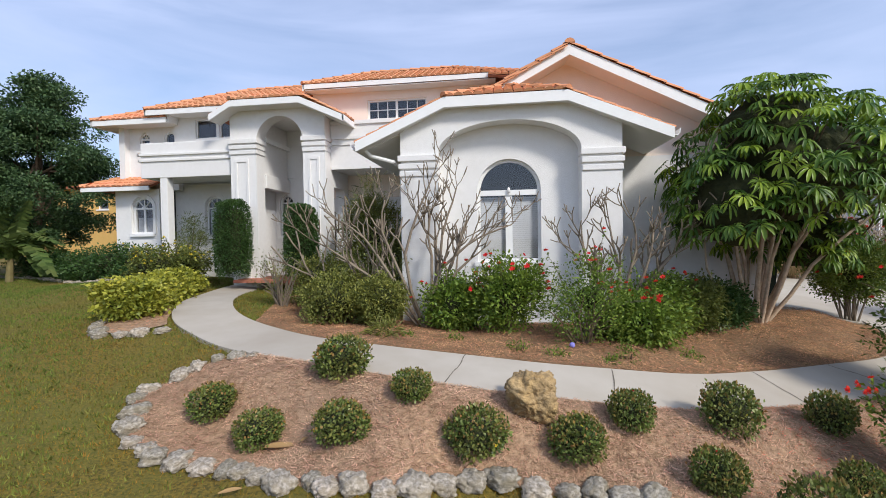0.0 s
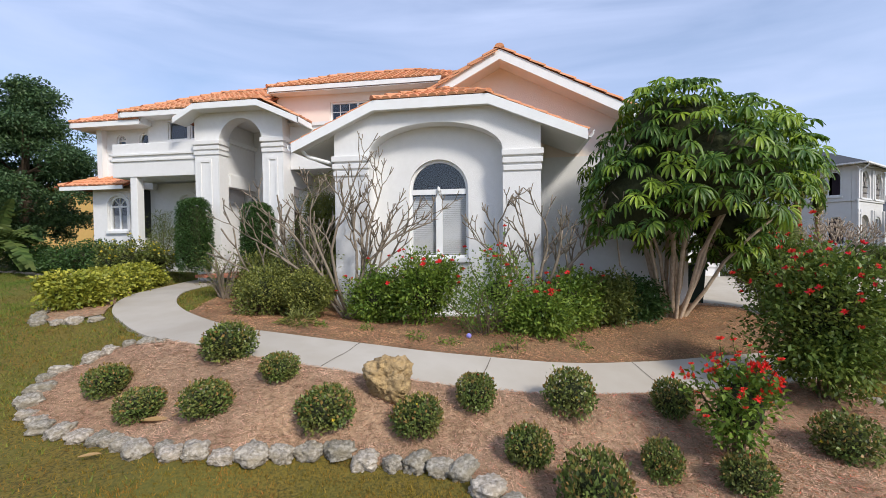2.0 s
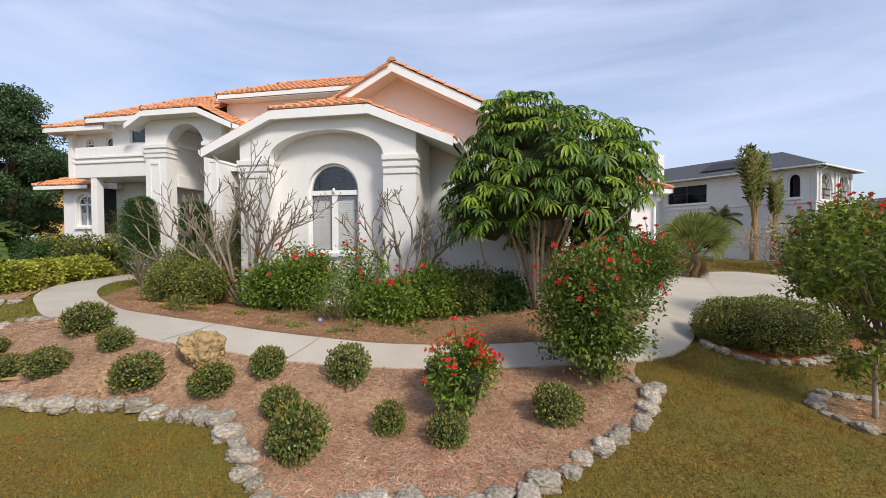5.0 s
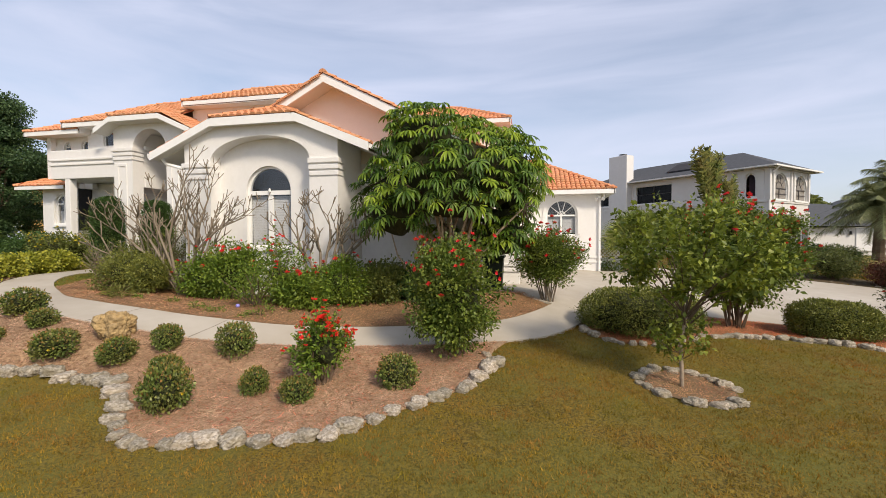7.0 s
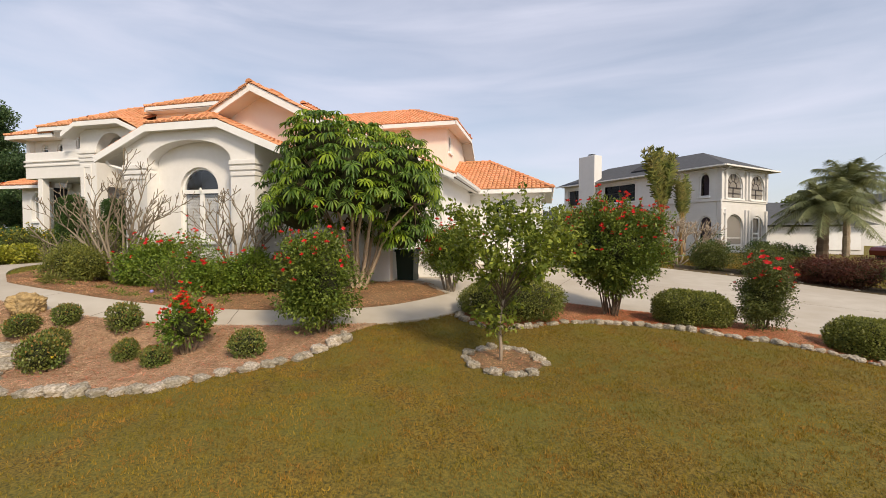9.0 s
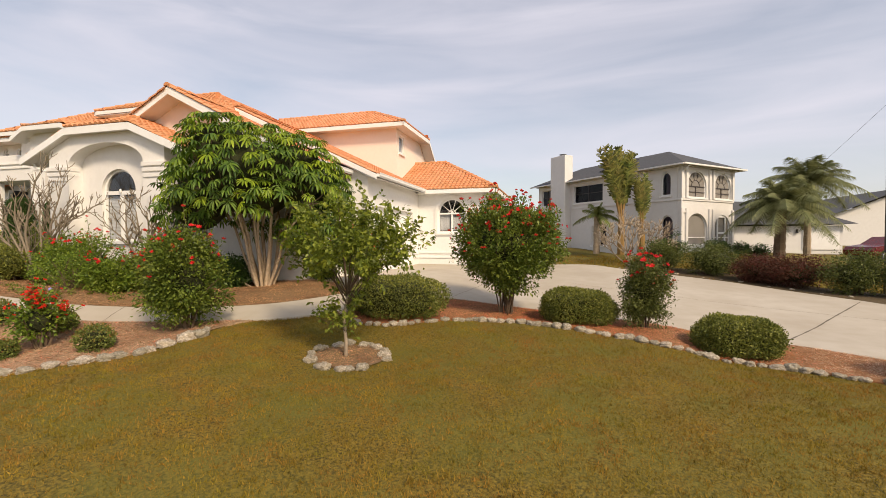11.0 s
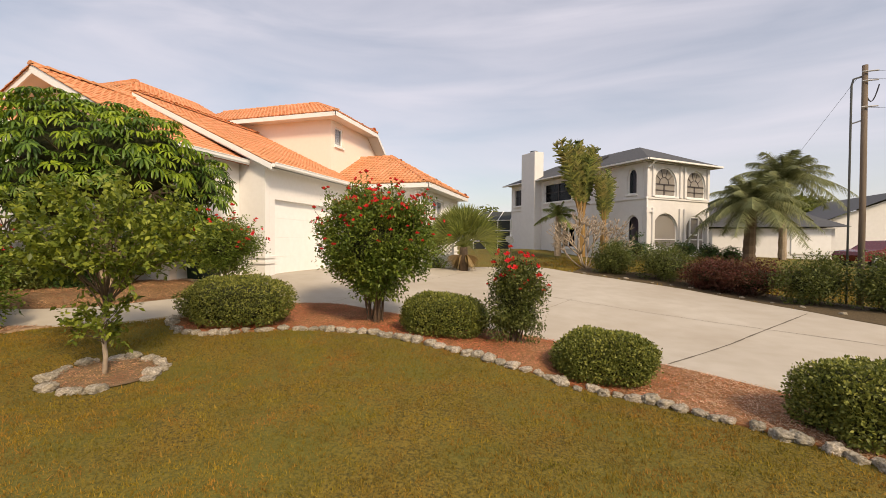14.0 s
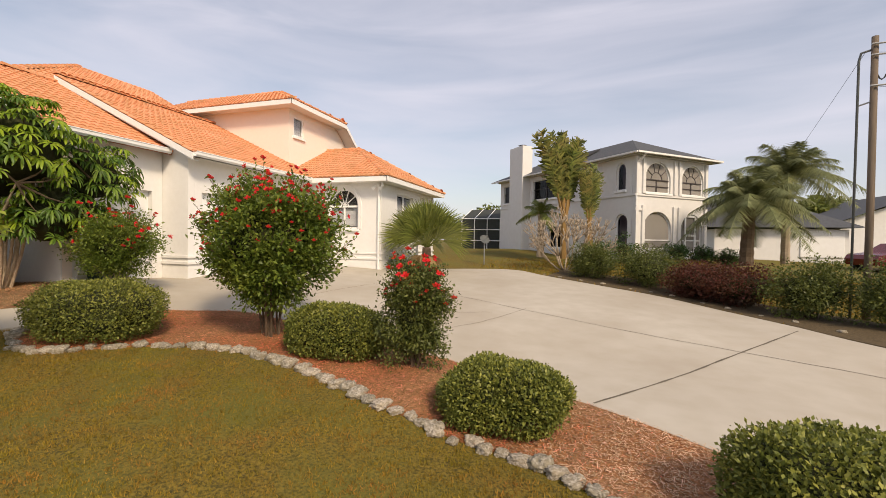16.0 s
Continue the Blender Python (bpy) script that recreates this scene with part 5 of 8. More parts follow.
# shrubs before the wing
for x, y, w, h, m, sd, fl in ((0.1, 7.6, 1.15, 1.32, L_MID, 11, 10), (2.6, 7.75, 1.3, 1.05, L_MID, 13, 4), (-0.85, 7.75, 0.9, 0.95, L_MID, 14, 3), (2.15, 7.0, 0.95, .75, L_MID, 15, 3), (3.4, 8.3, 1.0, 1.0, L_OLIVE, 16, 0), (4.05, 8.75, 0.95, 0.8, L_DARK, 17, 0)):
    place(loose_shrub("flowering_shrub" if fl else "shrub", (w, w * 0.8, h), 80, 36, 0.078, m, "bushy green shrub with a few red flowers before the white wall" if fl else "small green shrub against the wall", seed=sd,
                      flowers=fl, flower_mat=RED, low=0.02, clump_r=0.13, fill=0.25, dense=2.6, flower_size=0.055, shoots=9 if fl else 0, group="shrubs before the house"), x, y)
place(loose_shrub("flowering_shrub", (1.5, 1.15, 1.3), 60, 26, 0.07, L_MID, "half-open green shrub with brown stems and red flowers", seed=12, flowers=6, flower_mat=RED, low=0.05, clump_r=0.14, fill=0.4, dense=1.7,
                  flower_size=0.05, shoots=10, stems=34, stem_mat=TWIG, core=0.3, group="shrubs before the house"), 1.45, 7.3)
for x, y, w, h, sd in ((-3.15, 7.9, 1.5, 1.0, 21), (-2.2, 7.6, 1.1, .95, 22), (-3.7, 8.9, 1.6, 1.3, 23)):
    place(clipped_bush("bush", (w, w * 0.85, h), 9000, 0.055, L_BOX, "rounded olive-green bush beside the path", rough=0.24, boxy=2.1, ragged=0.3, seed=sd, group="rounded bushes beside the path"), x, y, turn=sd * 31)
place(loose_shrub("shrub", (1.3, 0.8, 0.95), 90, 14, 0.05, L_MID, "half-bare twiggy shrub with a few leaves before the house", seed=26, low=0.08, clump_r=0.13, stems=14, core=0), 1.25, 6.75)
place(loose_shrub("shrub", (1.5, 1.2, 1.75), 90, 15, 0.055, L_OLIVE, "tall twiggy olive-green shrub among the rounded bushes", seed=27, low=0.15, clump_r=0.15, stems=40, stem_mat=TWIG, core=0), -2.7, 8.5)
for i, (x, y, w) in enumerate(((0.25, 6.35, .3), (-0.75, 6.75, .22), (1.75, 6.3, .4), (0.75, 6.2, .26), (1.45, 6.1, .2), (2.75, 6.7, .24), (-1.5, 6.6, .18))):
    place(loose_shrub("weed", (w, w, w * 0.55), 14, 9, 0.045, L_MID, "low tuft of green weeds in the bark mulch", "weed", seed=300 + i, low=0.0, clump_r=0.05, stems=4, core=0, group="weeds in the house bed"), x, y)
place(loose_shrub("shrub", (1.1, 1.0, 1.25), 40, 12, 0.05, L_OLIVE, "sparse twiggy shrub beside the path", seed=24, low=0.1, clump_r=0.12, stems=36, stem_mat=TWIG, core=0), -4.5, 8.3)
place(loose_shrub("shrub", (1.5, 1.0, 2.9), 110, 34, 0.26, L_SPIKY, "tall spiky yellow-green shrub in the shaded recess", seed=25, low=0.05, clump_r=0.2, stems=14, leaf_w=0.09, core=0.4), -3.3, 11.2)

# yellow-green hedge along the path, with the flower spikes behind it
for x, y, w, h, sd in ((-6.6, 6.8, 1.0, .62, 31), (-7.05, 7.65, 1.0, .58, 32), (-7.6, 8.7, 1.05, .56, 33), (-8.1, 9.7, 1.1, .58, 34)):
    place(loose_shrub("yellow_shrub", (w, w, h), 90, 34, 0.085, L_YELLOW, "yellow-green leafy shrub edging the path", seed=sd, low=0.0, clump_r=0.10, fill=0.5, leaf_w=0.68, group="yellow shrubs along the path"), x, y)
for x, y, w, h, sd in ((-9.4, 10.6, 1.5, .9, 35), (-8.8, 11.0, 1.2, 1.0, 36)):
    place(loose_shrub("flowering_shrub", (w, w, h), 50, 30, 0.09, L_OLIVE, "green shrub with upright yellow flower spikes", seed=sd, low=0.0, clump_r=0.12, flowers=10, shoots=26, flower_mat=GOLD, flower_size=0.038), x, y)
for x, y, w, h, sd in ((-7.2, 10.75, .84, 2.15, 41), (-5.27, 10.8, .80, 2.0, 42)):
    place(clipped_bush("clipped_column", (w, w * 0.9, h), 13000, 0.055, L_DARK, "tall clipped dark green column flanking the entrance", boxy=4.5, rough=0.02, seed=sd, stems=False, group="clipped columns at the entrance"), x, y, 1.42)
place(loose_shrub("shrub", (0.9, 0.6, 1.9), 60, 24, 0.14, L_OLIVE, "feathery grey-green shrub under the balcony", seed=43, low=0.0, clump_r=0.16, leaf_w=0.12, core=0), -9.75, 12.35, 1.5)
for i, (x, y, w, h) in enumerate(((-14.8, 12.9, 1.8, 1.0), (-13.4, 12.3, 1.8, 1.0), (-12.0, 11.9, 1.8, 1.1), (-10.8, 11.6, 1.6, 1.0), (-16.3, 13.2, 1.8, 1.0))):
    place(loose_shrub("shrub", (w, 1.2, h), 70, 30, 0.09, L_DARK, "low dark green hedge shrub before the house", seed=50 + i, low=0.0, clump_r=0.15, group="low hedge before the house"), x, y)


# ---- the umbrella tree ----
def umbrella_tree(x, y):
    """Many pale trunks fan out into lobes of a crown that is clad in drooping leaf whorls, outer and inner ones, round
    cores painted dark as shade.
    """
    t = tagged(new("umbrella_tree"), "multi-trunked umbrella tree with tiers of glossy drooping leaf whorls", "tree")
    t.location = (x, y, gz(x, y) - 0.05)
    g = np.random.default_rng(5)
    lobes = [(np.array(c), np.array(r)) for c, r in (((0.10, -0.45, 2.85), (1.74, 1.85, 1.30)), ((-0.40, -0.95, 3.58), (0.92, 0.95, 0.82)), ((-0.98, -1.05, 2.25), (0.84, 0.95, 0.95)),
                                                     ((1.20, -0.25, 2.95), (0.95, 1.15, 1.00)), ((1.15, 0.40, 1.65), (0.75, 0.80, 0.85)), ((0.30, -1.55, 2.55), (0.90, 0.70, 0.85)), ((0.25, 0.22, 1.85), (0.95, 0.40, 0.62)), ((1.27, 1.10, 2.55), (0.62, 0.90, 0.92)), ((1.20, 0.85, 1.70), (0.52, 0.75, 0.75)))]
    spots = []
    for k, (c, r) in enumerate(lobes):
        for _ in range(2200):
            d = unit(g.normal(size=3))
            p = c + d * r * g.uniform(0.84, 1.08)
            if d[2] < -0.55 or (p[1] > 0.62 and p[0] < 0.76) or (p[1] > 0.15 and p[2] > 3.25) or any(((p - c2) / r2 @ ((p - c2) / r2)) < 0.80 for j, (c2, r2) in enumerate(lobes) if j != k):
                continue
            if noise.noise(Vector(p) * 1.9 + Vector((1, 7, 2))) < -0.22 and d[2] < 0.7:
                continue
            if all(np.linalg.norm(p - q) > 0.178 for q, _, _ in spots):
                spots.append((p, d, 1.0))
    outer = len(spots)
    while len(spots) < outer + 120:
        c, r = lobes[int(g.integers(0, 6))]
        d = unit(g.normal(size=3))
        p = c + d * r * g.uniform(0.45, 0.82)
        if d[2] > -0.6 and not (p[1] > 0.6 and p[0] < 0.8):
            spots.append((p, d, 0.9))
    # Added dark cores paint the crown's inner shade behind its gaps.
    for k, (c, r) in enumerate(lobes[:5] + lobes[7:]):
        inner = new("inner_foliage", core_mesh("inner_foliage", r, 2.0, CORE_SHADE, 0.68 if k < 5 else 0.55, k))
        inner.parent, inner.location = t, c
    trunks = []
    for i in range(17):
        a = i * 2.39996
        rr = math.sqrt((i + 0.6) / 17)
        b = Vector((0.20 * rr * math.cos(a), 0.05 + 0.24 * rr * math.sin(a), 0))
        e = Vector((0.12 + 1.85 * rr * math.cos(a), -0.30 + 0.95 * rr * math.sin(a), 2.35 + g.uniform(-.2, .7)))
        m = b.lerp(e, 0.5) + Vector((-0.10 * math.cos(a) + g.normal() * 0.05, -0.08 * math.sin(a) + g.normal() * 0.05, 0.1))
        w = g.uniform(0.026, 0.045)
        Shape().tube([b + Vector((0, 0, -0.1)), b + Vector((0, 0, 0.06)), b.lerp(m, 0.5) + Vector((g.normal() * 0.02, g.normal() * 0.02, 0)), m, m.lerp(e, 0.5) + Vector((g.normal() * 0.04, g.normal() * 0.04, 0)), e],
                     [w * 1.7, w * 1.25, w, w * 0.92, w * 0.75, w * 0.4], 9).put("trunk", PALE_BARK, t, smooth=True)
        trunks.append((m, e))
    Shape().tube([(-0.12, -0.1, -0.05), (-0.45, -0.25, 0.22), (-0.85, -0.42, 0.62), (-1.15, -0.55, 1.15), (-1.25, -0.7, 1.7)], [0.034, 0.028, 0.024, 0.019, 0.012], 8).put("trunk", PALE_BARK, t, smooth=True)
    for p, d, _ in spots[::9]:
        q = Vector(p)
        m, e = min(trunks, key=lambda k: (q - k[1]).length)
        s = e if (q - e).length < (q - m).length else m.lerp(e, 0.6)
        Shape().tube([s, s.lerp(q, 0.5) + Vector((0, 0, -0.05)), q], [0.024, 0.016, 0.008], 5).put("branch", STEM, t)
    # Young growth by noise; the height term puts sunlight on the top into colour.
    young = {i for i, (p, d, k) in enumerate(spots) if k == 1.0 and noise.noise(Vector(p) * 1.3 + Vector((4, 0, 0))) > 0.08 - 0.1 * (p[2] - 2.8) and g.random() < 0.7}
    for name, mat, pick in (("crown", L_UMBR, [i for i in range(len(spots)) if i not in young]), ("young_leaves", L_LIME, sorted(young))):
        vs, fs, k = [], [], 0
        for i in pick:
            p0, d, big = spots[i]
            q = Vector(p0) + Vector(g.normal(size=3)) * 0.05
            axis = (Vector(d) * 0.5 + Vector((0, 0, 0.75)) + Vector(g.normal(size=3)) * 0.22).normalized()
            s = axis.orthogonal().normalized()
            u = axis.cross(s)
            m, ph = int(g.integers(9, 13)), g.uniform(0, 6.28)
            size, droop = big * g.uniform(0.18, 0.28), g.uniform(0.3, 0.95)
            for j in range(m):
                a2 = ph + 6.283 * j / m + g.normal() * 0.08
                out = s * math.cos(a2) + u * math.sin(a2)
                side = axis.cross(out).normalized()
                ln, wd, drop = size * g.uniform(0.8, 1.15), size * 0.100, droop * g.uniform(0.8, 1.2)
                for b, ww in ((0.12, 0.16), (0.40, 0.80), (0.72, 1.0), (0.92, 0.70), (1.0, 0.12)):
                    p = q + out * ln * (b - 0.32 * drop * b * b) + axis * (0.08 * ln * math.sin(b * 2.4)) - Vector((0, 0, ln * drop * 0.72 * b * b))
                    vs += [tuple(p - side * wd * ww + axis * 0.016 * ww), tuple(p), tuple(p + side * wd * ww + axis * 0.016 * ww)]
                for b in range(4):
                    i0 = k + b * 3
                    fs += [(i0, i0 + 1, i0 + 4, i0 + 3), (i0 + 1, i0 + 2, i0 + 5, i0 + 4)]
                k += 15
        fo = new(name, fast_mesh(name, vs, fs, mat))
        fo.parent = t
    return t


umbrella_tree(4.9, 9.0)


# ---- bare frangipani ----
def bare_tree(name, x, y, starts, levels, label, z=None, tip=0.011, seed=0, ratio=0.74, spread=34, mat=None, forks=(2, 3)):
    g = random.Random(seed)
    t = tagged(new(name), label, "tree")
    t.location = (x, y, (gz(x, y) if z is None else z) - 0.05)
    def grow(sh, p, d, ln, r, level):
        q = p + d * ln
        mid = p.lerp(q, 0.5) + Vector((g.uniform(-1, 1), g.uniform(-1, 1), -0.4)) * ln * 0.07
        r2 = max(tip, r * 0.80)
        sh.tube([p, mid, q] if level else [p, mid, q, q + d * 0.015], [r, (r + r2) / 2, r2] if level else [r, r, r * 1.05, r * 0.6], 6)
        if not level:
            return
        n = g.choice(forks)
        ph = g.uniform(0, 6.28)
        for i in range(n):
            a = ph + 6.283 * i / n + g.uniform(-.4, .4)
            s = d.orthogonal().normalized()
            u = d.cross(s)
            sp = radians(spread * g.uniform(0.7, 1.25))
            nd = d * math.cos(sp) + (s * math.cos(a) + u * math.sin(a)) * math.sin(sp) + Vector((0, 0, 0.24))
            grow(sh, q, nd.normalized(), ln * ratio * g.uniform(0.75, 1.2), r2, level - 1)

    for (dx, dy, dz), ln, r, lv in starts:
        sh = Shape()
        grow(sh, Vector((0, 0, 0)), Vector((dx, dy, dz)).normalized(), ln, r, lv)
        sh.put("limb", mat or TWIG, t, smooth=True)
    return t


def limbed_tree(name, x, y, limbs, label, seed, r0=0.035, tip=0.0085, twig=0.36, depth=0.35):
    """A bare tree: bent main limbs, each with upturned forked side shoots along it."""
    g = random.Random(seed)
    t = tagged(new(name), label, "tree")
    t.location = (x, y, gz(x, y) - 0.05)
    def shoot(sh, p, d, ln, r, level):
        q = p + d * ln
        mid = p.lerp(q, 0.5) + Vector((g.uniform(-1, 1), g.uniform(-1, 1), -0.8)) * ln * 0.06
        r2 = max(tip, r * 0.8)
        sh.tube([p, mid, q, q + d * 0.012], [r, (r + r2) / 2, r2, r2 * (1 if level else 0.6)], 6)
        if not level:
            return
        n, ph = g.choice((2, 2, 3)), g.uniform(0, 6.28)
        s = d.orthogonal().normalized()
        u = d.cross(s)
        for i in range(n):
            a, sp = ph + 6.283 * i / n + g.uniform(-.5, .5), radians(g.uniform(20, 42))
            nd = d * math.cos(sp) + (s * math.cos(a) + u * math.sin(a)) * math.sin(sp) + Vector((0, 0, 0.22))
            shoot(sh, q, nd.normalized(), ln * g.uniform(0.55, 0.9), r2, level - 1)

    for limb in limbs:
        lean = g.uniform(-depth, depth)
        far = max(h for _, h in limb)
        pts = [Vector((a, lean * h / far, h)) for a, h in curve_through(limb)[::5]] + [Vector((limb[-1][0], lean * limb[-1][1] / far, limb[-1][1]))]
        n = len(pts)
        rad = [max(tip * 1.2, r0 * (1 - 0.72 * i / (n - 1))) for i in range(n)]
        sh = Shape().tube(pts, rad, 7)
        for i in range(1, n):
            if pts[i].z < far * 0.36:
                continue
            d = (pts[i] - pts[i - 1]).normalized()
            for _ in range(2 if i == n - 1 else g.choice((1, 1, 2, 2))):
                a = g.uniform(0, 6.28)
                nd = (d * 0.75 + Vector((math.cos(a) * 0.7, math.sin(a) * 0.5, 0.45))).normalized()
                shoot(sh, pts[i], nd, twig * g.uniform(0.6, 1.15), rad[i] * 0.75, g.choice((1, 1, 2)))
        sh.put("limb", TWIG, t, smooth=True)
    return t


limbed_tree("frangipani", -1.35, 7.75, [[(0, 0), (0.17, 1.0), (0.59, 1.46), (0.95, 1.72), (1.55, 1.95)], [(0, 0), (0.3, 0.9), (0.55, 1.55), (0.75, 2.15)], [(0.03, 0.05), (0.1, 1.2), (0.02, 1.85), (0.15, 2.45)], [(0, 0), (0.42, 0.95), (0.85, 1.4), (1.1, 1.95)], [(0.05, 0.1), (0.2, 1.1), (0.28, 1.85), (0.45, 2.35), (0.55, 2.7)],
                                        [(-0.05, 0), (-0.4, 1.2), (-0.24, 1.95), (0.0, 2.5), (0.2, 2.95)], [(-0.1, 0), (-0.8, 0.8), (-1.3, 1.15), (-1.9, 1.55), (-2.3, 1.75)],
                                        [(-0.1, 0.05), (-0.8, 1.25), (-1.2, 1.8), (-1.65, 2.1)], [(-0.05, 0.05), (-0.6, 1.3), (-0.85, 1.95), (-0.76, 2.45)],
                                        [(0.02, 0.05), (0.17, 1.5), (-0.12, 1.95), (-0.4, 2.55)]], "bare pale-branched frangipani spreading before the white wall", 5)
bare_tree("frangipani", -2.5, 8.1, [((-1.0, 0, 0.75), 0.85, 0.03, 3), ((-0.4, 0.1, 1), 0.9, 0.03, 3), ((0.1, 0.1, 1), 0.8, 0.028, 3)], 4, "bare twiggy frangipani beside the wing", seed=8, tip=0.009, spread=28, ratio=0.78)
limbed_tree("frangipani", 2.0, 7.95, [[(0, 0), (-0.1, 0.8), (-0.4, 1.2), (-0.8, 1.5)], [(0, 0.05), (0.1, 1.0), (-0.03, 1.6), (-0.1, 2.05)],
                                      [(0.05, 0.05), (0.4, 0.9), (0.55, 1.4), (0.6, 1.8)], [(-0.05, 0.05), (-0.3, 0.9), (-0.52, 1.5), (-0.55, 1.95)], [(0.05, 0.05), (0.22, 1.0), (0.36, 1.55), (0.3, 2.0)], [(0.1, 0.05), (0.5, 0.8), (0.85, 1.25), (1.15, 1.5)], [(0.1, 0.05), (0.6, 0.95), (1.0, 1.45), (1.5, 1.65)]], "bare frangipani beside the arched window", 9, 0.040, 0.0095, 0.36, 0.25)


# ---- the small tree in its ring of stones ----
def young_tree(x, y):
    t = tagged(new("small_tree"), "slender young tree with airy yellow-green leaves in a ring of stones", "tree")
    t.location = (x, y, gz(x, y) - 0.03)
    g = np.random.default_rng(61)
    Shape().tube([(0, 0, -0.1), (0.0, 0.02, 0.3), (-0.03, 0, 0.7), (0.06, 0, 1.2)], [0.034, 0.030, 0.026, 0.022], 8).put("trunk", BARK, t, smooth=True)
    at, way = [], []
    for i in range(34):
        low = i >= 22
        if low:
            e = Vector((g.uniform(-0.4, 0.4), g.uniform(-0.35, 0.35), g.uniform(0.5, 1.3)))
            b = Vector((0, 0, e.z * g.uniform(0.6, 0.75)))
        else:
            a = i * 2.39996
            q = 1 - 2 * (i + 0.5) / 22
            s = math.sqrt(1 - q * q)
            e = Vector((0.15 + 1.05 * s * math.cos(a), 0.95 * s * math.sin(a), 2.08 + 0.62 * q))
            b = Vector((0.03, 0, g.uniform(0.9, 1.2)))
        m = b.lerp(e, 0.5) + Vector((0, 0, -0.05 if low else 0.08))
        Shape().tube([b, m, e], [0.013 if not low else 0.007, 0.008 if not low else 0.005, 0.003], 6).put("branch", STEM, t)
        twigs = 4 if low else 17
        for _ in range(twigs):
            f = g.uniform(0.62, 1.0)
            p = m.lerp(e, (f - 0.5) * 2) if f > 0.5 else b.lerp(m, f * 2)
            d = Vector(unit(np.array((e - b).normalized()) * 0.5 + g.normal(size=3) * 0.55 + (0, 0, 0.25)))
            ln = g.uniform(0.18, 0.54) * (0.6 if low else 1)
            k = int(g.integers(14, 25)) if not low else 14
            for j in range(k):
                h = (j + 1) / k
                at.append(p + d * ln * h + Vector(g.normal(size=3) * 0.03))
                way.append(unit(np.array(d) * 0.6 + g.normal(size=3) * 0.75))
    v, f = leaves(np.array([tuple(p) for p in at]), np.array(way), 0.092, 0.052, bend=0.1)
    fo = new("foliage", fast_mesh("foliage", v, f, L_SPRING))
    fo.parent = t
    return t


young_tree(9.0, 5.85)


# ---- broad tree and banana plants at the far end ----
def broad_tree(name, x, y, z, h, w, mat, label, seed, clumps=60, per=900, leaf=0.16, trunk=0.22, lean=0.0):
    """A tree whose crown is many leafy boughs with gaps between them."""
    g = np.random.default_rng(seed)
    t = tagged(new(name), label, "tree")
    t.location = (x, y, z)
    d = unit(g.normal(size=(clumps, 3)))
    rad = g.uniform(0.35, 1.0, clumps) ** 0.5
    c = d * np.array((w / 2, w / 2, h * 0.44)) * rad[:, None] + np.array((0, 0, h * 0.55))
    taper = np.clip(1.45 - 1.1 * (c[:, 2] / h), 0.25, 1.0)
    c[:, 0] = c[:, 0] * taper + lean * c[:, 2] / h
    c[:, 1] *= taper
    size = w * g.uniform(0.075, 0.14, clumps)
    dd = unit(g.normal(size=(clumps * per, 3)))
    dd[:, 2] = np.abs(dd[:, 2]) * np.where(g.random(len(dd)) < 0.75, 1, -0.6)
    at = np.repeat(c, per, 0) + dd * np.repeat(size, per)[:, None] * g.uniform(0.5, 1.1, (len(dd), 1)) * np.array((1, 1, 0.7))
    v, f = leaves(at, dd * 0.5 + g.normal(size=at.shape) * 0.6, leaf, leaf * 0.5, bend=0.15)
    fo = new("crown", fast_mesh("crown", v, f, mat))
    fo.parent = t
    Shape().tube([(0, 0, -0.2), (0.05, 0, h * 0.2), (lean * 0.4, 0.1, h * 0.45), (lean * 0.8, 0, h * 0.8)], [trunk, trunk * 0.85, trunk * 0.6, trunk * 0.2], 9).put("trunk", STEM, t, smooth=True)
    for i in range(min(14, clumps)):
        b = Vector((lean * 0.3, 0, h * (0.2 + 0.4 * i / 14)))
        Shape().tube([b, b.lerp(Vector(c[i]), 0.5) + Vector((0, 0, 0.1)), Vector(c[i])], [trunk * 0.3, trunk * 0.2, 0.02], 6).put("branch", STEM, t)
    return t


broad_tree("broad_tree", -17.4, 13.9, 1.1, 7.6, 5.6, L_TREE, "dense dark green tree beside the house", 71, 150, 560, 0.125, 0.2, 0.5)
broad_tree("broad_tree", -22.5, 15.5, 1.0, 6.2, 6.0, L_TREE, "dark green tree behind the banana plants", 72, 60, 300, 0.22)


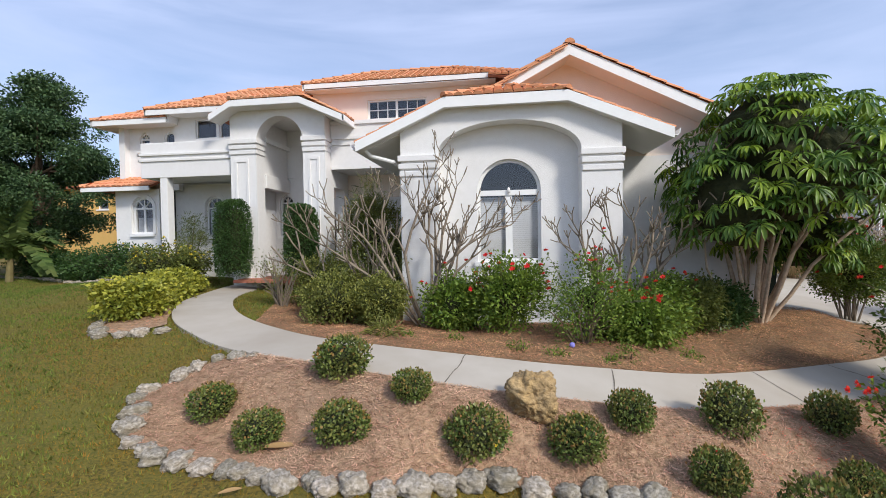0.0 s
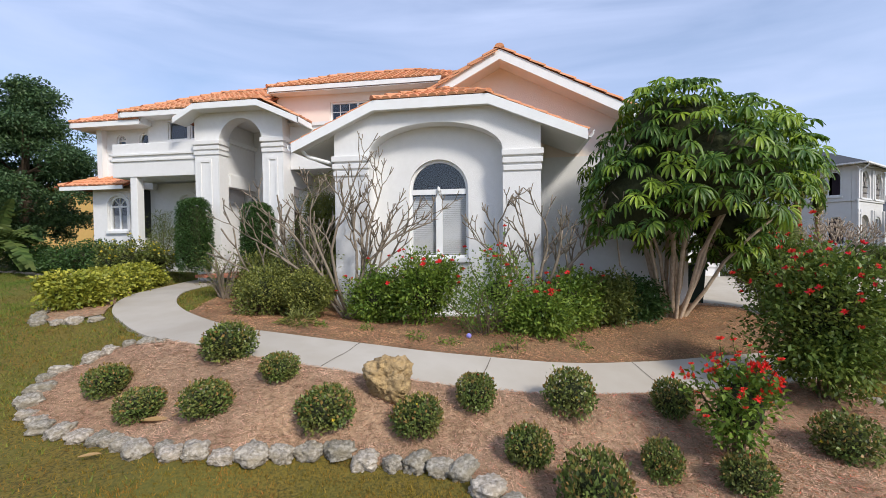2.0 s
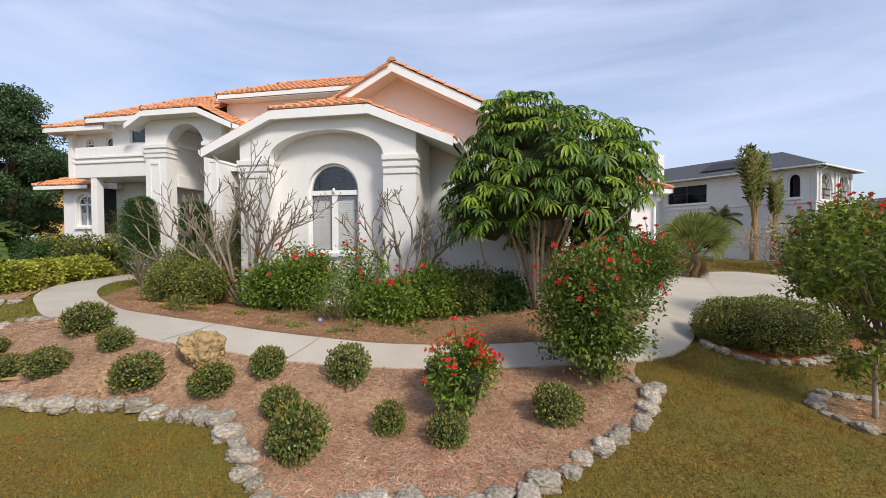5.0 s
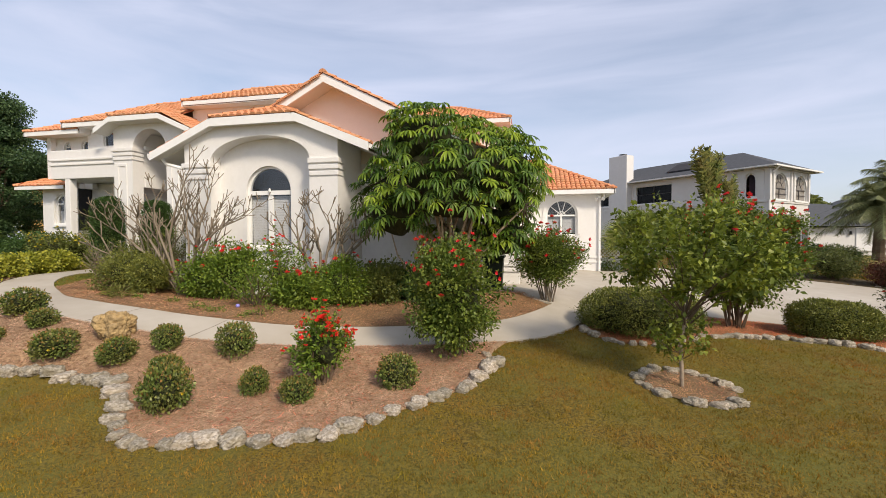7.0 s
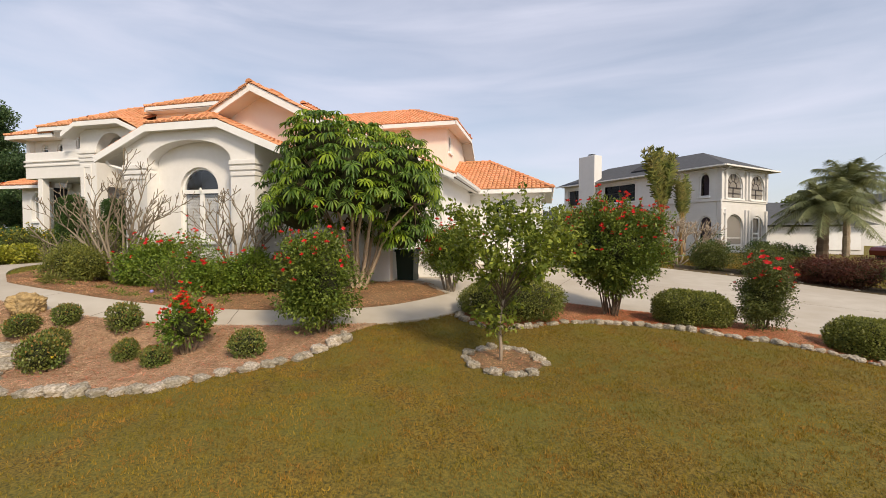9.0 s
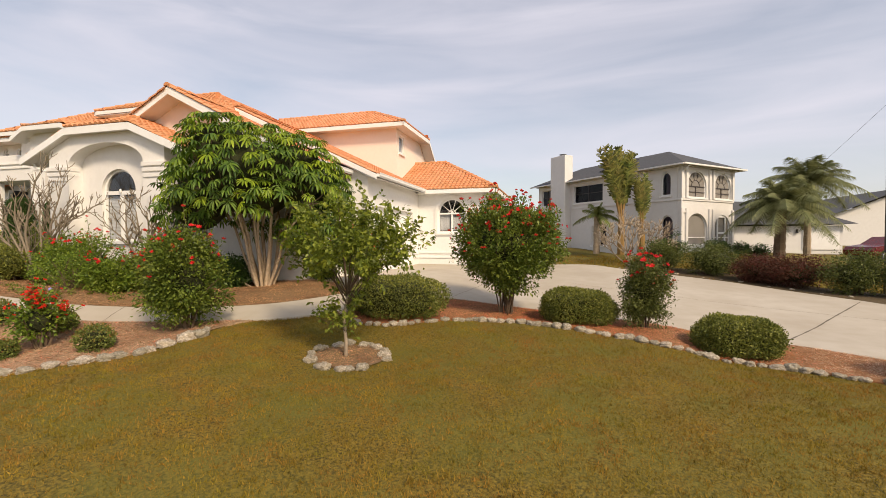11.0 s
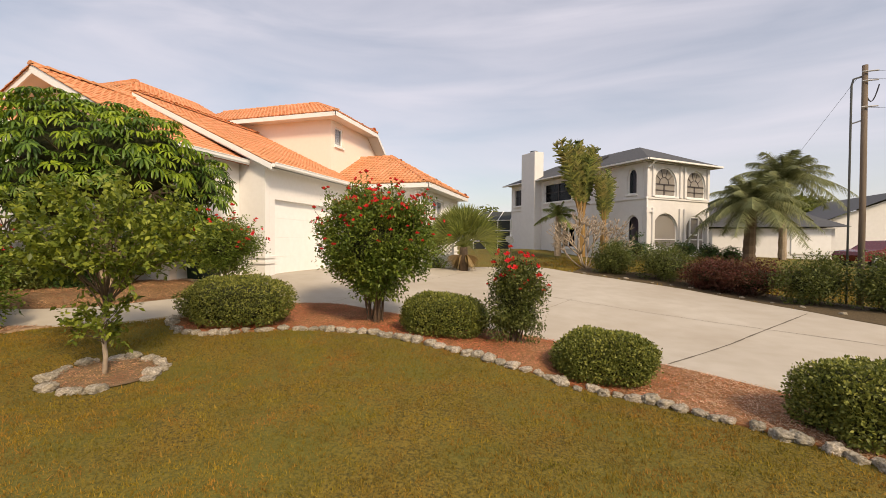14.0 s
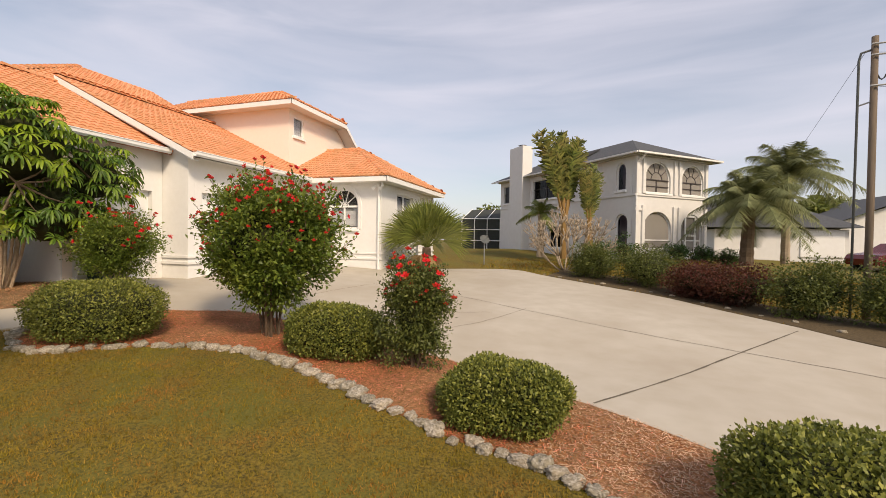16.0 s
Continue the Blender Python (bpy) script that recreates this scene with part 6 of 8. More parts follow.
def banana(x, y, h, seed, label="banana plant with long torn leaves"):
    g = np.random.default_rng(seed)
    t = tagged(new("banana_plant"), label, "plant", "banana plants")
    t.location = (x, y, gz(x, y) - 0.05)
    Shape().tube([(0, 0, 0), (0.04, 0, h * 0.12), (0.07, 0.03, h * 0.25)], [0.11, 0.09, 0.06], 9).put("stalk", STALK, t)
    for i in range(14):
        a = i * 2.4 + g.uniform(-.3, .3)
        out, ln, wd = Vector((math.cos(a), math.sin(a), 0)), h * g.uniform(0.5, 0.72), 0.32
        side = Vector((-out.y, out.x, 0))
        el = 1.52 - 0.05 * i
        n = 26
        rib = []
        for j in range(n + 1):
            b = j / n
            rib.append(Vector((0.07, 0.03, h * (0.10 + 0.012 * i))) + out * ln * (math.cos(el) * b + 0.22 * b * b) + Vector((0, 0, ln * (math.sin(el) * b - (0.18 + 0.07 * i) * b * b))))
        sh = Shape().tube(rib[::2] + [rib[-1]], [0.018 * (1 - 0.8 * j / 13) for j in range(len(rib[::2]) + 1)], 4)
        for j in range(4, n):
            b = j / n
            w = wd * math.sin(math.pi * min(1, b * 0.95 + 0.02)) ** 0.6
            for s in (-1, 1):
                if g.random() < 0.04:
                    continue
                hang = g.uniform(0.2, 0.6) if g.random() < 0.35 else 0.2
                e = (side * s * (1 - 0.5 * hang) + Vector((0, 0, -hang)) + out * 0.25).normalized() * w * g.uniform(0.75, 1.1)
                p, q = rib[j], rib[j + 1]
                sh.add([p, q, q + e * 0.96, p + e], [(0, 1, 2, 3)])
        sh.put("leaf", L_BANANA, t)
    return t


STALK = material("banana_stalk", (0.20, 0.17, 0.07), 0.8, (0.12, 0.09, 0.04), 8, 4, 0.6)
L_BANANA = leaf_mat("banana_leaf", (0.085, 0.14, 0.035), (0.12, 0.14, 0.04), 0.3, 0.35)
banana(-15.7, 11.75, 3.9, 1)
banana(-16.7, 12.0, 4.6, 2)


# ---- palms ----
def feather_palm(name, x, y, z, trunk_h, frond, n, label, seed, lean=0.0, mat=None, trunk_r=0.16, bark=None):
    g = np.random.default_rng(seed)
    t = tagged(new(name), label, "palm tree")
    t.location = (x, y, z)
    top = Vector((lean, 0, trunk_h))
    ring = [Vector((lean * (i / 14) ** 2, 0, -0.1 + (trunk_h + 0.1) * i / 14)) for i in range(15)]
    Shape().tube(ring, [trunk_r * (1.15 - 0.3 * i / 14) * (1.06 if i % 2 else 0.96) for i in range(15)], 9).put("trunk", bark or BARK, t)
    for i in range(n):
        a, el = i * 2.39996, 1.45 - 1.5 * i / n
        out = Vector((math.cos(a), math.sin(a), 0))
        ln = frond * g.uniform(0.85, 1.1)
        pts, m = [], 11
        for j in range(m + 1):
            b = j / m
            pts.append(top + out * ln * (math.cos(el) * b + 0.08 * b) + Vector((0, 0, ln * (math.sin(el) * b - (0.42 + 0.34 * i / n) * b * b))))
        sh = Shape().tube(pts, [0.03 * (1 - 0.8 * j / m) for j in range(m + 1)], 4)
        for j in range(2, m + 1):
            d = (pts[j] - pts[j - 1]).normalized()
            side = d.cross(Vector((0, 0, 1))).normalized()
            for s in (-1, 1):
                for h in np.arange(0, 1, 0.125):
                    p = pts[j - 1].lerp(pts[j], h)
                    l2 = ln * g.uniform(0.26, 0.34) * math.sin(math.pi * (0.12 + 0.80 * (j + h) / (m + 1)))
                    w = (side * s * 0.85 + d * 0.5 + Vector((0, 0, -0.2 + g.uniform(-.45, .35)))).normalized()
                    q = w.cross(d).normalized().cross(w) * 0.014
                    e = p + w * l2 - Vector((0, 0, 0.3 * l2))
                    sh.add([p - q, p + q, e], [(0, 1, 2)])
        sh.put("frond", mat or L_PALM, t)
    return t


def fan_palm(x, y, z, trunk_h, r, n, label, seed):
    g = np.random.default_rng(seed)
    t = tagged(new("fan_palm"), label, "palm tree")
    t.location = (x, y, z)
    Shape().tube([(0, 0, -0.1), (0, 0, trunk_h * 0.5), (0, 0, trunk_h)], [0.2, 0.17, 0.15], 10).put("trunk", STEM, t)
    for i in range(n):
        dead = i >= n - 9
        a, el, r1 = i * 2.39996, -1.15 if dead else 1.50 - 1.5 * i / n, r * (0.5 if dead else 1)
        out = Vector((math.cos(a) * math.cos(el), math.sin(a) * math.cos(el), math.sin(el)))
        b = Vector((0, 0, trunk_h))
        e = b + out * r1 * 0.38
        sh = Shape().tube([b, e], [0.02, 0.012], 4)
        side = out.cross(Vector((0, 0, 1))).normalized()
        roll = g.uniform(-1.3, 1.3)
        side = side * math.cos(roll) + side.cross(out) * math.sin(roll)
        up = side.cross(out)
        for k in range(26):
            an = (k / 25 - 0.5) * 2.3
            w = (out * math.cos(an) + side * math.sin(an) + up * 0.12).normalized()
            ln = r1 * 0.72 * (0.75 + 0.25 * math.cos(an)) * g.uniform(0.9, 1.1)
            q = w.cross(up).normalized() * 0.027
            m = e + w * ln * 0.6
            sh.add([e, m - q, m + q, e + w * ln - Vector((0, 0, ln * 0.12))], [(0, 1, 2), (1, 3, 2)])
        sh.put("frond", DEAD_FROND if dead else L_PALM, t)
    return t


DEAD_FROND = leaf_mat("dry_tan_frond", (0.40, 0.30, 0.15), (0.28, 0.19, 0.09), 0.2, 0.3, 0.7)
fan_palm(11.15, 18.1, gz(11.15, 18.1), 0.95, 1.75, 54, "low fan palm with spiky grey-green fronds beside the driveway", 81)
feather_palm("feather_palm", -16.5, 22.0, 1.2, 5.2, 2.2, 16, "palm tree behind the house", 82)


# ---- the neighbour's house ----
GREY_ROOF = material("grey_shingle", (0.085, 0.09, 0.10), 0.9, (0.055, 0.06, 0.065), 6.0, 6, 0.5, 0.4, 30.0)
METAL = material("galvanised_metal", (0.35, 0.36, 0.37), 0.45, (0.24, 0.25, 0.26), 8.0, 5, 0.5, metal=0.7)
SCREEN = material("dark_insect_screen", (0.05, 0.055, 0.05), 0.9, (0.035, 0.04, 0.035), 6.0, 4, 0.5)
TANWALL = material("pale_stucco", (0.71, 0.70, 0.68), 0.9, (0.63, 0.62, 0.595), 4.0, 5, 0.4, 0.2, 50.0)
villa = tagged(new("villa"), "two-storey white stucco house with a grey hipped roof", "house")
villa.matrix_basis = pose(18.72, 23.62, 1.3, 0, 0, 42)
vf, vl = facing_front(0.45), facing_left(0.45)
V_W, V_L, V_E = 5.1, 11.9, 4.5
nu = lambda sh, name, mat, label="": sh.put(name, mat, villa, label)   # noqa: E731
nu(Shape().slab(rect(0.45, V_W, -0.4, V_E), [arch(1.0, 2.62, 2.9, 3.5, 4.32), arch(3.36, 4.9, 2.9, 3.5, 4.32), arch(0.9, 2.75, 0.35, 1.2, 2.05), arch(3.35, 4.92, 0.2, 1.15, 2.0)], 0.2, vf), "wall", TANWALL)
nu(Shape().slab(rect(-V_L, -0.66, -0.4, V_E), [rect(-8.2, -5.7, 3.1, 4.25), rect(-11.5, -10.4, 3.1, 4.25), arch(-1.62, -1.05, 3.02, 3.9, 4.3), arch(-1.62, -0.9, 0.5, 1.5, 1.95), rect(-6.6, -5.4, 0.25, 1.5)], 0.2, vl), "wall", TANWALL)
nu(Shape().box(V_W - 0.2, 0.66, -0.4, V_W, V_L, V_E), "wall", TANWALL)
nu(Shape().box(0.66, V_L - 0.2, -0.4, V_W - 0.21, V_L, V_E), "wall", TANWALL)
VILLA_GLASS = glass_material("dark_tinted_glass", (0.30, 0.27, 0.33), 0.02, 1.3)
PORCH_GLASS = bpy.data.materials.new("grey_insect_screen")
PORCH_GLASS.use_nodes = True
n, l = nodes_of(PORCH_GLASS.node_tree)
out, clear, mesh, mix = (n.new("ShaderNode" + k) for k in ("OutputMaterial", "BsdfTransparent", "BsdfDiffuse", "MixShader"))
mesh.inputs["Color"].default_value = (0.50, 0.47, 0.43, 1)
mix.inputs[0].default_value = 0.45
l.new(clear.outputs[0], mix.inputs[1])
l.new(mesh.outputs[0], mix.inputs[2])
l.new(mix.outputs[0], out.inputs["Surface"])
PALE_ROOM = material("pale_porch_wall", (0.62, 0.57, 0.52), 0.9, (0.50, 0.46, 0.42), 2.0, 4, 0.5)
DARKBAR = material("dark_bronze_bar", (0.055, 0.045, 0.045), 0.5, (0.04, 0.032, 0.03), 6.0, 3, 0.5)
window(villa, vf, 1.0, 2.62, 2.9, 3.5, 4.32, 0.08, rails=((3.5, 0.045), (3.2, 0.03)), rays=4, mullions=(1.81,), frame_w=0.05, tint=PORCH_GLASS, bar_mat=DARKBAR, hub=(0.44, 0.48), room_mat=PALE_ROOM)
window(villa, vf, 3.36, 4.9, 2.9, 3.5, 4.32, 0.08, rails=((3.5, 0.045), (3.2, 0.03)), rays=4, mullions=(4.13,), frame_w=0.05, tint=PORCH_GLASS, bar_mat=DARKBAR, hub=(0.44, 0.48), room_mat=PALE_ROOM)
window(villa, vf, 0.9, 2.75, 0.35, 1.2, 2.05, 0.1, rails=((0.75, 0.05),), sill_out=0, frame_w=0.04, tint=PORCH_GLASS, room_mat=PALE_ROOM)
window(villa, vf, 3.35, 4.92, 0.2, 1.15, 2.0, 0.1, rails=((0.75, 0.05),), sill_out=0, frame_w=0.04, tint=PORCH_GLASS, room_mat=PALE_ROOM)
sd = Shape()
sd.slab(rect(3.72, 4.5, 0.15, 1.95), [rect(3.8, 4.42, 0.25, 0.95), rect(3.8, 4.42, 1.05, 1.87)], 0.05, facing_front(0.49)).put("screen_door", TRIM, villa, "white-framed screen door")
for a, b, c, d, e in ((-8.2, -5.7, 3.1, 4.25, -6.95), (-11.5, -10.4, 3.1, 4.25, -10.95)):
    window(villa, vl, a, b, c, d, None, 0.08, mullions=(e,), rails=((3.7, 0.03),), tint=VILLA_GLASS, bar_mat=DARKBAR, frame_w=0.035)
window(villa, vl, -1.62, -1.05, 3.02, 3.9, 4.3, 0.08, tint=VILLA_GLASS)
window(villa, vl, -1.62, -0.9, 0.5, 1.5, 1.95, 0.08, tint=VILLA_GLASS)
window(villa, vl, -6.6, -5.4, 0.25, 1.5, None, 0.08, mullions=(-6.0,), tint=VILLA_GLASS)
band(villa, [(0.36, 0.40, 2.72, V_W + 0.04, 0.45, 2.82), (0.40, 0.5, 2.72, 0.45, V_L, 2.82), (0.36, 0.38, 2.06, 0.86, 0.45, 2.16)], mat=TANWALL, b=0.01)
for x in (0.38, 0.78, 2.78, 3.12, 4.94):
    for z0, z1 in ((-0.2, 2.3), (2.84, 4.44)):
        Shape().box(x, 0.36, z0, x + 0.17, 0.45, z1, b=0.015).put("pilaster", TANWALL, villa)
vr = Shape()
e0, e1, f0, f1, ez, rz = 0.0, 5.6, 0.0, V_L + 0.45, 4.6, 5.85
apex0, apex1 = (2.6, 2.7, rz), (2.6, V_L - 2.3, rz)
c4 = [(e0, f0, ez), (e1, f0, ez), (e1, f1, ez), (e0, f1, ez)]
vr.add(c4 + [apex0, apex1], [(0, 1, 4), (1, 2, 5, 4), (2, 3, 5), (3, 0, 4, 5), (3, 2, 1, 0)])
nu(vr, "roof", GREY_ROOF, "grey shingle hipped roof")
nu(Shape().box(0.3, 0.3, 4.52, 5.3, 12.0, 4.59), "soffit", TANWALL)
for a, b in ((c4[0], c4[1]), (c4[3], c4[0]), (c4[1], c4[2])):
    p, q = Vector(a), Vector(b)
    o = (q - p).normalized().cross(Vector((0, 0, 1))) * 0.06
    Shape().add([p + o, q + o, q + o - Vector((0, 0, .075)), p + o - Vector((0, 0, .075)), p - o, q - o, q - o - Vector((0, 0, .075)), p - o - Vector((0, 0, .075))],
                [(0, 3, 2, 1), (4, 5, 6, 7), (0, 1, 5, 4), (3, 7, 6, 2), (0, 4, 7, 3), (1, 2, 6, 5)]).put("gutter", SOFFIT, villa)
chim = Shape().box(-0.12, 8.5, -0.4, 0.6, 9.93, 6.45, b=0.02).put("chimney", TANWALL, villa, "white stucco chimney")
Shape().tube([(0.25, 9.1, 6.4), (0.25, 9.1, 6.55)], 0.22, 12).put("flue_cap", METAL, chim)
Shape().tube([(0.25, 9.1, 6.58), (0.25, 9.1, 6.62)], [0.27, 0.1], 12).put("flue_cap", METAL, chim)
Shape().tube([(0.5, 0.02, 4.5), (0.5, 0.25, 4.3), (0.42, 0.4, 4.2), (0.42, 0.4, -0.2)], 0.04, 8).put("downspout", TRIM, villa)
solar = Shape().add([(0.7, 4.2, 4.98), (0.7, 6.2, 4.98), (1.9, 6.2, 5.56), (1.9, 4.2, 5.56), (0.7, 4.2, 5.04), (0.7, 6.2, 5.04), (1.9, 6.2, 5.62), (1.9, 4.2, 5.62)],
                    [(0, 1, 2, 3), (7, 6, 5, 4), (0, 4, 5, 1), (1, 5, 6, 2), (2, 6, 7, 3), (3, 7, 4, 0)]).put("solar_panel", DARK, villa, "dark solar panel")
# screened pool cage behind
cage = tagged(new("pool_cage"), "dark screened pool enclosure with thin metal frame", "pool enclosure")
cg = Shape()
for i in range(4):
    x = 8.0 + i * 0.95
    cg.tube([(x, 34, 1.1), (x, 34, 3.5)], 0.03, 6)
    cg.tube([(x, 34, 3.5), (x, 37, 4.4)], 0.03, 6)
for z in (1.9, 2.7, 3.5):
    cg.tube([(8.0, 34, z), (10.85, 34, z)], 0.035, 6)
cg.put("cage_frame", TRIM, cage)
Shape().add([(8.0, 34.06, 1.1), (10.85, 34.06, 1.1), (10.85, 34.06, 3.45), (8, 34.06, 3.45), (10.85, 37.0, 4.35), (8, 37.0, 4.35)], [(0, 1, 2, 3), (3, 2, 4, 5)]).put("screen_mesh", SCREEN, cage)

# garage beyond the palms, and the far houses
annex = tagged(new("garage_building"), "low white garage with a grey shingle roof", "garage")
Shape().box(24.3, 34.0, 0.9, 31.0, 40, 2.85).put("wall", TANWALL, annex)
Shape().add([(23.8, 33.5, 2.95), (31.6, 33.5, 2.95), (31.6, 40.5, 2.95), (23.8, 40.5, 2.95), (24.0, 37, 4.9), (28.6, 37, 4.7)], [(0, 1, 5, 4), (1, 2, 5), (2, 3, 4, 5), (3, 0, 4), (3, 2, 1, 0)]).put("roof", GREY_ROOF, annex)
Shape().box(28.7, 33.94, 1.2, 30.8, 34.0, 2.75, b=0.02).put("garage_door", TRIM, annex)
Shape().tube([(28.35, 33.9, 2.35), (28.35, 33.9, 2.6)], [0.09, 0.06], 8).put("wall_lantern", DARK, annex)
far_house = tagged(new("far_house"), "pale bungalow with a grey gable roof", "house")
Shape().slab([(37, 0.5), (48, 0.5), (48, 4.0), (43, 6.3), (37, 3.9)], [], 0.2, facing_front(48)).put("wall", TANWALL, far_house)
Shape().add([(36.2, 47.4, 3.7), (43, 47.4, 6.6), (43, 60, 6.6), (36.2, 60, 3.7), (49, 47.4, 4.2), (49, 60, 4.2)], [(0, 1, 2, 3), (1, 4, 5, 2)]).put("roof", GREY_ROOF, far_house)
YELLOW = material("ochre_stucco", (0.62, 0.40, 0.13), 0.9, (0.55, 0.34, 0.10), 4.0, 5, 0.4)
gold_house = tagged(new("ochre_house"), "ochre stucco house with an orange tile roof, seen past the trees", "house")
Shape().slab([(-36, 0.8), (-25.5, 0.8), (-25.5, 6.6), (-36, 6.6)], [rect(-29.5, -28.6, 5.0, 5.7)], 0.3, facing_front(28)).put("wall", YELLOW, gold_house)
window(gold_house, facing_front(28), -29.5, -28.6, 5.0, 5.7, None, 0.1)
Shape().box(-36.2, 27.5, 6.5, -25.2, 40, 6.7).put("roof", DECK, gold_house)

# ---- street furniture ----
wood_pole = material("weathered_pole_wood", (0.175, 0.135, 0.10), 0.9, (0.10, 0.08, 0.06), 3.0, 6, 0.6, 0.4, 20.0, stretch=(6, 6, 0.6))
pole = tagged(new("utility_pole"), "weathered round wooden utility pole", "utility pole")
Shape().tube([(22.88, 16.0, 0.0), (22.88, 16.0, 3.0), (22.86, 16.0, 6.75)], [0.078, 0.072, 0.064], 12).put("shaft", wood_pole, pole, smooth=True)
for z, dy in ((6.55, 0), (6.3, 0), (5.6, 0)):
    Shape().tube([(22.75, 15.9, z), (23.1, 15.88, z)], 0.02, 6).put("bracket", METAL, pole)
MASTGREY = material("dark_weathered_metal", (0.10, 0.11, 0.11), 0.6, (0.07, 0.075, 0.075), 6.0, 5, 0.5)
mast = tagged(new("metal_mast"), "slim dark grey metal mast strapped to the utility pole", "pole")
Shape().tube([(22.62, 16.1, 0.0), (22.62, 16.1, 6.25), (22.65, 16.08, 6.42), (22.8, 16.02, 6.45)], 0.026, 10).put("tube", MASTGREY, mast, smooth=True)
Shape().tube([(22.62, 16.1, 5.2), (22.88, 16.0, 5.28)], 0.02, 6).put("strap", METAL, mast)
WIRE = material("black_wire", (0.03, 0.03, 0.035), 0.6)
for name, a, b, sag in (("overhead_wire", (22.8, 16.0, 6.4), (40, 18, 6.6), 0.5), ("overhead_wire", (22.8, 16.0, 6.6), (40, 17, 7.0), 0.4), ("overhead_wire", (22.8, 16.0, 5.6), (40, 18, 5.9), 0.2), ("guy_wire", (22.7, 16.05, 6.4), (26.5, 36.0, 3.4), 0.2)):
    a, b = Vector(a), Vector(b)
    tagged(Shape().tube([a.lerp(b, i / 12) - Vector((0, 0, sag * math.sin(math.pi * i / 12))) for i in range(13)], 0.0045, 5).put(name, WIRE), "thin dark overhead wire", "cable")
lp = [Vector((22.82, 15.98, 6.2)) + Vector((0.35 * i / 8, 0, -0.45 * math.sin(math.pi * i / 8))) for i in range(9)]
tagged(Shape().tube(lp, 0.015, 6).put("wire_loop", WIRE), "sagging loop of black wire at the pole top", "cable")


def car(x, y, z, turn, paint, label):
    c = tagged(new("car"), label, "car")
    c.matrix_basis = pose(x, y, z, 0, 0, turn)
    prof = [(-2.2, 0.35), (2.2, 0.35), (2.25, 0.65), (2.1, 0.85), (1.1, 0.98), (0.45, 1.42), (-1.0, 1.48), (-1.75, 1.05), (-2.2, 0.95), (-2.28, 0.6)]
    sh = Shape()
    n = len(prof)
    v = []
    for s, k in ((-0.86, 0.97), (-0.8, 1.0), (0.8, 1.0), (0.86, 0.97)):
        v += [(px * (k if abs(s) > 0.82 else 1), s * (0.84 if pz > 1.1 else 1.0), pz) for px, pz in prof]
    f = [(i + r * n, (i + 1) % n + r * n, (i + 1) % n + (r + 1) * n, i + (r + 1) * n) for r in range(3) for i in range(n)]
    sh.add(v, f + [tuple(range(n)), tuple(reversed(range(3 * n, 4 * n)))])
    sh.put("body", paint, c)
    for s in (-1, 1):
        Shape().slab([(-1.5, 1.04), (0.75, 1.0), (0.35, 1.36), (-0.95, 1.41)], [], 0.02, Matrix(((1, 0, 0, 0), (0, 0, s, s * 0.795), (0, 1, 0, 0), (0, 0, 0, 1)))).put("side_window", DARK, c)
    for wx in (-1.35, 1.4):
        for s in (-1, 1):
            w = Shape().tube([(wx, s * 0.66, 0.33), (wx, s * 0.87, 0.33)], 0.33, 18).put("tyre", DARK, c)
            Shape().tube([(wx, s * 0.86, 0.33), (wx, s * 0.885, 0.33)], [0.22, 0.18], 14).put("rim", METAL, w)
    return c


car(31.6, 30.6, gz(31.6, 30.6) - 0.01, 200, material("dark_red_car_paint", (0.12, 0.010, 0.012), 0.25, (0.10, 0.008, 0.01), 2, 2, 0.3, spec=0.6), "dark red car parked on the neighbouring drive")
car(34.6, 29.0, gz(34.6, 29.0) - 0.01, 195, material("dark_blue_car_paint", (0.02, 0.025, 0.05), 0.25, (0.015, 0.02, 0.04), 2, 2, 0.3, spec=0.6), "dark blue car parked beside the red one")

bin_ = tagged(new("wheelie_bin"), "dark green plastic wheelie bin behind the umbrella tree", "bin")
bz = gz(5.75, 10.6)
BINM = material("dark_green_plastic", (0.012, 0.03, 0.02), 0.5, (0.01, 0.022, 0.016), 6, 3, 0.4)
b0 = [(5.5, 10.35), (6.05, 10.35), (6.05, 10.9), (5.5, 10.9)]
Shape().add([(5.775 + (x - 5.775) * 0.85, 10.62 + (y - 10.62) * 0.85, bz) for x, y in b0] + [(x, y, bz + 0.85) for x, y in b0],
            [(3, 2, 1, 0), (4, 5, 6, 7), (0, 1, 5, 4), (1, 2, 6, 5), (2, 3, 7, 6), (3, 0, 4, 7)]).put("body", BINM, bin_)
Shape().box(5.46, 10.3, bz + 0.85, 6.09, 10.95, bz + 0.92, b=0.02).put("lid", BINM, bin_)
for x in (5.58, 5.97):
    Shape().tube([(x - 0.03, 10.9, bz + 0.1), (x + 0.03, 10.9, bz + 0.1)], 0.1, 12).put("wheel", DARK, bin_)

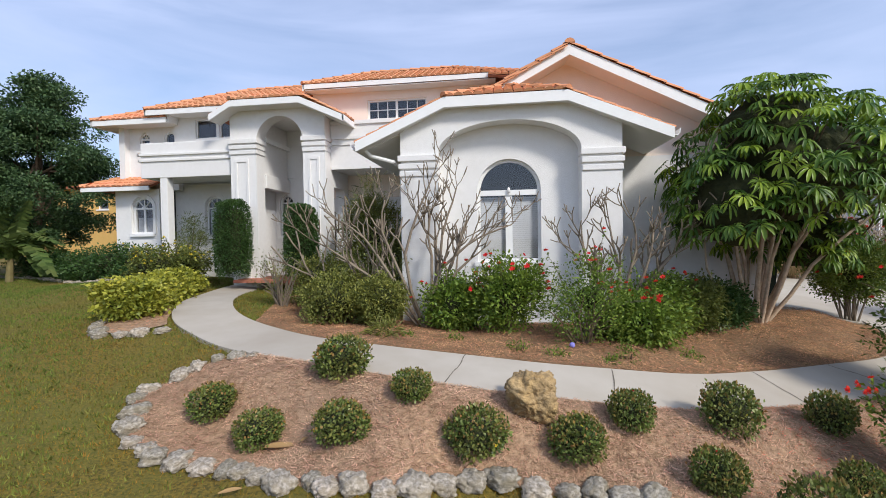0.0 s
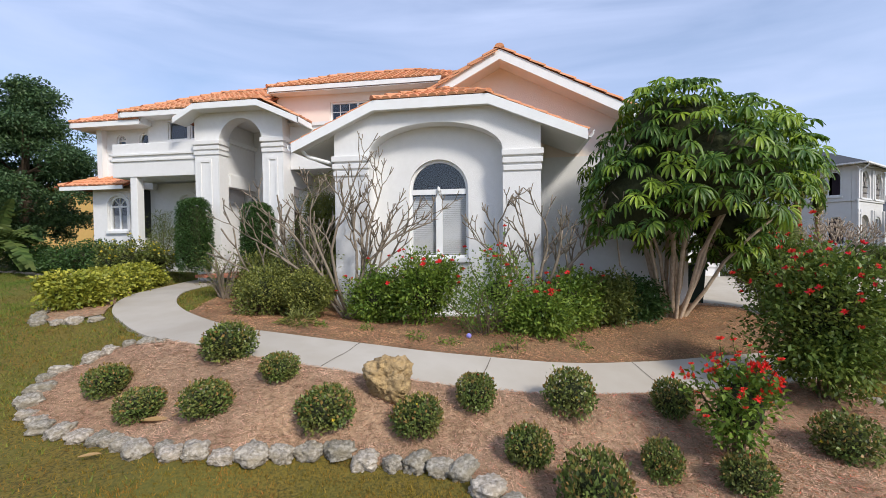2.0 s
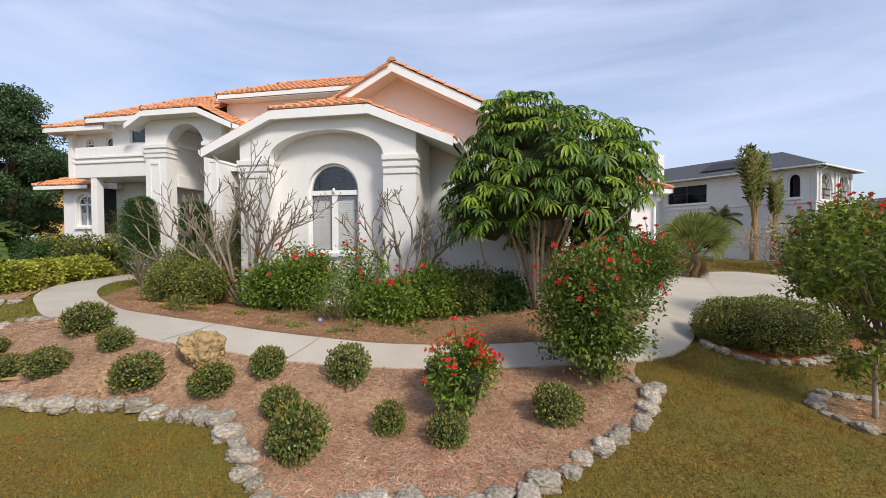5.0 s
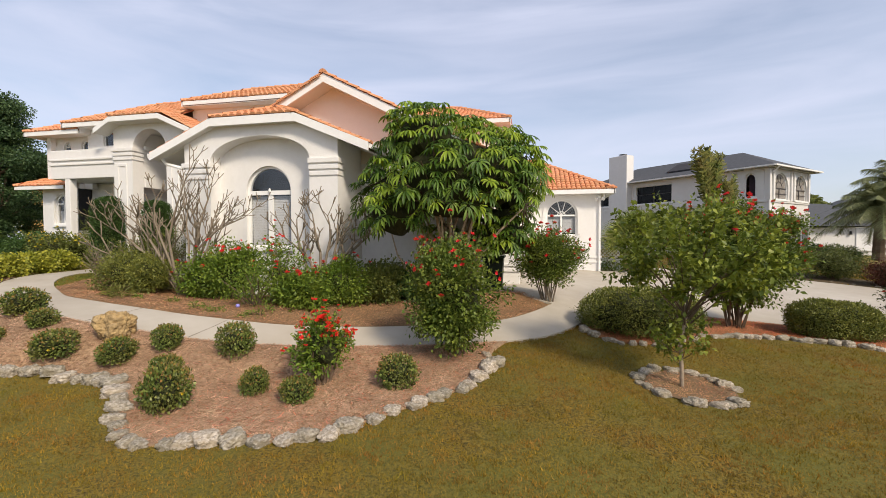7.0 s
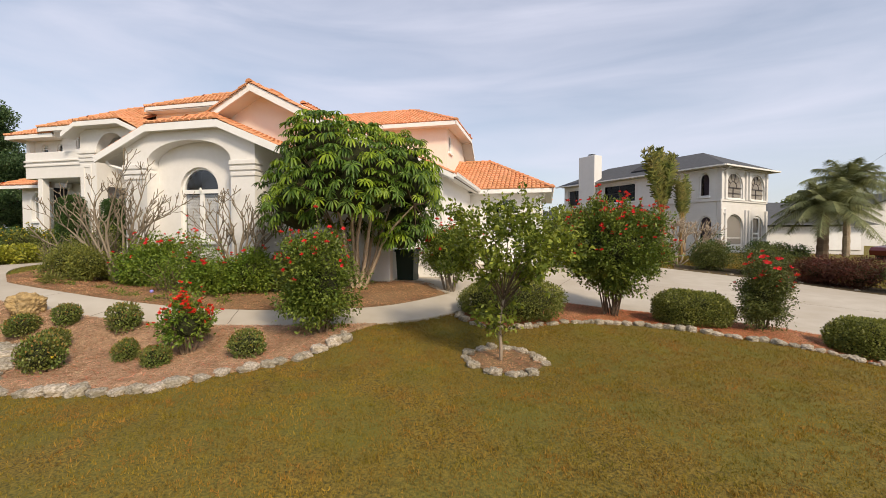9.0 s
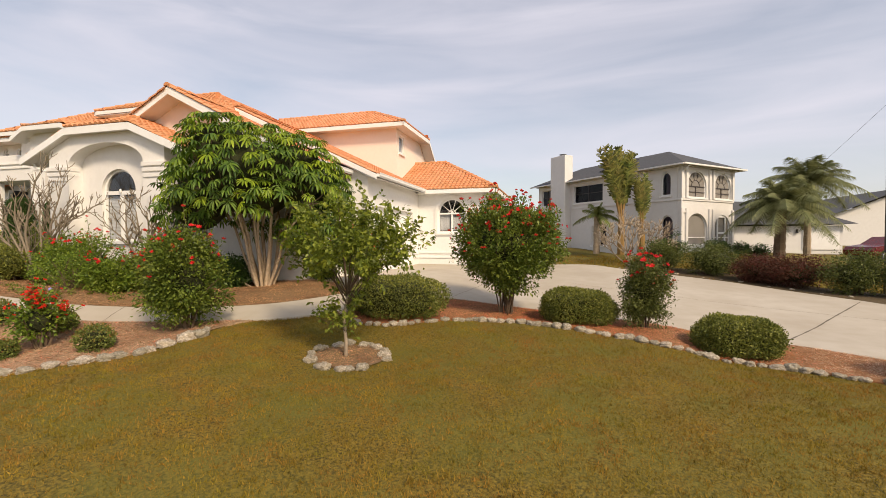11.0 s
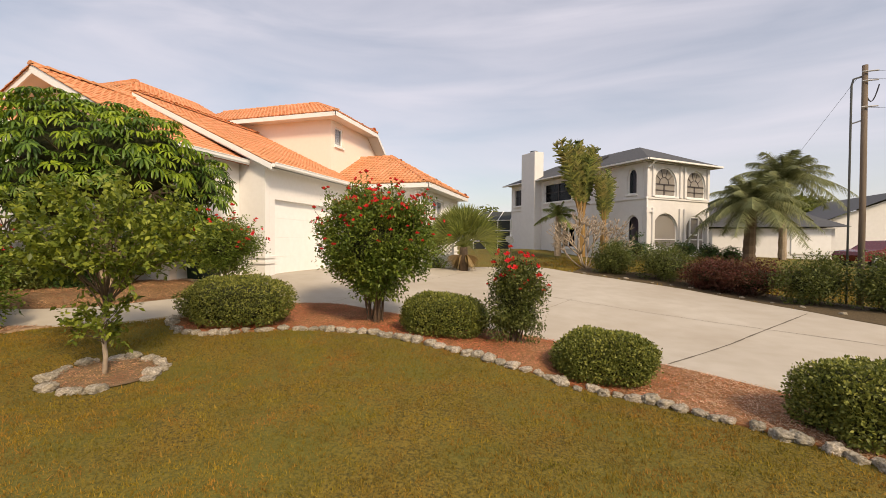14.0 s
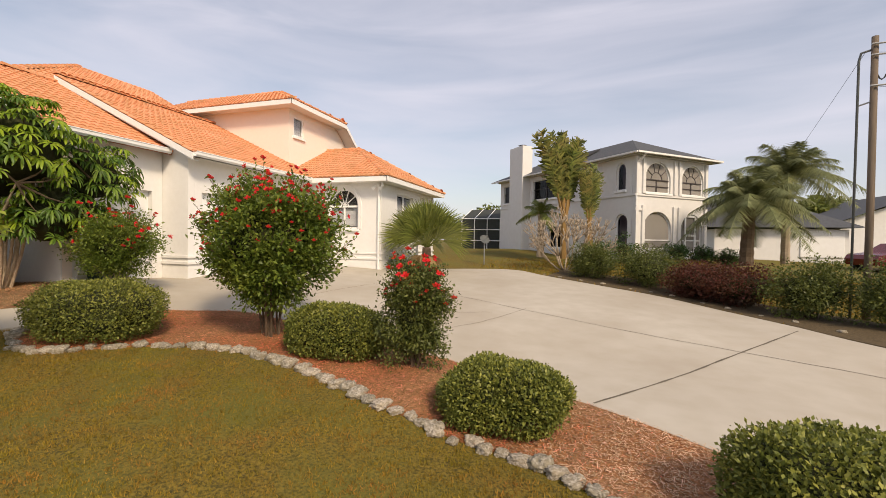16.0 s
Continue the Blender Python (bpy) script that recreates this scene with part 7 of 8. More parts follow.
lat = tagged(new("lattice_panel"), "white diagonal lattice panel beside the rear wing", "lattice")
lz, lx, ly, lw, lh = 1.28, 9.62, 18.6, 0.95, 0.98
for i in range(-6, 10):
    for s in (1, -1):
        a = i * 0.13 * 1.2
        u0, u1 = max(0, a), min(lw, a + lh)
        if u1 <= u0:
            continue
        p, q = (u0, u0 - a), (u1, u1 - a)
        if s < 0:
            p, q = (lw - p[0], p[1]), (lw - q[0], q[1])
        d = Vector((q[0] - p[0], q[1] - p[1])).normalized() * 0.02
        Shape().slab([(lx + p[0] - d.y, lz + p[1] + d.x), (lx + p[0] + d.y, lz + p[1] - d.x), (lx + q[0] + d.y, lz + q[1] - d.x), (lx + q[0] - d.y, lz + q[1] + d.x)], [], 0.012,
                     facing_front(ly + (0.014 if s < 0 else 0))).put("slat", TRIM, lat)
Shape().slab(rect(lx - 0.03, lx + lw + 0.03, lz - 0.05, lz + lh + 0.04), [rect(lx + 0.03, lx + lw - 0.03, lz + 0.02, lz + lh - 0.03)], 0.04, facing_front(ly - 0.01)).put("lattice_frame", TRIM, lat)
Shape().box(lx - 0.03, ly - 0.01, gz(lx, ly) - 0.05, lx + lw + 0.03, ly + 0.03, lz - 0.053, b=0.005).put("base_panel", TRIM, lat)
place(loose_shrub("shrub", (0.9, 0.5, 0.62), 34, 16, 0.06, L_MID, "low green plant before the white lattice", seed=44, low=0.0, clump_r=0.1, stems=10, core=0), 10.1, 18.25)

dish = tagged(new("satellite_dish"), "small grey satellite dish on a post in the lawn", "satellite dish")
dx, dy = 12.44, 21.9
dz = gz(dx, dy)
Shape().tube([(dx, dy, dz - 0.1), (dx, dy, dz + 0.95)], 0.025, 8).put("post", METAL, dish)
dsh = Shape()
n = 14
cc, ax = Vector((dx, dy, dz + 1.1)), Vector((0.45, -0.55, 0.5)).normalized()
s1 = ax.orthogonal().normalized()
s2 = ax.cross(s1)
for r, o in ((0.23, 0.05), (0.15, 0.017), (0.06, 0.0)):
    dsh.v += [cc + ax * o + (s1 * math.cos(6.283 * i / n) + s2 * math.sin(6.283 * i / n)) * r for i in range(n)]
dsh.f += [(i + k * n, (i + 1) % n + k * n, (i + 1) % n + (k + 1) * n, i + (k + 1) * n) for k in range(2) for i in range(n)] + [tuple(range(2 * n, 3 * n))]
dsh.put("reflector", MASTGREY, dish)
Shape().tube([cc - ax * 0.02 - s1 * 0.28, cc + ax * 0.34], 0.012, 6).put("feed_arm", METAL, dish)

# ---- plants across the driveway ----
for x, y, w, h, m, sd_ in ((16.9, 20.0, 1.5, 1.25, L_HEDGE, 1), (18.6, 18.9, 2.2, 1.35, L_HEDGE, 2), (20.6, 16.9, 2.2, 1.15, L_WINE, 3), (19.7, 17.6, 1.6, 1.1, L_WINE, 4), (21.7, 15.7, 1.9, 1.35, L_HEDGE, 5), (22.85, 14.7, 1.5, 1.5, L_HEDGE, 6), (24.8, 12.9, 1.9, 1.4, L_WINE, 7), (26.8, 11.6, 2.0, 1.4, L_HEDGE, 8)):
    place(loose_shrub("hedge_shrub", (w, w * 0.8, h), 110, 34, 0.075, m, "wine-red leafy hedge shrub across the driveway" if m is L_WINE else "olive-green hedge shrub across the driveway", seed=200 + sd_,
                      low=0.0, clump_r=0.15, fill=0.2, dense=2.4, group="hedge across the driveway"), x, y)
bare_tree("bare_shrub", 15.9, 21.2, [((-0.5, 0, 1), 0.75, 0.04, 5), ((0.4, 0.1, 1), 0.75, 0.04, 5), ((0.95, 0, 0.8), 0.75, 0.036, 5), ((-1.0, 0.1, 0.7), 0.75, 0.036, 5), ((0.1, 0.4, 1), 0.8, 0.04, 3), ((-0.3, -0.4, 0.9), 0.8, 0.04, 3)], 4, "bare grey-branched shrub across the driveway", seed=21, spread=30, tip=0.010, mat=BARK)
VG = leaf_mat("traveller_palm_leaf", (0.105, 0.145, 0.030), (0.175, 0.135, 0.042), 0.2, 0.6, 0.5)

PETIOLE = material("orange_brown_petiole", (0.29, 0.175, 0.06), 0.7, (0.22, 0.13, 0.05), 5.0, 4, 0.5)


def paddle_palm(x, y, z, h, n, seed, spread_):
    g = np.random.default_rng(seed)
    t = tagged(new("traveller_palm"), "upright yellowish traveller palm with ragged leaves before the villa", "palm tree", "traveller palms")
    t.location = (x, y, z)
    Shape().tube([(0, 0, -0.1), (0, 0, h * 0.2), (0, 0, h * 0.32)], [0.2, 0.18, 0.12], 9).put("trunk", PETIOLE, t)
    for i in range(n):
        a = (i / (n - 1) - 0.5) * 2 * spread_ + g.uniform(-.08, .08)
        d = Vector((math.sin(a) * 0.75, math.sin(a) * 0.66 + g.uniform(-.15, .15), math.cos(a))).normalized()
        b = Vector((0, 0, h * 0.24))
        l1, l2 = h * g.uniform(0.16, 0.28), h * g.uniform(0.38, 0.50)
        side = d.cross(Vector((0.66 + g.normal() * 0.4, -0.75 + g.normal() * 0.4, 0.1))).normalized()
        Shape().tube([b, b + d * l1], [0.05, 0.03], 6).put("petiole", PETIOLE, t)
        m = 40
        arc = Vector((math.sin(a) + g.normal() * 0.25, math.sin(a) + g.normal() * 0.25, -0.2)) * h * 0.06
        spine = [b + d * (l1 + l2 * j / m) + arc * (j / m) ** 2.2 for j in range(m + 1)]
        sh = Shape().tube(spine[::4], [0.025 - 0.002 * j for j in range(11)], 5)
        for j in range(m):
            for s in (-1, 1):
                p = spine[j]
                if g.random() < 0.05:
                    continue
                e = p + (side * s * 0.8 + d * 0.7 + Vector((0, 0, -0.4 * g.random())) + Vector(g.normal(size=3) * 0.2)).normalized() * h * g.uniform(0.055, 0.098) * (0.45 + 0.55 * math.sin(3.0 * (j + 1.5) / m))
                q = (spine[j + 1] - p) * 0.62
                sh.add([p - q, p + q, e + q * g.uniform(0.5, 0.9), e - q * g.uniform(0.4, 0.9)], [(0, 1, 2, 3)])
        sh.put("leaf", VG, t)


paddle_palm(15.75, 23.6, 1.25, 5.95, 24, 3, 0.26)
paddle_palm(16.8, 23.9, 1.25, 4.3, 17, 4, 0.20)
feather_palm("feather_palm", 14.6, 24.6, 1.25, 2.0, 1.3, 12, "small arching palm before the villa", 84)
GREYP = leaf_mat("grey_green_palm_leaf", (0.23, 0.25, 0.115), (0.16, 0.19, 0.075), 0.28, 0.4, 0.5)
feather_palm("feather_palm", 22.5, 22.6, 1.2, 2.3, 2.3, 46, "stout palm with drooping grey-green fronds before the garage", 85, mat=GREYP, trunk_r=0.21, lean=0.1, bark=STEM)
feather_palm("feather_palm", 24.25, 24.0, 1.25, 3.45, 2.3, 34, "palm tree with a smooth grey trunk and feathery crown", 86, mat=GREYP, trunk_r=0.14)
for i, (x, y, h) in enumerate(((20.2, 23.2, .7), (21.2, 23.5, .6), (22.2, 23.9, .7), (18.2, 22.9, 1.1), (17.3, 22.4, 1.2))):
    place(loose_shrub("shrub", (0.9, 0.8, h), 30, 30, 0.09, L_DARK, "small dark shrub at the foot of the villa", seed=230 + i, low=0.0, clump_r=0.12, group="shrubs at the villa"), x, y)

# distant trees round the place
for i, (x, y, h, w) in enumerate(((-60, 70, 9, 12), (-45, 80, 8, 12), (-30, 60, 8, 9), (12, 75, 6, 12), (0, 80, 7, 12), (30, 80, 7, 12), (46, 72, 7, 11), (62, 64, 8, 12), (78, 50, 8, 12), (-75, 50, 9, 12), (20, 90, 7, 14), (55, 90, 9, 14), (40, 60, 6, 7), (-40, 35, 7, 8), (-52, 45, 8, 10))):
    broad_tree("far_tree", x, y, 0.8, h, w, L_OLIVE, "far green tree on the horizon", 300 + i, 60, 36, 0.8, 0.3)["group"] = "far trees"


# ---- stones, rock, joints ----
def stone_mesh(seed):
    bm = bmesh.new()
    bmesh.ops.create_icosphere(bm, subdivisions=4, radius=0.5)
    off = Vector((seed * 7.3, seed * 1.7, 0))
    for p in bm.verts:
        d = p.co.normalized()
        near = noise.voronoi(d * 1.7 + off)[0]
        k = 1 + 0.30 * noise.noise(d * 1.3 + off) + 0.30 * min(0.3, near[1] - near[0]) + 0.17 * noise.noise(d * 5.0 + off) + 0.12 * noise.noise(d * 13.0 + off) - 0.24 * max(0, noise.noise(d * 9.0 - off))
        p.co = d / (abs(d.x) ** 4 + abs(d.y) ** 4 + abs(d.z) ** 4) ** 0.25 * 0.44 * k
        if p.co.z < -0.22:
            p.co.z = -0.22 + (p.co.z + 0.22) * 0.2
    me = bpy.data.meshes.new("stone")
    bm.to_mesh(me)
    bm.free()
    me.materials.append(STONE)
    me.shade_smooth()
    return me


stone_kinds = [stone_mesh(i) for i in range(9)]
gs = random.Random(4)


def stone_row(pts, size, gap, group, label):
    pts = resampled(curve_through(pts), 400)
    s = np.r_[0, np.cumsum(np.linalg.norm(np.diff(pts, axis=0), axis=1))]
    d = 0.0
    while d < s[-1]:
        x, y = np.interp(d, s, pts[:, 0]), np.interp(d, s, pts[:, 1])
        w = size * gs.uniform(0.72, 1.22)
        ob = tagged(new("border_stone", stone_kinds[gs.randrange(9)]), label, "stone", group)
        x, y = x + gs.gauss(0, 0.03), y + gs.gauss(0, 0.03)
        k = gs.uniform(0.5, 0.78)
        ob.matrix_basis = pose(x, y, gz(x, y) + 0.12 * w * k, gs.uniform(-9, 9), gs.uniform(-9, 9), gs.uniform(0, 360)) @ Matrix.Diagonal((w * gs.uniform(.9, 1.2), w * gs.uniform(.75, 1.0), w * k, 1))
        d += w * gap


stone_row(STONE_EDGE, 0.25, 1.0, "stones round the front bed", "rough grey limestone edging the mulch bed")
stone_row(DRIVE_STONES, 0.20, 0.98, "stones along the driveway bed", "rough pale limestone edging the driveway bed")
ring = [(9.08 + 0.66 * math.cos(a), 5.85 + 0.66 * math.sin(a)) for a in (2 * math.pi * i / 14 for i in range(14))]
stone_row(ring, 0.2, 1.0, "stones in the tree ring", "pale limestone in a ring round the young tree")
stone_row([(-6.9, 6.6), (-6.75, 6.3), (-6.2, 6.0), (-5.6, 6.1), (-5.3, 6.3)], 0.21, 1.05, "stones at the yellow shrubs", "pale limestone edging the yellow shrubs")
stone_row([(-18.5, 12.9), (-15, 12.3), (-11.5, 11.0), (-9.5, 10.0)], 0.2, 1.3, "stones before the low hedge", "small pale limestone before the low hedge")
stone_row([(15.2, 20.0), (17.0, 18.8), (19.0, 17.4), (20.4, 15.9), (21.6, 14.0), (23.2, 12.4)], 0.16, 5.5, "stones across the driveway", "small pale stone across the driveway")
rr = np.stack([np.array((9.08 + r * math.cos(a), 5.85 + r * math.sin(a))) for a in np.linspace(0, 2 * math.pi, 25) for r in np.linspace(0, 0.62, 6)]).reshape(25, 6, 2)
RING_SOIL = material("bare_brown_soil", (0.26, 0.175, 0.10), 0.95, (0.15, 0.095, 0.05), 12.0, 8, 0.8, 0.8, 40.0)
tagged(sheet("mulch_bed", rr, 0.02, RING_SOIL), "small mulch disc round the young tree", "planting bed", kind="structure")
yb = ruled([(-9.4, 10.6), (-8.6, 9.0), (-7.7, 7.6), (-6.9, 6.6), (-6.3, 6.05), (-5.7, 6.1)], [(-8.2, 10.8), (-7.35, 9.0), (-6.55, 7.7), (-6.1, 7.2), (-5.85, 6.8), (-5.6, 6.5)], 40, 8)
tagged(sheet("mulch_bed", yb, 0.03, MULCH), "mulch bed under the yellow shrubs", "planting bed", kind="structure")
hb = ruled([(15.3, 19.68), (17.2, 18.28), (18.8, 17.18), (20.0, 15.78), (20.8, 14.48), (21.6, 13.18), (23.5, 11.68), (26.5, 9.58)], [(15.8, 21.4), (17.8, 20.4), (20.0, 18.8), (21.7, 17.0), (22.8, 15.6), (23.6, 14.6), (25.2, 13.2), (28.0, 11.2)], 50, 8)
HEDGE_SOIL = material("dark_leaf_litter", (0.12, 0.085, 0.045), 0.95, (0.06, 0.045, 0.025), 20.0, 6, 0.8, 0.8, 40.0)
tagged(sheet("mulch_bed", hb, 0.03, HEDGE_SOIL), "dark mulch strip under the hedge across the driveway", "planting bed", kind="structure")

bm = bmesh.new()
bmesh.ops.create_icosphere(bm, subdivisions=5, radius=0.5)
for p in bm.verts:
    d = p.co.normalized()
    near = noise.voronoi(d * 2.6 + Vector((3, 1, 0)))[0]
    k = 0.96 + 0.30 * noise.noise(d * 1.6) + 0.16 * min(0.45, near[1] - near[0]) + 0.14 * noise.noise(d * 8.0) + 0.06 * noise.noise(d * 17.0) - 0.26 * max(0, noise.noise(d * 6.5 + Vector((5, 0, 0))))
    q = d / (abs(d.x) ** 3 + abs(d.y) ** 3 + abs(d.z) ** 3) ** (1 / 3)
    p.co = Vector((q.x * 0.26, q.y * 0.23, q.z * 0.235)) * k
me = bpy.data.meshes.new("coral_rock")
bm.to_mesh(me)
bm.free()
me.materials.append(OCHRE)
me.shade_smooth()
rock = tagged(new("coral_rock", me), "pitted ochre coral rock standing in the mulch", "rock")
rock.location = (0.32, 4.55, gz(0.32, 4.55) + 0.17)

JOINT = material("dark_joint", (0.15, 0.13, 0.10), 0.95, (0.06, 0.05, 0.04), 9.0, 4, 0.5)


def joint(a, b, w, wander=0.0, n=30):
    """A narrow dark joint or crack lying on a slab."""
    a, b = np.array(a, float), np.array(b, float)
    d = unit(b - a)
    s = np.array((-d[1], d[0]))
    t = np.linspace(0, 1, n)
    off = np.cumsum(gs_np.normal(size=n)) * wander
    off -= np.linspace(off[0], off[-1], n)
    c = a + (b - a) * t[:, None] + s * off[:, None]
    ww = w * gs_np.uniform(0.6, 1.3, n)[:, None] / 2
    rows = np.stack([c - s * ww, c + s * ww], 1)
    v = [(x, y, slab_top(x, y) + 0.004) for x, y in rows.reshape(-1, 2)]
    f = [(2 * i, 2 * i + 1, 2 * i + 3, 2 * i + 2) for i in range(n - 1)]
    return tagged(piece("slab_joint", v, f, JOINT), "narrow dark joint in the concrete", "joint", kind="structure")


gs_np = np.random.default_rng(9)
joint((16.75, 8.95), (20.75, 13.9), 0.032, 0.003)
joint((13.0, 14.75), (21.5, 11.0), 0.014, 0.012)
joint((9.6, 10.9), (11.8, 19.2), 0.012, 0.008)
joint((12.4, 12.2), (14.6, 13.2), 0.010, 0.02)
joint((13.3, 10.2), (15.3, 13.9), 0.012, 0.012)
for a, b in (((-0.66, 4.83), (-0.5, 5.8)), ((1.26, 4.98), (1.4, 5.74)), ((3.68, 5.72), (3.42, 6.38)), ((5.3, 6.5), (4.75, 6.95))):
    joint(a, b, 0.013, 0.003)

# brick step at the entrance
step = tagged(new("entrance_step"), "red brick paver step at the entrance", "step")
bmesh_brick = Shape().box(-0.1, -0.05, -0.04, 0.1, 0.05, 0.04, b=0.006)
brick_me = mesh_of("brick", bmesh_brick.v, bmesh_brick.f, BRICK)
for i in range(12):
    for j in range(12):
        b = new("brick", brick_me)
        b.parent = step
        b.location = (-7.2 + i * 0.21 + (0.105 if j % 2 else 0), 10.9 + j * 0.108, 1.30 + 0.06)

tagged(Shape().box(-7.6, 12.3, 0.8, -4.9, 13.3, 1.32).put("porch_floor", BRICK), "red paver porch floor", "floor", kind="structure")
ball = bmesh.new()
bmesh.ops.create_icosphere(ball, subdivisions=2, radius=0.042)
me = bpy.data.meshes.new("garden_ball")
ball.to_mesh(me)
ball.free()
me.materials.append(material("lilac_plastic", (0.30, 0.28, 0.70), 0.4, (0.24, 0.22, 0.6), 5, 2, 0.3))
tagged(new("garden_ball", me), "small lilac ball lying at the edge of the bed", "ball").location = (1.03, 6.5, gz(1.03, 6.5) + 0.06)


DRY = leaf_mat("dry_tan_leaf", (0.42, 0.28, 0.12), (0.30, 0.18, 0.07), 0.15, 0.2, 0.8)


def dry_leaf(x, y, length, turn):
    """A fallen leaf with upcurled sides."""
    v, f, n = [], [], 9
    for i in range(n):
        b = i / (n - 1)
        w = 0.17 * length * math.sin(math.pi * min(1, 0.06 + 0.94 * b)) ** 0.8
        for k, lift in ((-1, 0.35), (-0.45, 0.05), (0, 0.0), (0.45, 0.05), (1, 0.42)):
            v.append((length * (b - 0.5), k * w, 0.012 + lift * w + 0.05 * length * (b - 0.4) ** 2))
    f = [(5 * i + k, 5 * i + 5 + k, 5 * i + 6 + k, 5 * i + 1 + k) for i in range(n - 1) for k in range(4)]
    ob = tagged(piece("dry_leaf", v, f, DRY, smooth=True), "curled tan dry leaf lying in the mulch", "leaf", "fallen leaves")
    ob.matrix_basis = pose(x, y, gz(x, y) + 0.045, 0, 0, turn)


for x, y, ln, turn in ((-2.2, 3.96, 0.34, 12), (-1.98, 4.03, 0.13, 80), (-2.3, 3.3, 0.19, 30)):
    dry_leaf(x, y, ln, turn)
place(loose_shrub("grass_tuft", (0.40, 0.32, 0.20), 18, 9, 0.19, L_SPIKY, "arching tuft of yellow-green blades beside the path", "grass tuft", seed=310, low=0.0, clump_r=0.05, stems=0, core=0, leaf_w=0.08), -1.8, 6.42)


# ---- grass blades and bark chips ----
BEDS = [outline(STONE_EDGE, edge_out[i0:i1 + 1:4]), outline(edge_in[j0:j1 + 1:4], HOUSE_SIDE), outline(DRIVE_STONES, DRIVE_NEAR), outline([tuple(q) for q in yb[:, 0]], [tuple(q) for q in yb[:, -1]]),
        outline([tuple(q) for q in hb[:, 0]], [tuple(q) for q in hb[:, -1]])]
HOUSE_BOX = (-13.5, 12.8, 9.6, 23.5)


def grass(n, x0, x1, y0, y1, h, seed, fade=3.5):
    g = np.random.default_rng(seed)
    x, y = g.uniform(x0, x1, n), g.uniform(y0, y1, n)
    edge = np.minimum(np.minimum(x - x0, x1 - x), np.minimum(y - y0, y1 - y)) + 0.5 * np.sin(1.7 * x + 1.1 * y) + 0.4 * np.sin(2.3 * y - 1.3 * x)
    keep = g.random(n) < np.clip(edge / fade, 0, 1)
    keep &= ~((x > -2.2) & (x < 6.6) & (y > 8.5))
    keep &= ~((x > HOUSE_BOX[0]) & (x < HOUSE_BOX[2]) & (y > HOUSE_BOX[1]))
    keep &= np.hypot(x - 9.08, y - 5.85) > 0.62 + 0.45 * g.random(n) ** 2
    for p in PAVED + BEDS:
        keep &= ~in_poly(p, x, y)
    x, y = x[keep], y[keep]
    # tufts a few centimetres across with thatch between them
    tuft = g.random((257, 257))
    u, w = x / 0.055 + 1000, y / 0.055 + 1000
    i, j = np.floor(u).astype(int), np.floor(w).astype(int)
    p, q = u - i, w - j
    i, j = i % 256, j % 256
    thick = (tuft[i, j] * (1 - p) + tuft[i + 1, j] * p) * (1 - q) + (tuft[i, j + 1] * (1 - p) + tuft[i + 1, j + 1] * p) * q
    u, w = x / 0.31 + 500, y / 0.31 + 500
    i, j = np.floor(u).astype(int), np.floor(w).astype(int)
    p, q = u - i, w - j
    i, j = i % 256, j % 256
    broad = (tuft[j, i] * (1 - p) + tuft[j, i + 1] * p) * (1 - q) + (tuft[j + 1, i] * (1 - p) + tuft[j + 1, i + 1] * p) * q
    thick = thick * (0.65 + 0.7 * broad)
    keep = g.random(len(x)) < np.clip(thick * 2.0, 0.1, 1)
    x, y, thick = x[keep], y[keep], thick[keep]
    z = heights(x, y) - 0.004
    m = len(x)
    a, lean = g.uniform(0, 6.28, m), g.uniform(0.1, 0.9, m)
    hh = h * g.uniform(0.5, 1.25, m) * (0.5 + 1.0 * thick)
    b = g.uniform(0, 6.28, m)
    w = hh * g.uniform(0.10, 0.19, m)
    base = np.stack([x, y, z], 1)
    s = np.stack([np.cos(a), np.sin(a), 0 * a], 1) * w[:, None]
    tip = base + np.stack([np.cos(b) * lean * hh, np.sin(b) * lean * hh, hh * (1 - 0.4 * lean)], 1)
    v = np.stack([base - s, base + s, tip], 1).reshape(-1, 3)
    return v, np.arange(m * 3).reshape(-1, 3)


BLADE = material("grass_blade", (0.325, 0.228, 0.028), 0.7, (0.32, 0.155, 0.034), 2.2, 8, 0.95, island=0.34, translucent=0.25,
                 third=(0.105, 0.130, 0.018), third_scale=1.5, third_amount=0.55, spec=0.2)
parts = [grass(330000, -9, 24, 0, 12.0, 0.036, 1, 2.0), grass(620000, -2, 20, 0.4, 9.2, 0.030, 2, 1.6), grass(60000, 12, 30, 14, 26, 0.09, 4)]
k, vs, fs = 0, [], []
for v, f in parts:
    vs.append(v)
    fs.append(f + k)
    k += len(v)
tagged(new("grass", fast_mesh("grass", np.concatenate(vs), np.concatenate(fs), BLADE)), "short patchy olive and straw-coloured lawn grass", "grass", kind="stuff")
GREENER = material("green_grass_blade", (0.155, 0.195, 0.030), 0.7, (0.27, 0.195, 0.055), 0.75, 7, 0.95, island=0.4, translucent=0.25, spec=0.2,
                   third=(0.085, 0.175, 0.024), third_scale=0.35, third_amount=0.75)
v, f = grass(420000, -20, -1.5, -2, 15, 0.048, 3, 2.5)
tagged(new("grass", fast_mesh("grass", v, f, GREENER)), "short green lawn grass before the entrance", "grass", kind="stuff")

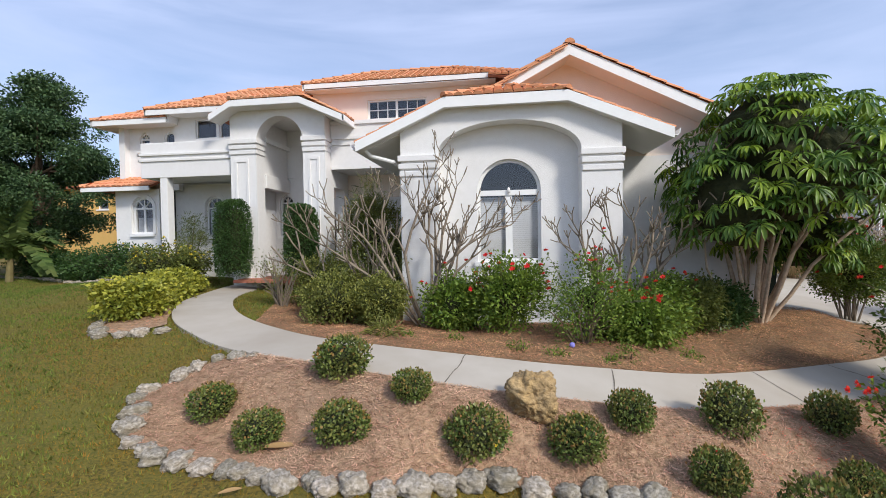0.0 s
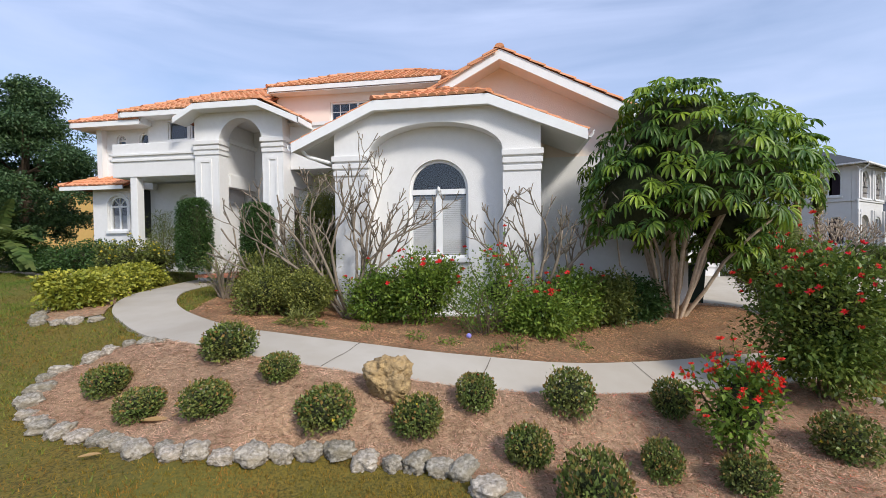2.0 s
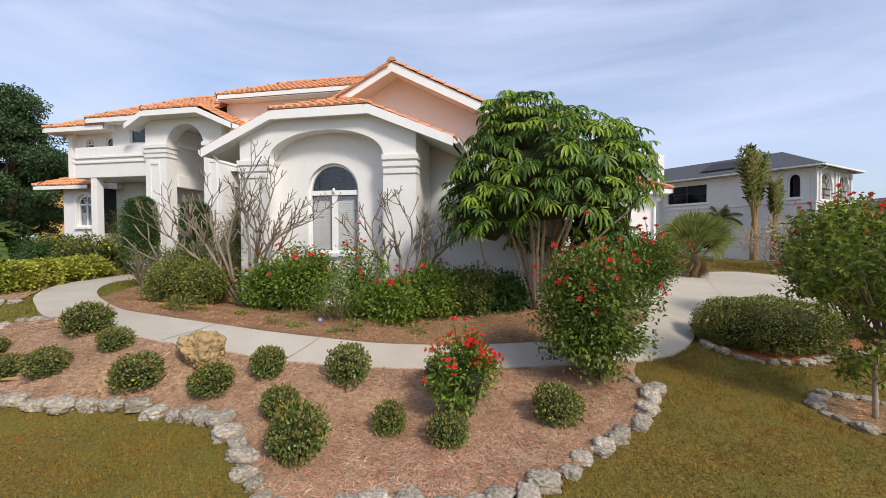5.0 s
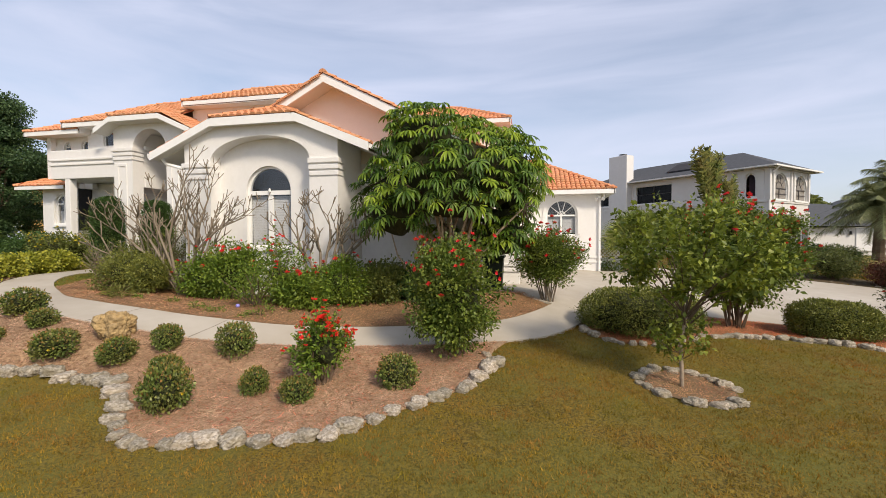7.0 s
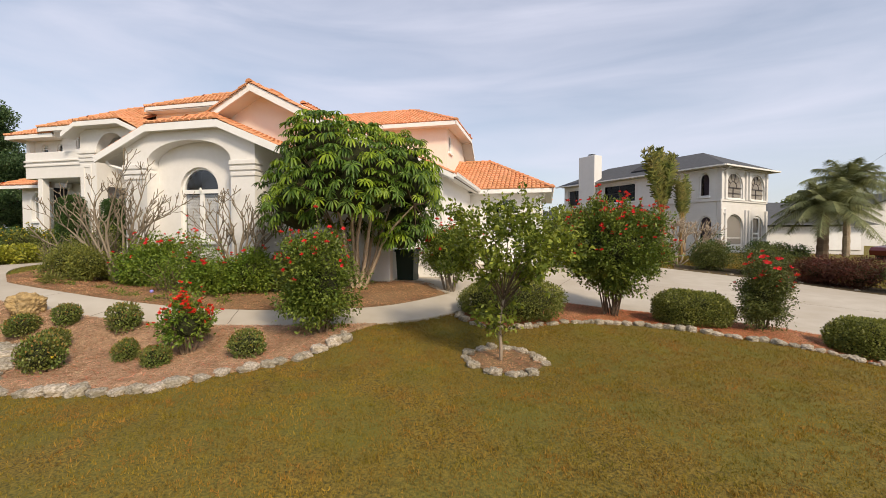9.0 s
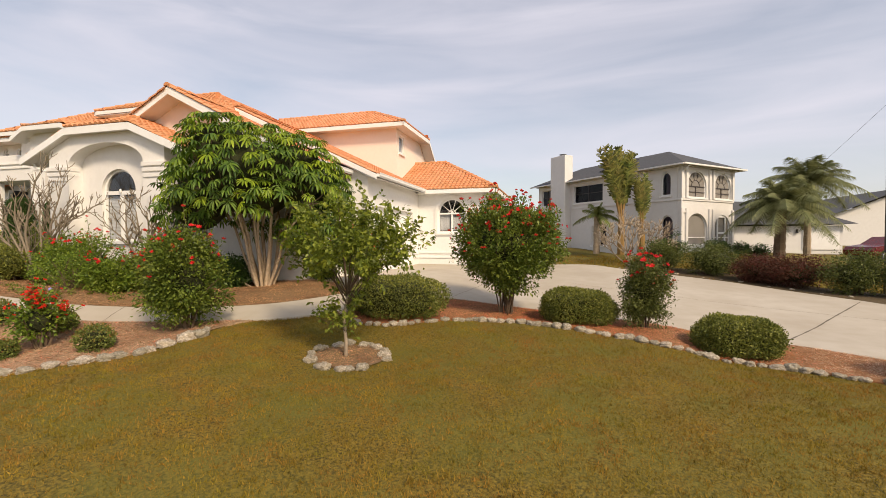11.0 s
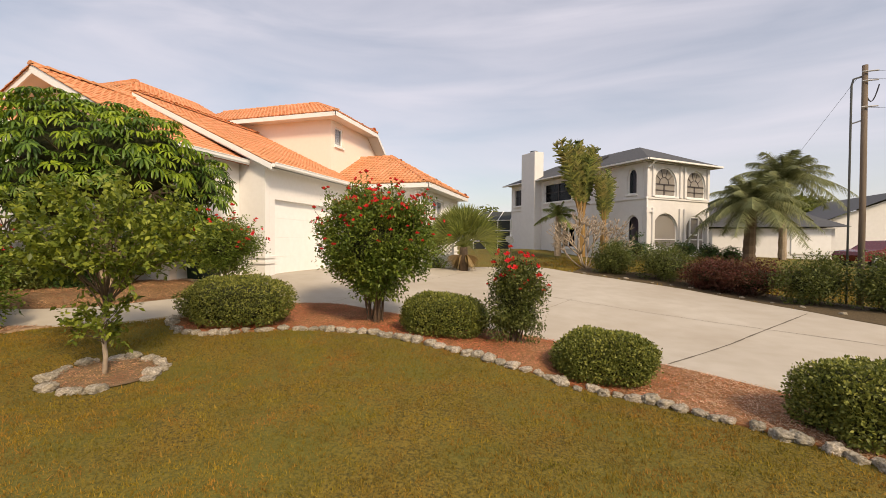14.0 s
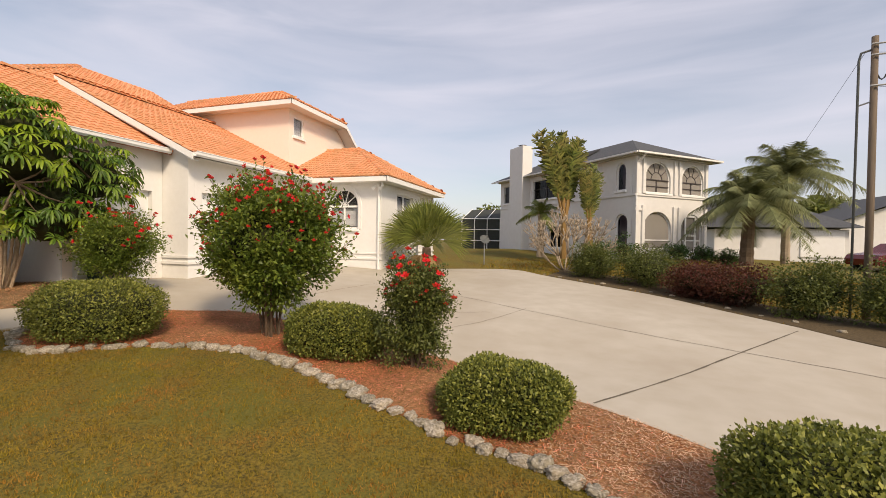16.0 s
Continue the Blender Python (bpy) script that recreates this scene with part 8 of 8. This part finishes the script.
CHIPS = (material("pinkish_straw_chip", (0.60, 0.415, 0.255), 0.9, (0.36, 0.215, 0.125), 3.0, 7, 0.95, island=0.48),
         material("golden_straw_chip", (0.58, 0.36, 0.16), 0.9, (0.24, 0.12, 0.055), 2.2, 6, 0.95, island=0.7),
         material("orange_red_chip", (0.60, 0.25, 0.085), 0.9, (0.30, 0.105, 0.038), 1.6, 6, 0.9, island=0.8, third=(0.50, 0.33, 0.17), third_scale=0.7, third_amount=0.6))
gc = np.random.default_rng(3)
RING_BED = np.array([(9.08 + 0.6 * math.cos(a), 5.85 + 0.6 * math.sin(a)) for a in np.linspace(0, 6.1, 24)])
def chips(x, y, mat, label):
    m = len(x)
    c = np.stack([x, y, heights(x, y) + 0.034 + gc.uniform(0, 0.02, m)], 1)
    a = gc.uniform(0, 6.28, m)
    d = np.stack([np.cos(a), np.sin(a), gc.normal(0, 0.22, m)], 1) * (0.007 + 0.032 * gc.random((m, 1)) ** 2.1)
    s = np.stack([-np.sin(a), np.cos(a), gc.normal(0, 0.3, m)], 1) * gc.uniform(0.0012, 0.0040, (m, 1))
    v = np.stack([c - d - s, c + d - s * 0.6, c + d + s, c - d + s * 0.7], 1).reshape(-1, 3)
    tagged(new("bark_chips", fast_mesh("bark_chips", v, np.arange(m * 4).reshape(-1, 4), mat)), label, "mulch", kind="stuff")


for poly, n, mat, label in zip(BEDS[:4] + [RING_BED], (105000, 90000, 66000, 8000, 2600), (CHIPS[0], CHIPS[1], CHIPS[2], CHIPS[1], CHIPS[1]),
                               ("pinkish straw-coloured shredded bark", "golden brown shredded bark and straw", "orange-red shredded bark", "golden brown shredded bark", "thin golden brown bark litter")):
    lo, hi = poly.min(0), poly.max(0)
    x, y = gc.uniform(lo[0], hi[0], n * 3), gc.uniform(lo[1], hi[1], n * 3)
    keep = in_poly(poly, x, y)
    x, y = x[keep][:n], y[keep][:n]
    if mat is CHIPS[2]:  # the street end of the bed has faded to straw
        old = x + gc.normal(0, 0.7, len(x)) > 16.2
        chips(x[old], y[old], CHIPS[0], "faded straw-coloured shredded bark")
        x, y = x[~old], y[~old]
    if mat is CHIPS[0]:  # fresher, redder bark lies at the flowering shrubs
        fresh = gc.random(len(x)) < 0.16 * np.clip((x + gc.normal(0, 0.5, len(x)) - 1.2) / 1.5, 0, 1)
        chips(x[fresh], y[fresh], CHIPS[2], "reddish shredded bark among the straw")
        x, y = x[~fresh], y[~fresh]
    chips(x, y, mat, label)


# ---- roof tiles that can be picked apart ----
tile_mesh = mesh_of("roof_tile", TILE_V, TILE_F, TILE)
near_tiles.sort(key=lambda q: q[0].y - 0.15 * q[0].z)
made = {}
slopes_near = []
for place, u, s, nrm, roof in near_tiles:
    k = id(roof)
    if roof not in slopes_near:
        slopes_near.append(roof)
    made[k] = made.get(k, 0) + 1
    if made[k] > 290:
        roof["more"] = roof.get("more") or Shape()
        rot = np.array((u, s, nrm)).T
        roof["more"].add([Vector(q) for q in (TILE_V @ rot.T + np.array(place))], TILE_F)
        continue
    ob = new("roof_tile", tile_mesh)
    ob.parent = roof["ob"]
    ob.matrix_basis = Matrix(((u.x, s.x, nrm.x, place.x), (u.y, s.y, nrm.y, place.y), (u.z, s.z, nrm.z, place.z), (0, 0, 0, 1)))
for roof in slopes_near:
    if roof.get("more"):
        roof["more"].put("roof_tiles", TILE, roof["ob"])["kind"] = "stuff"
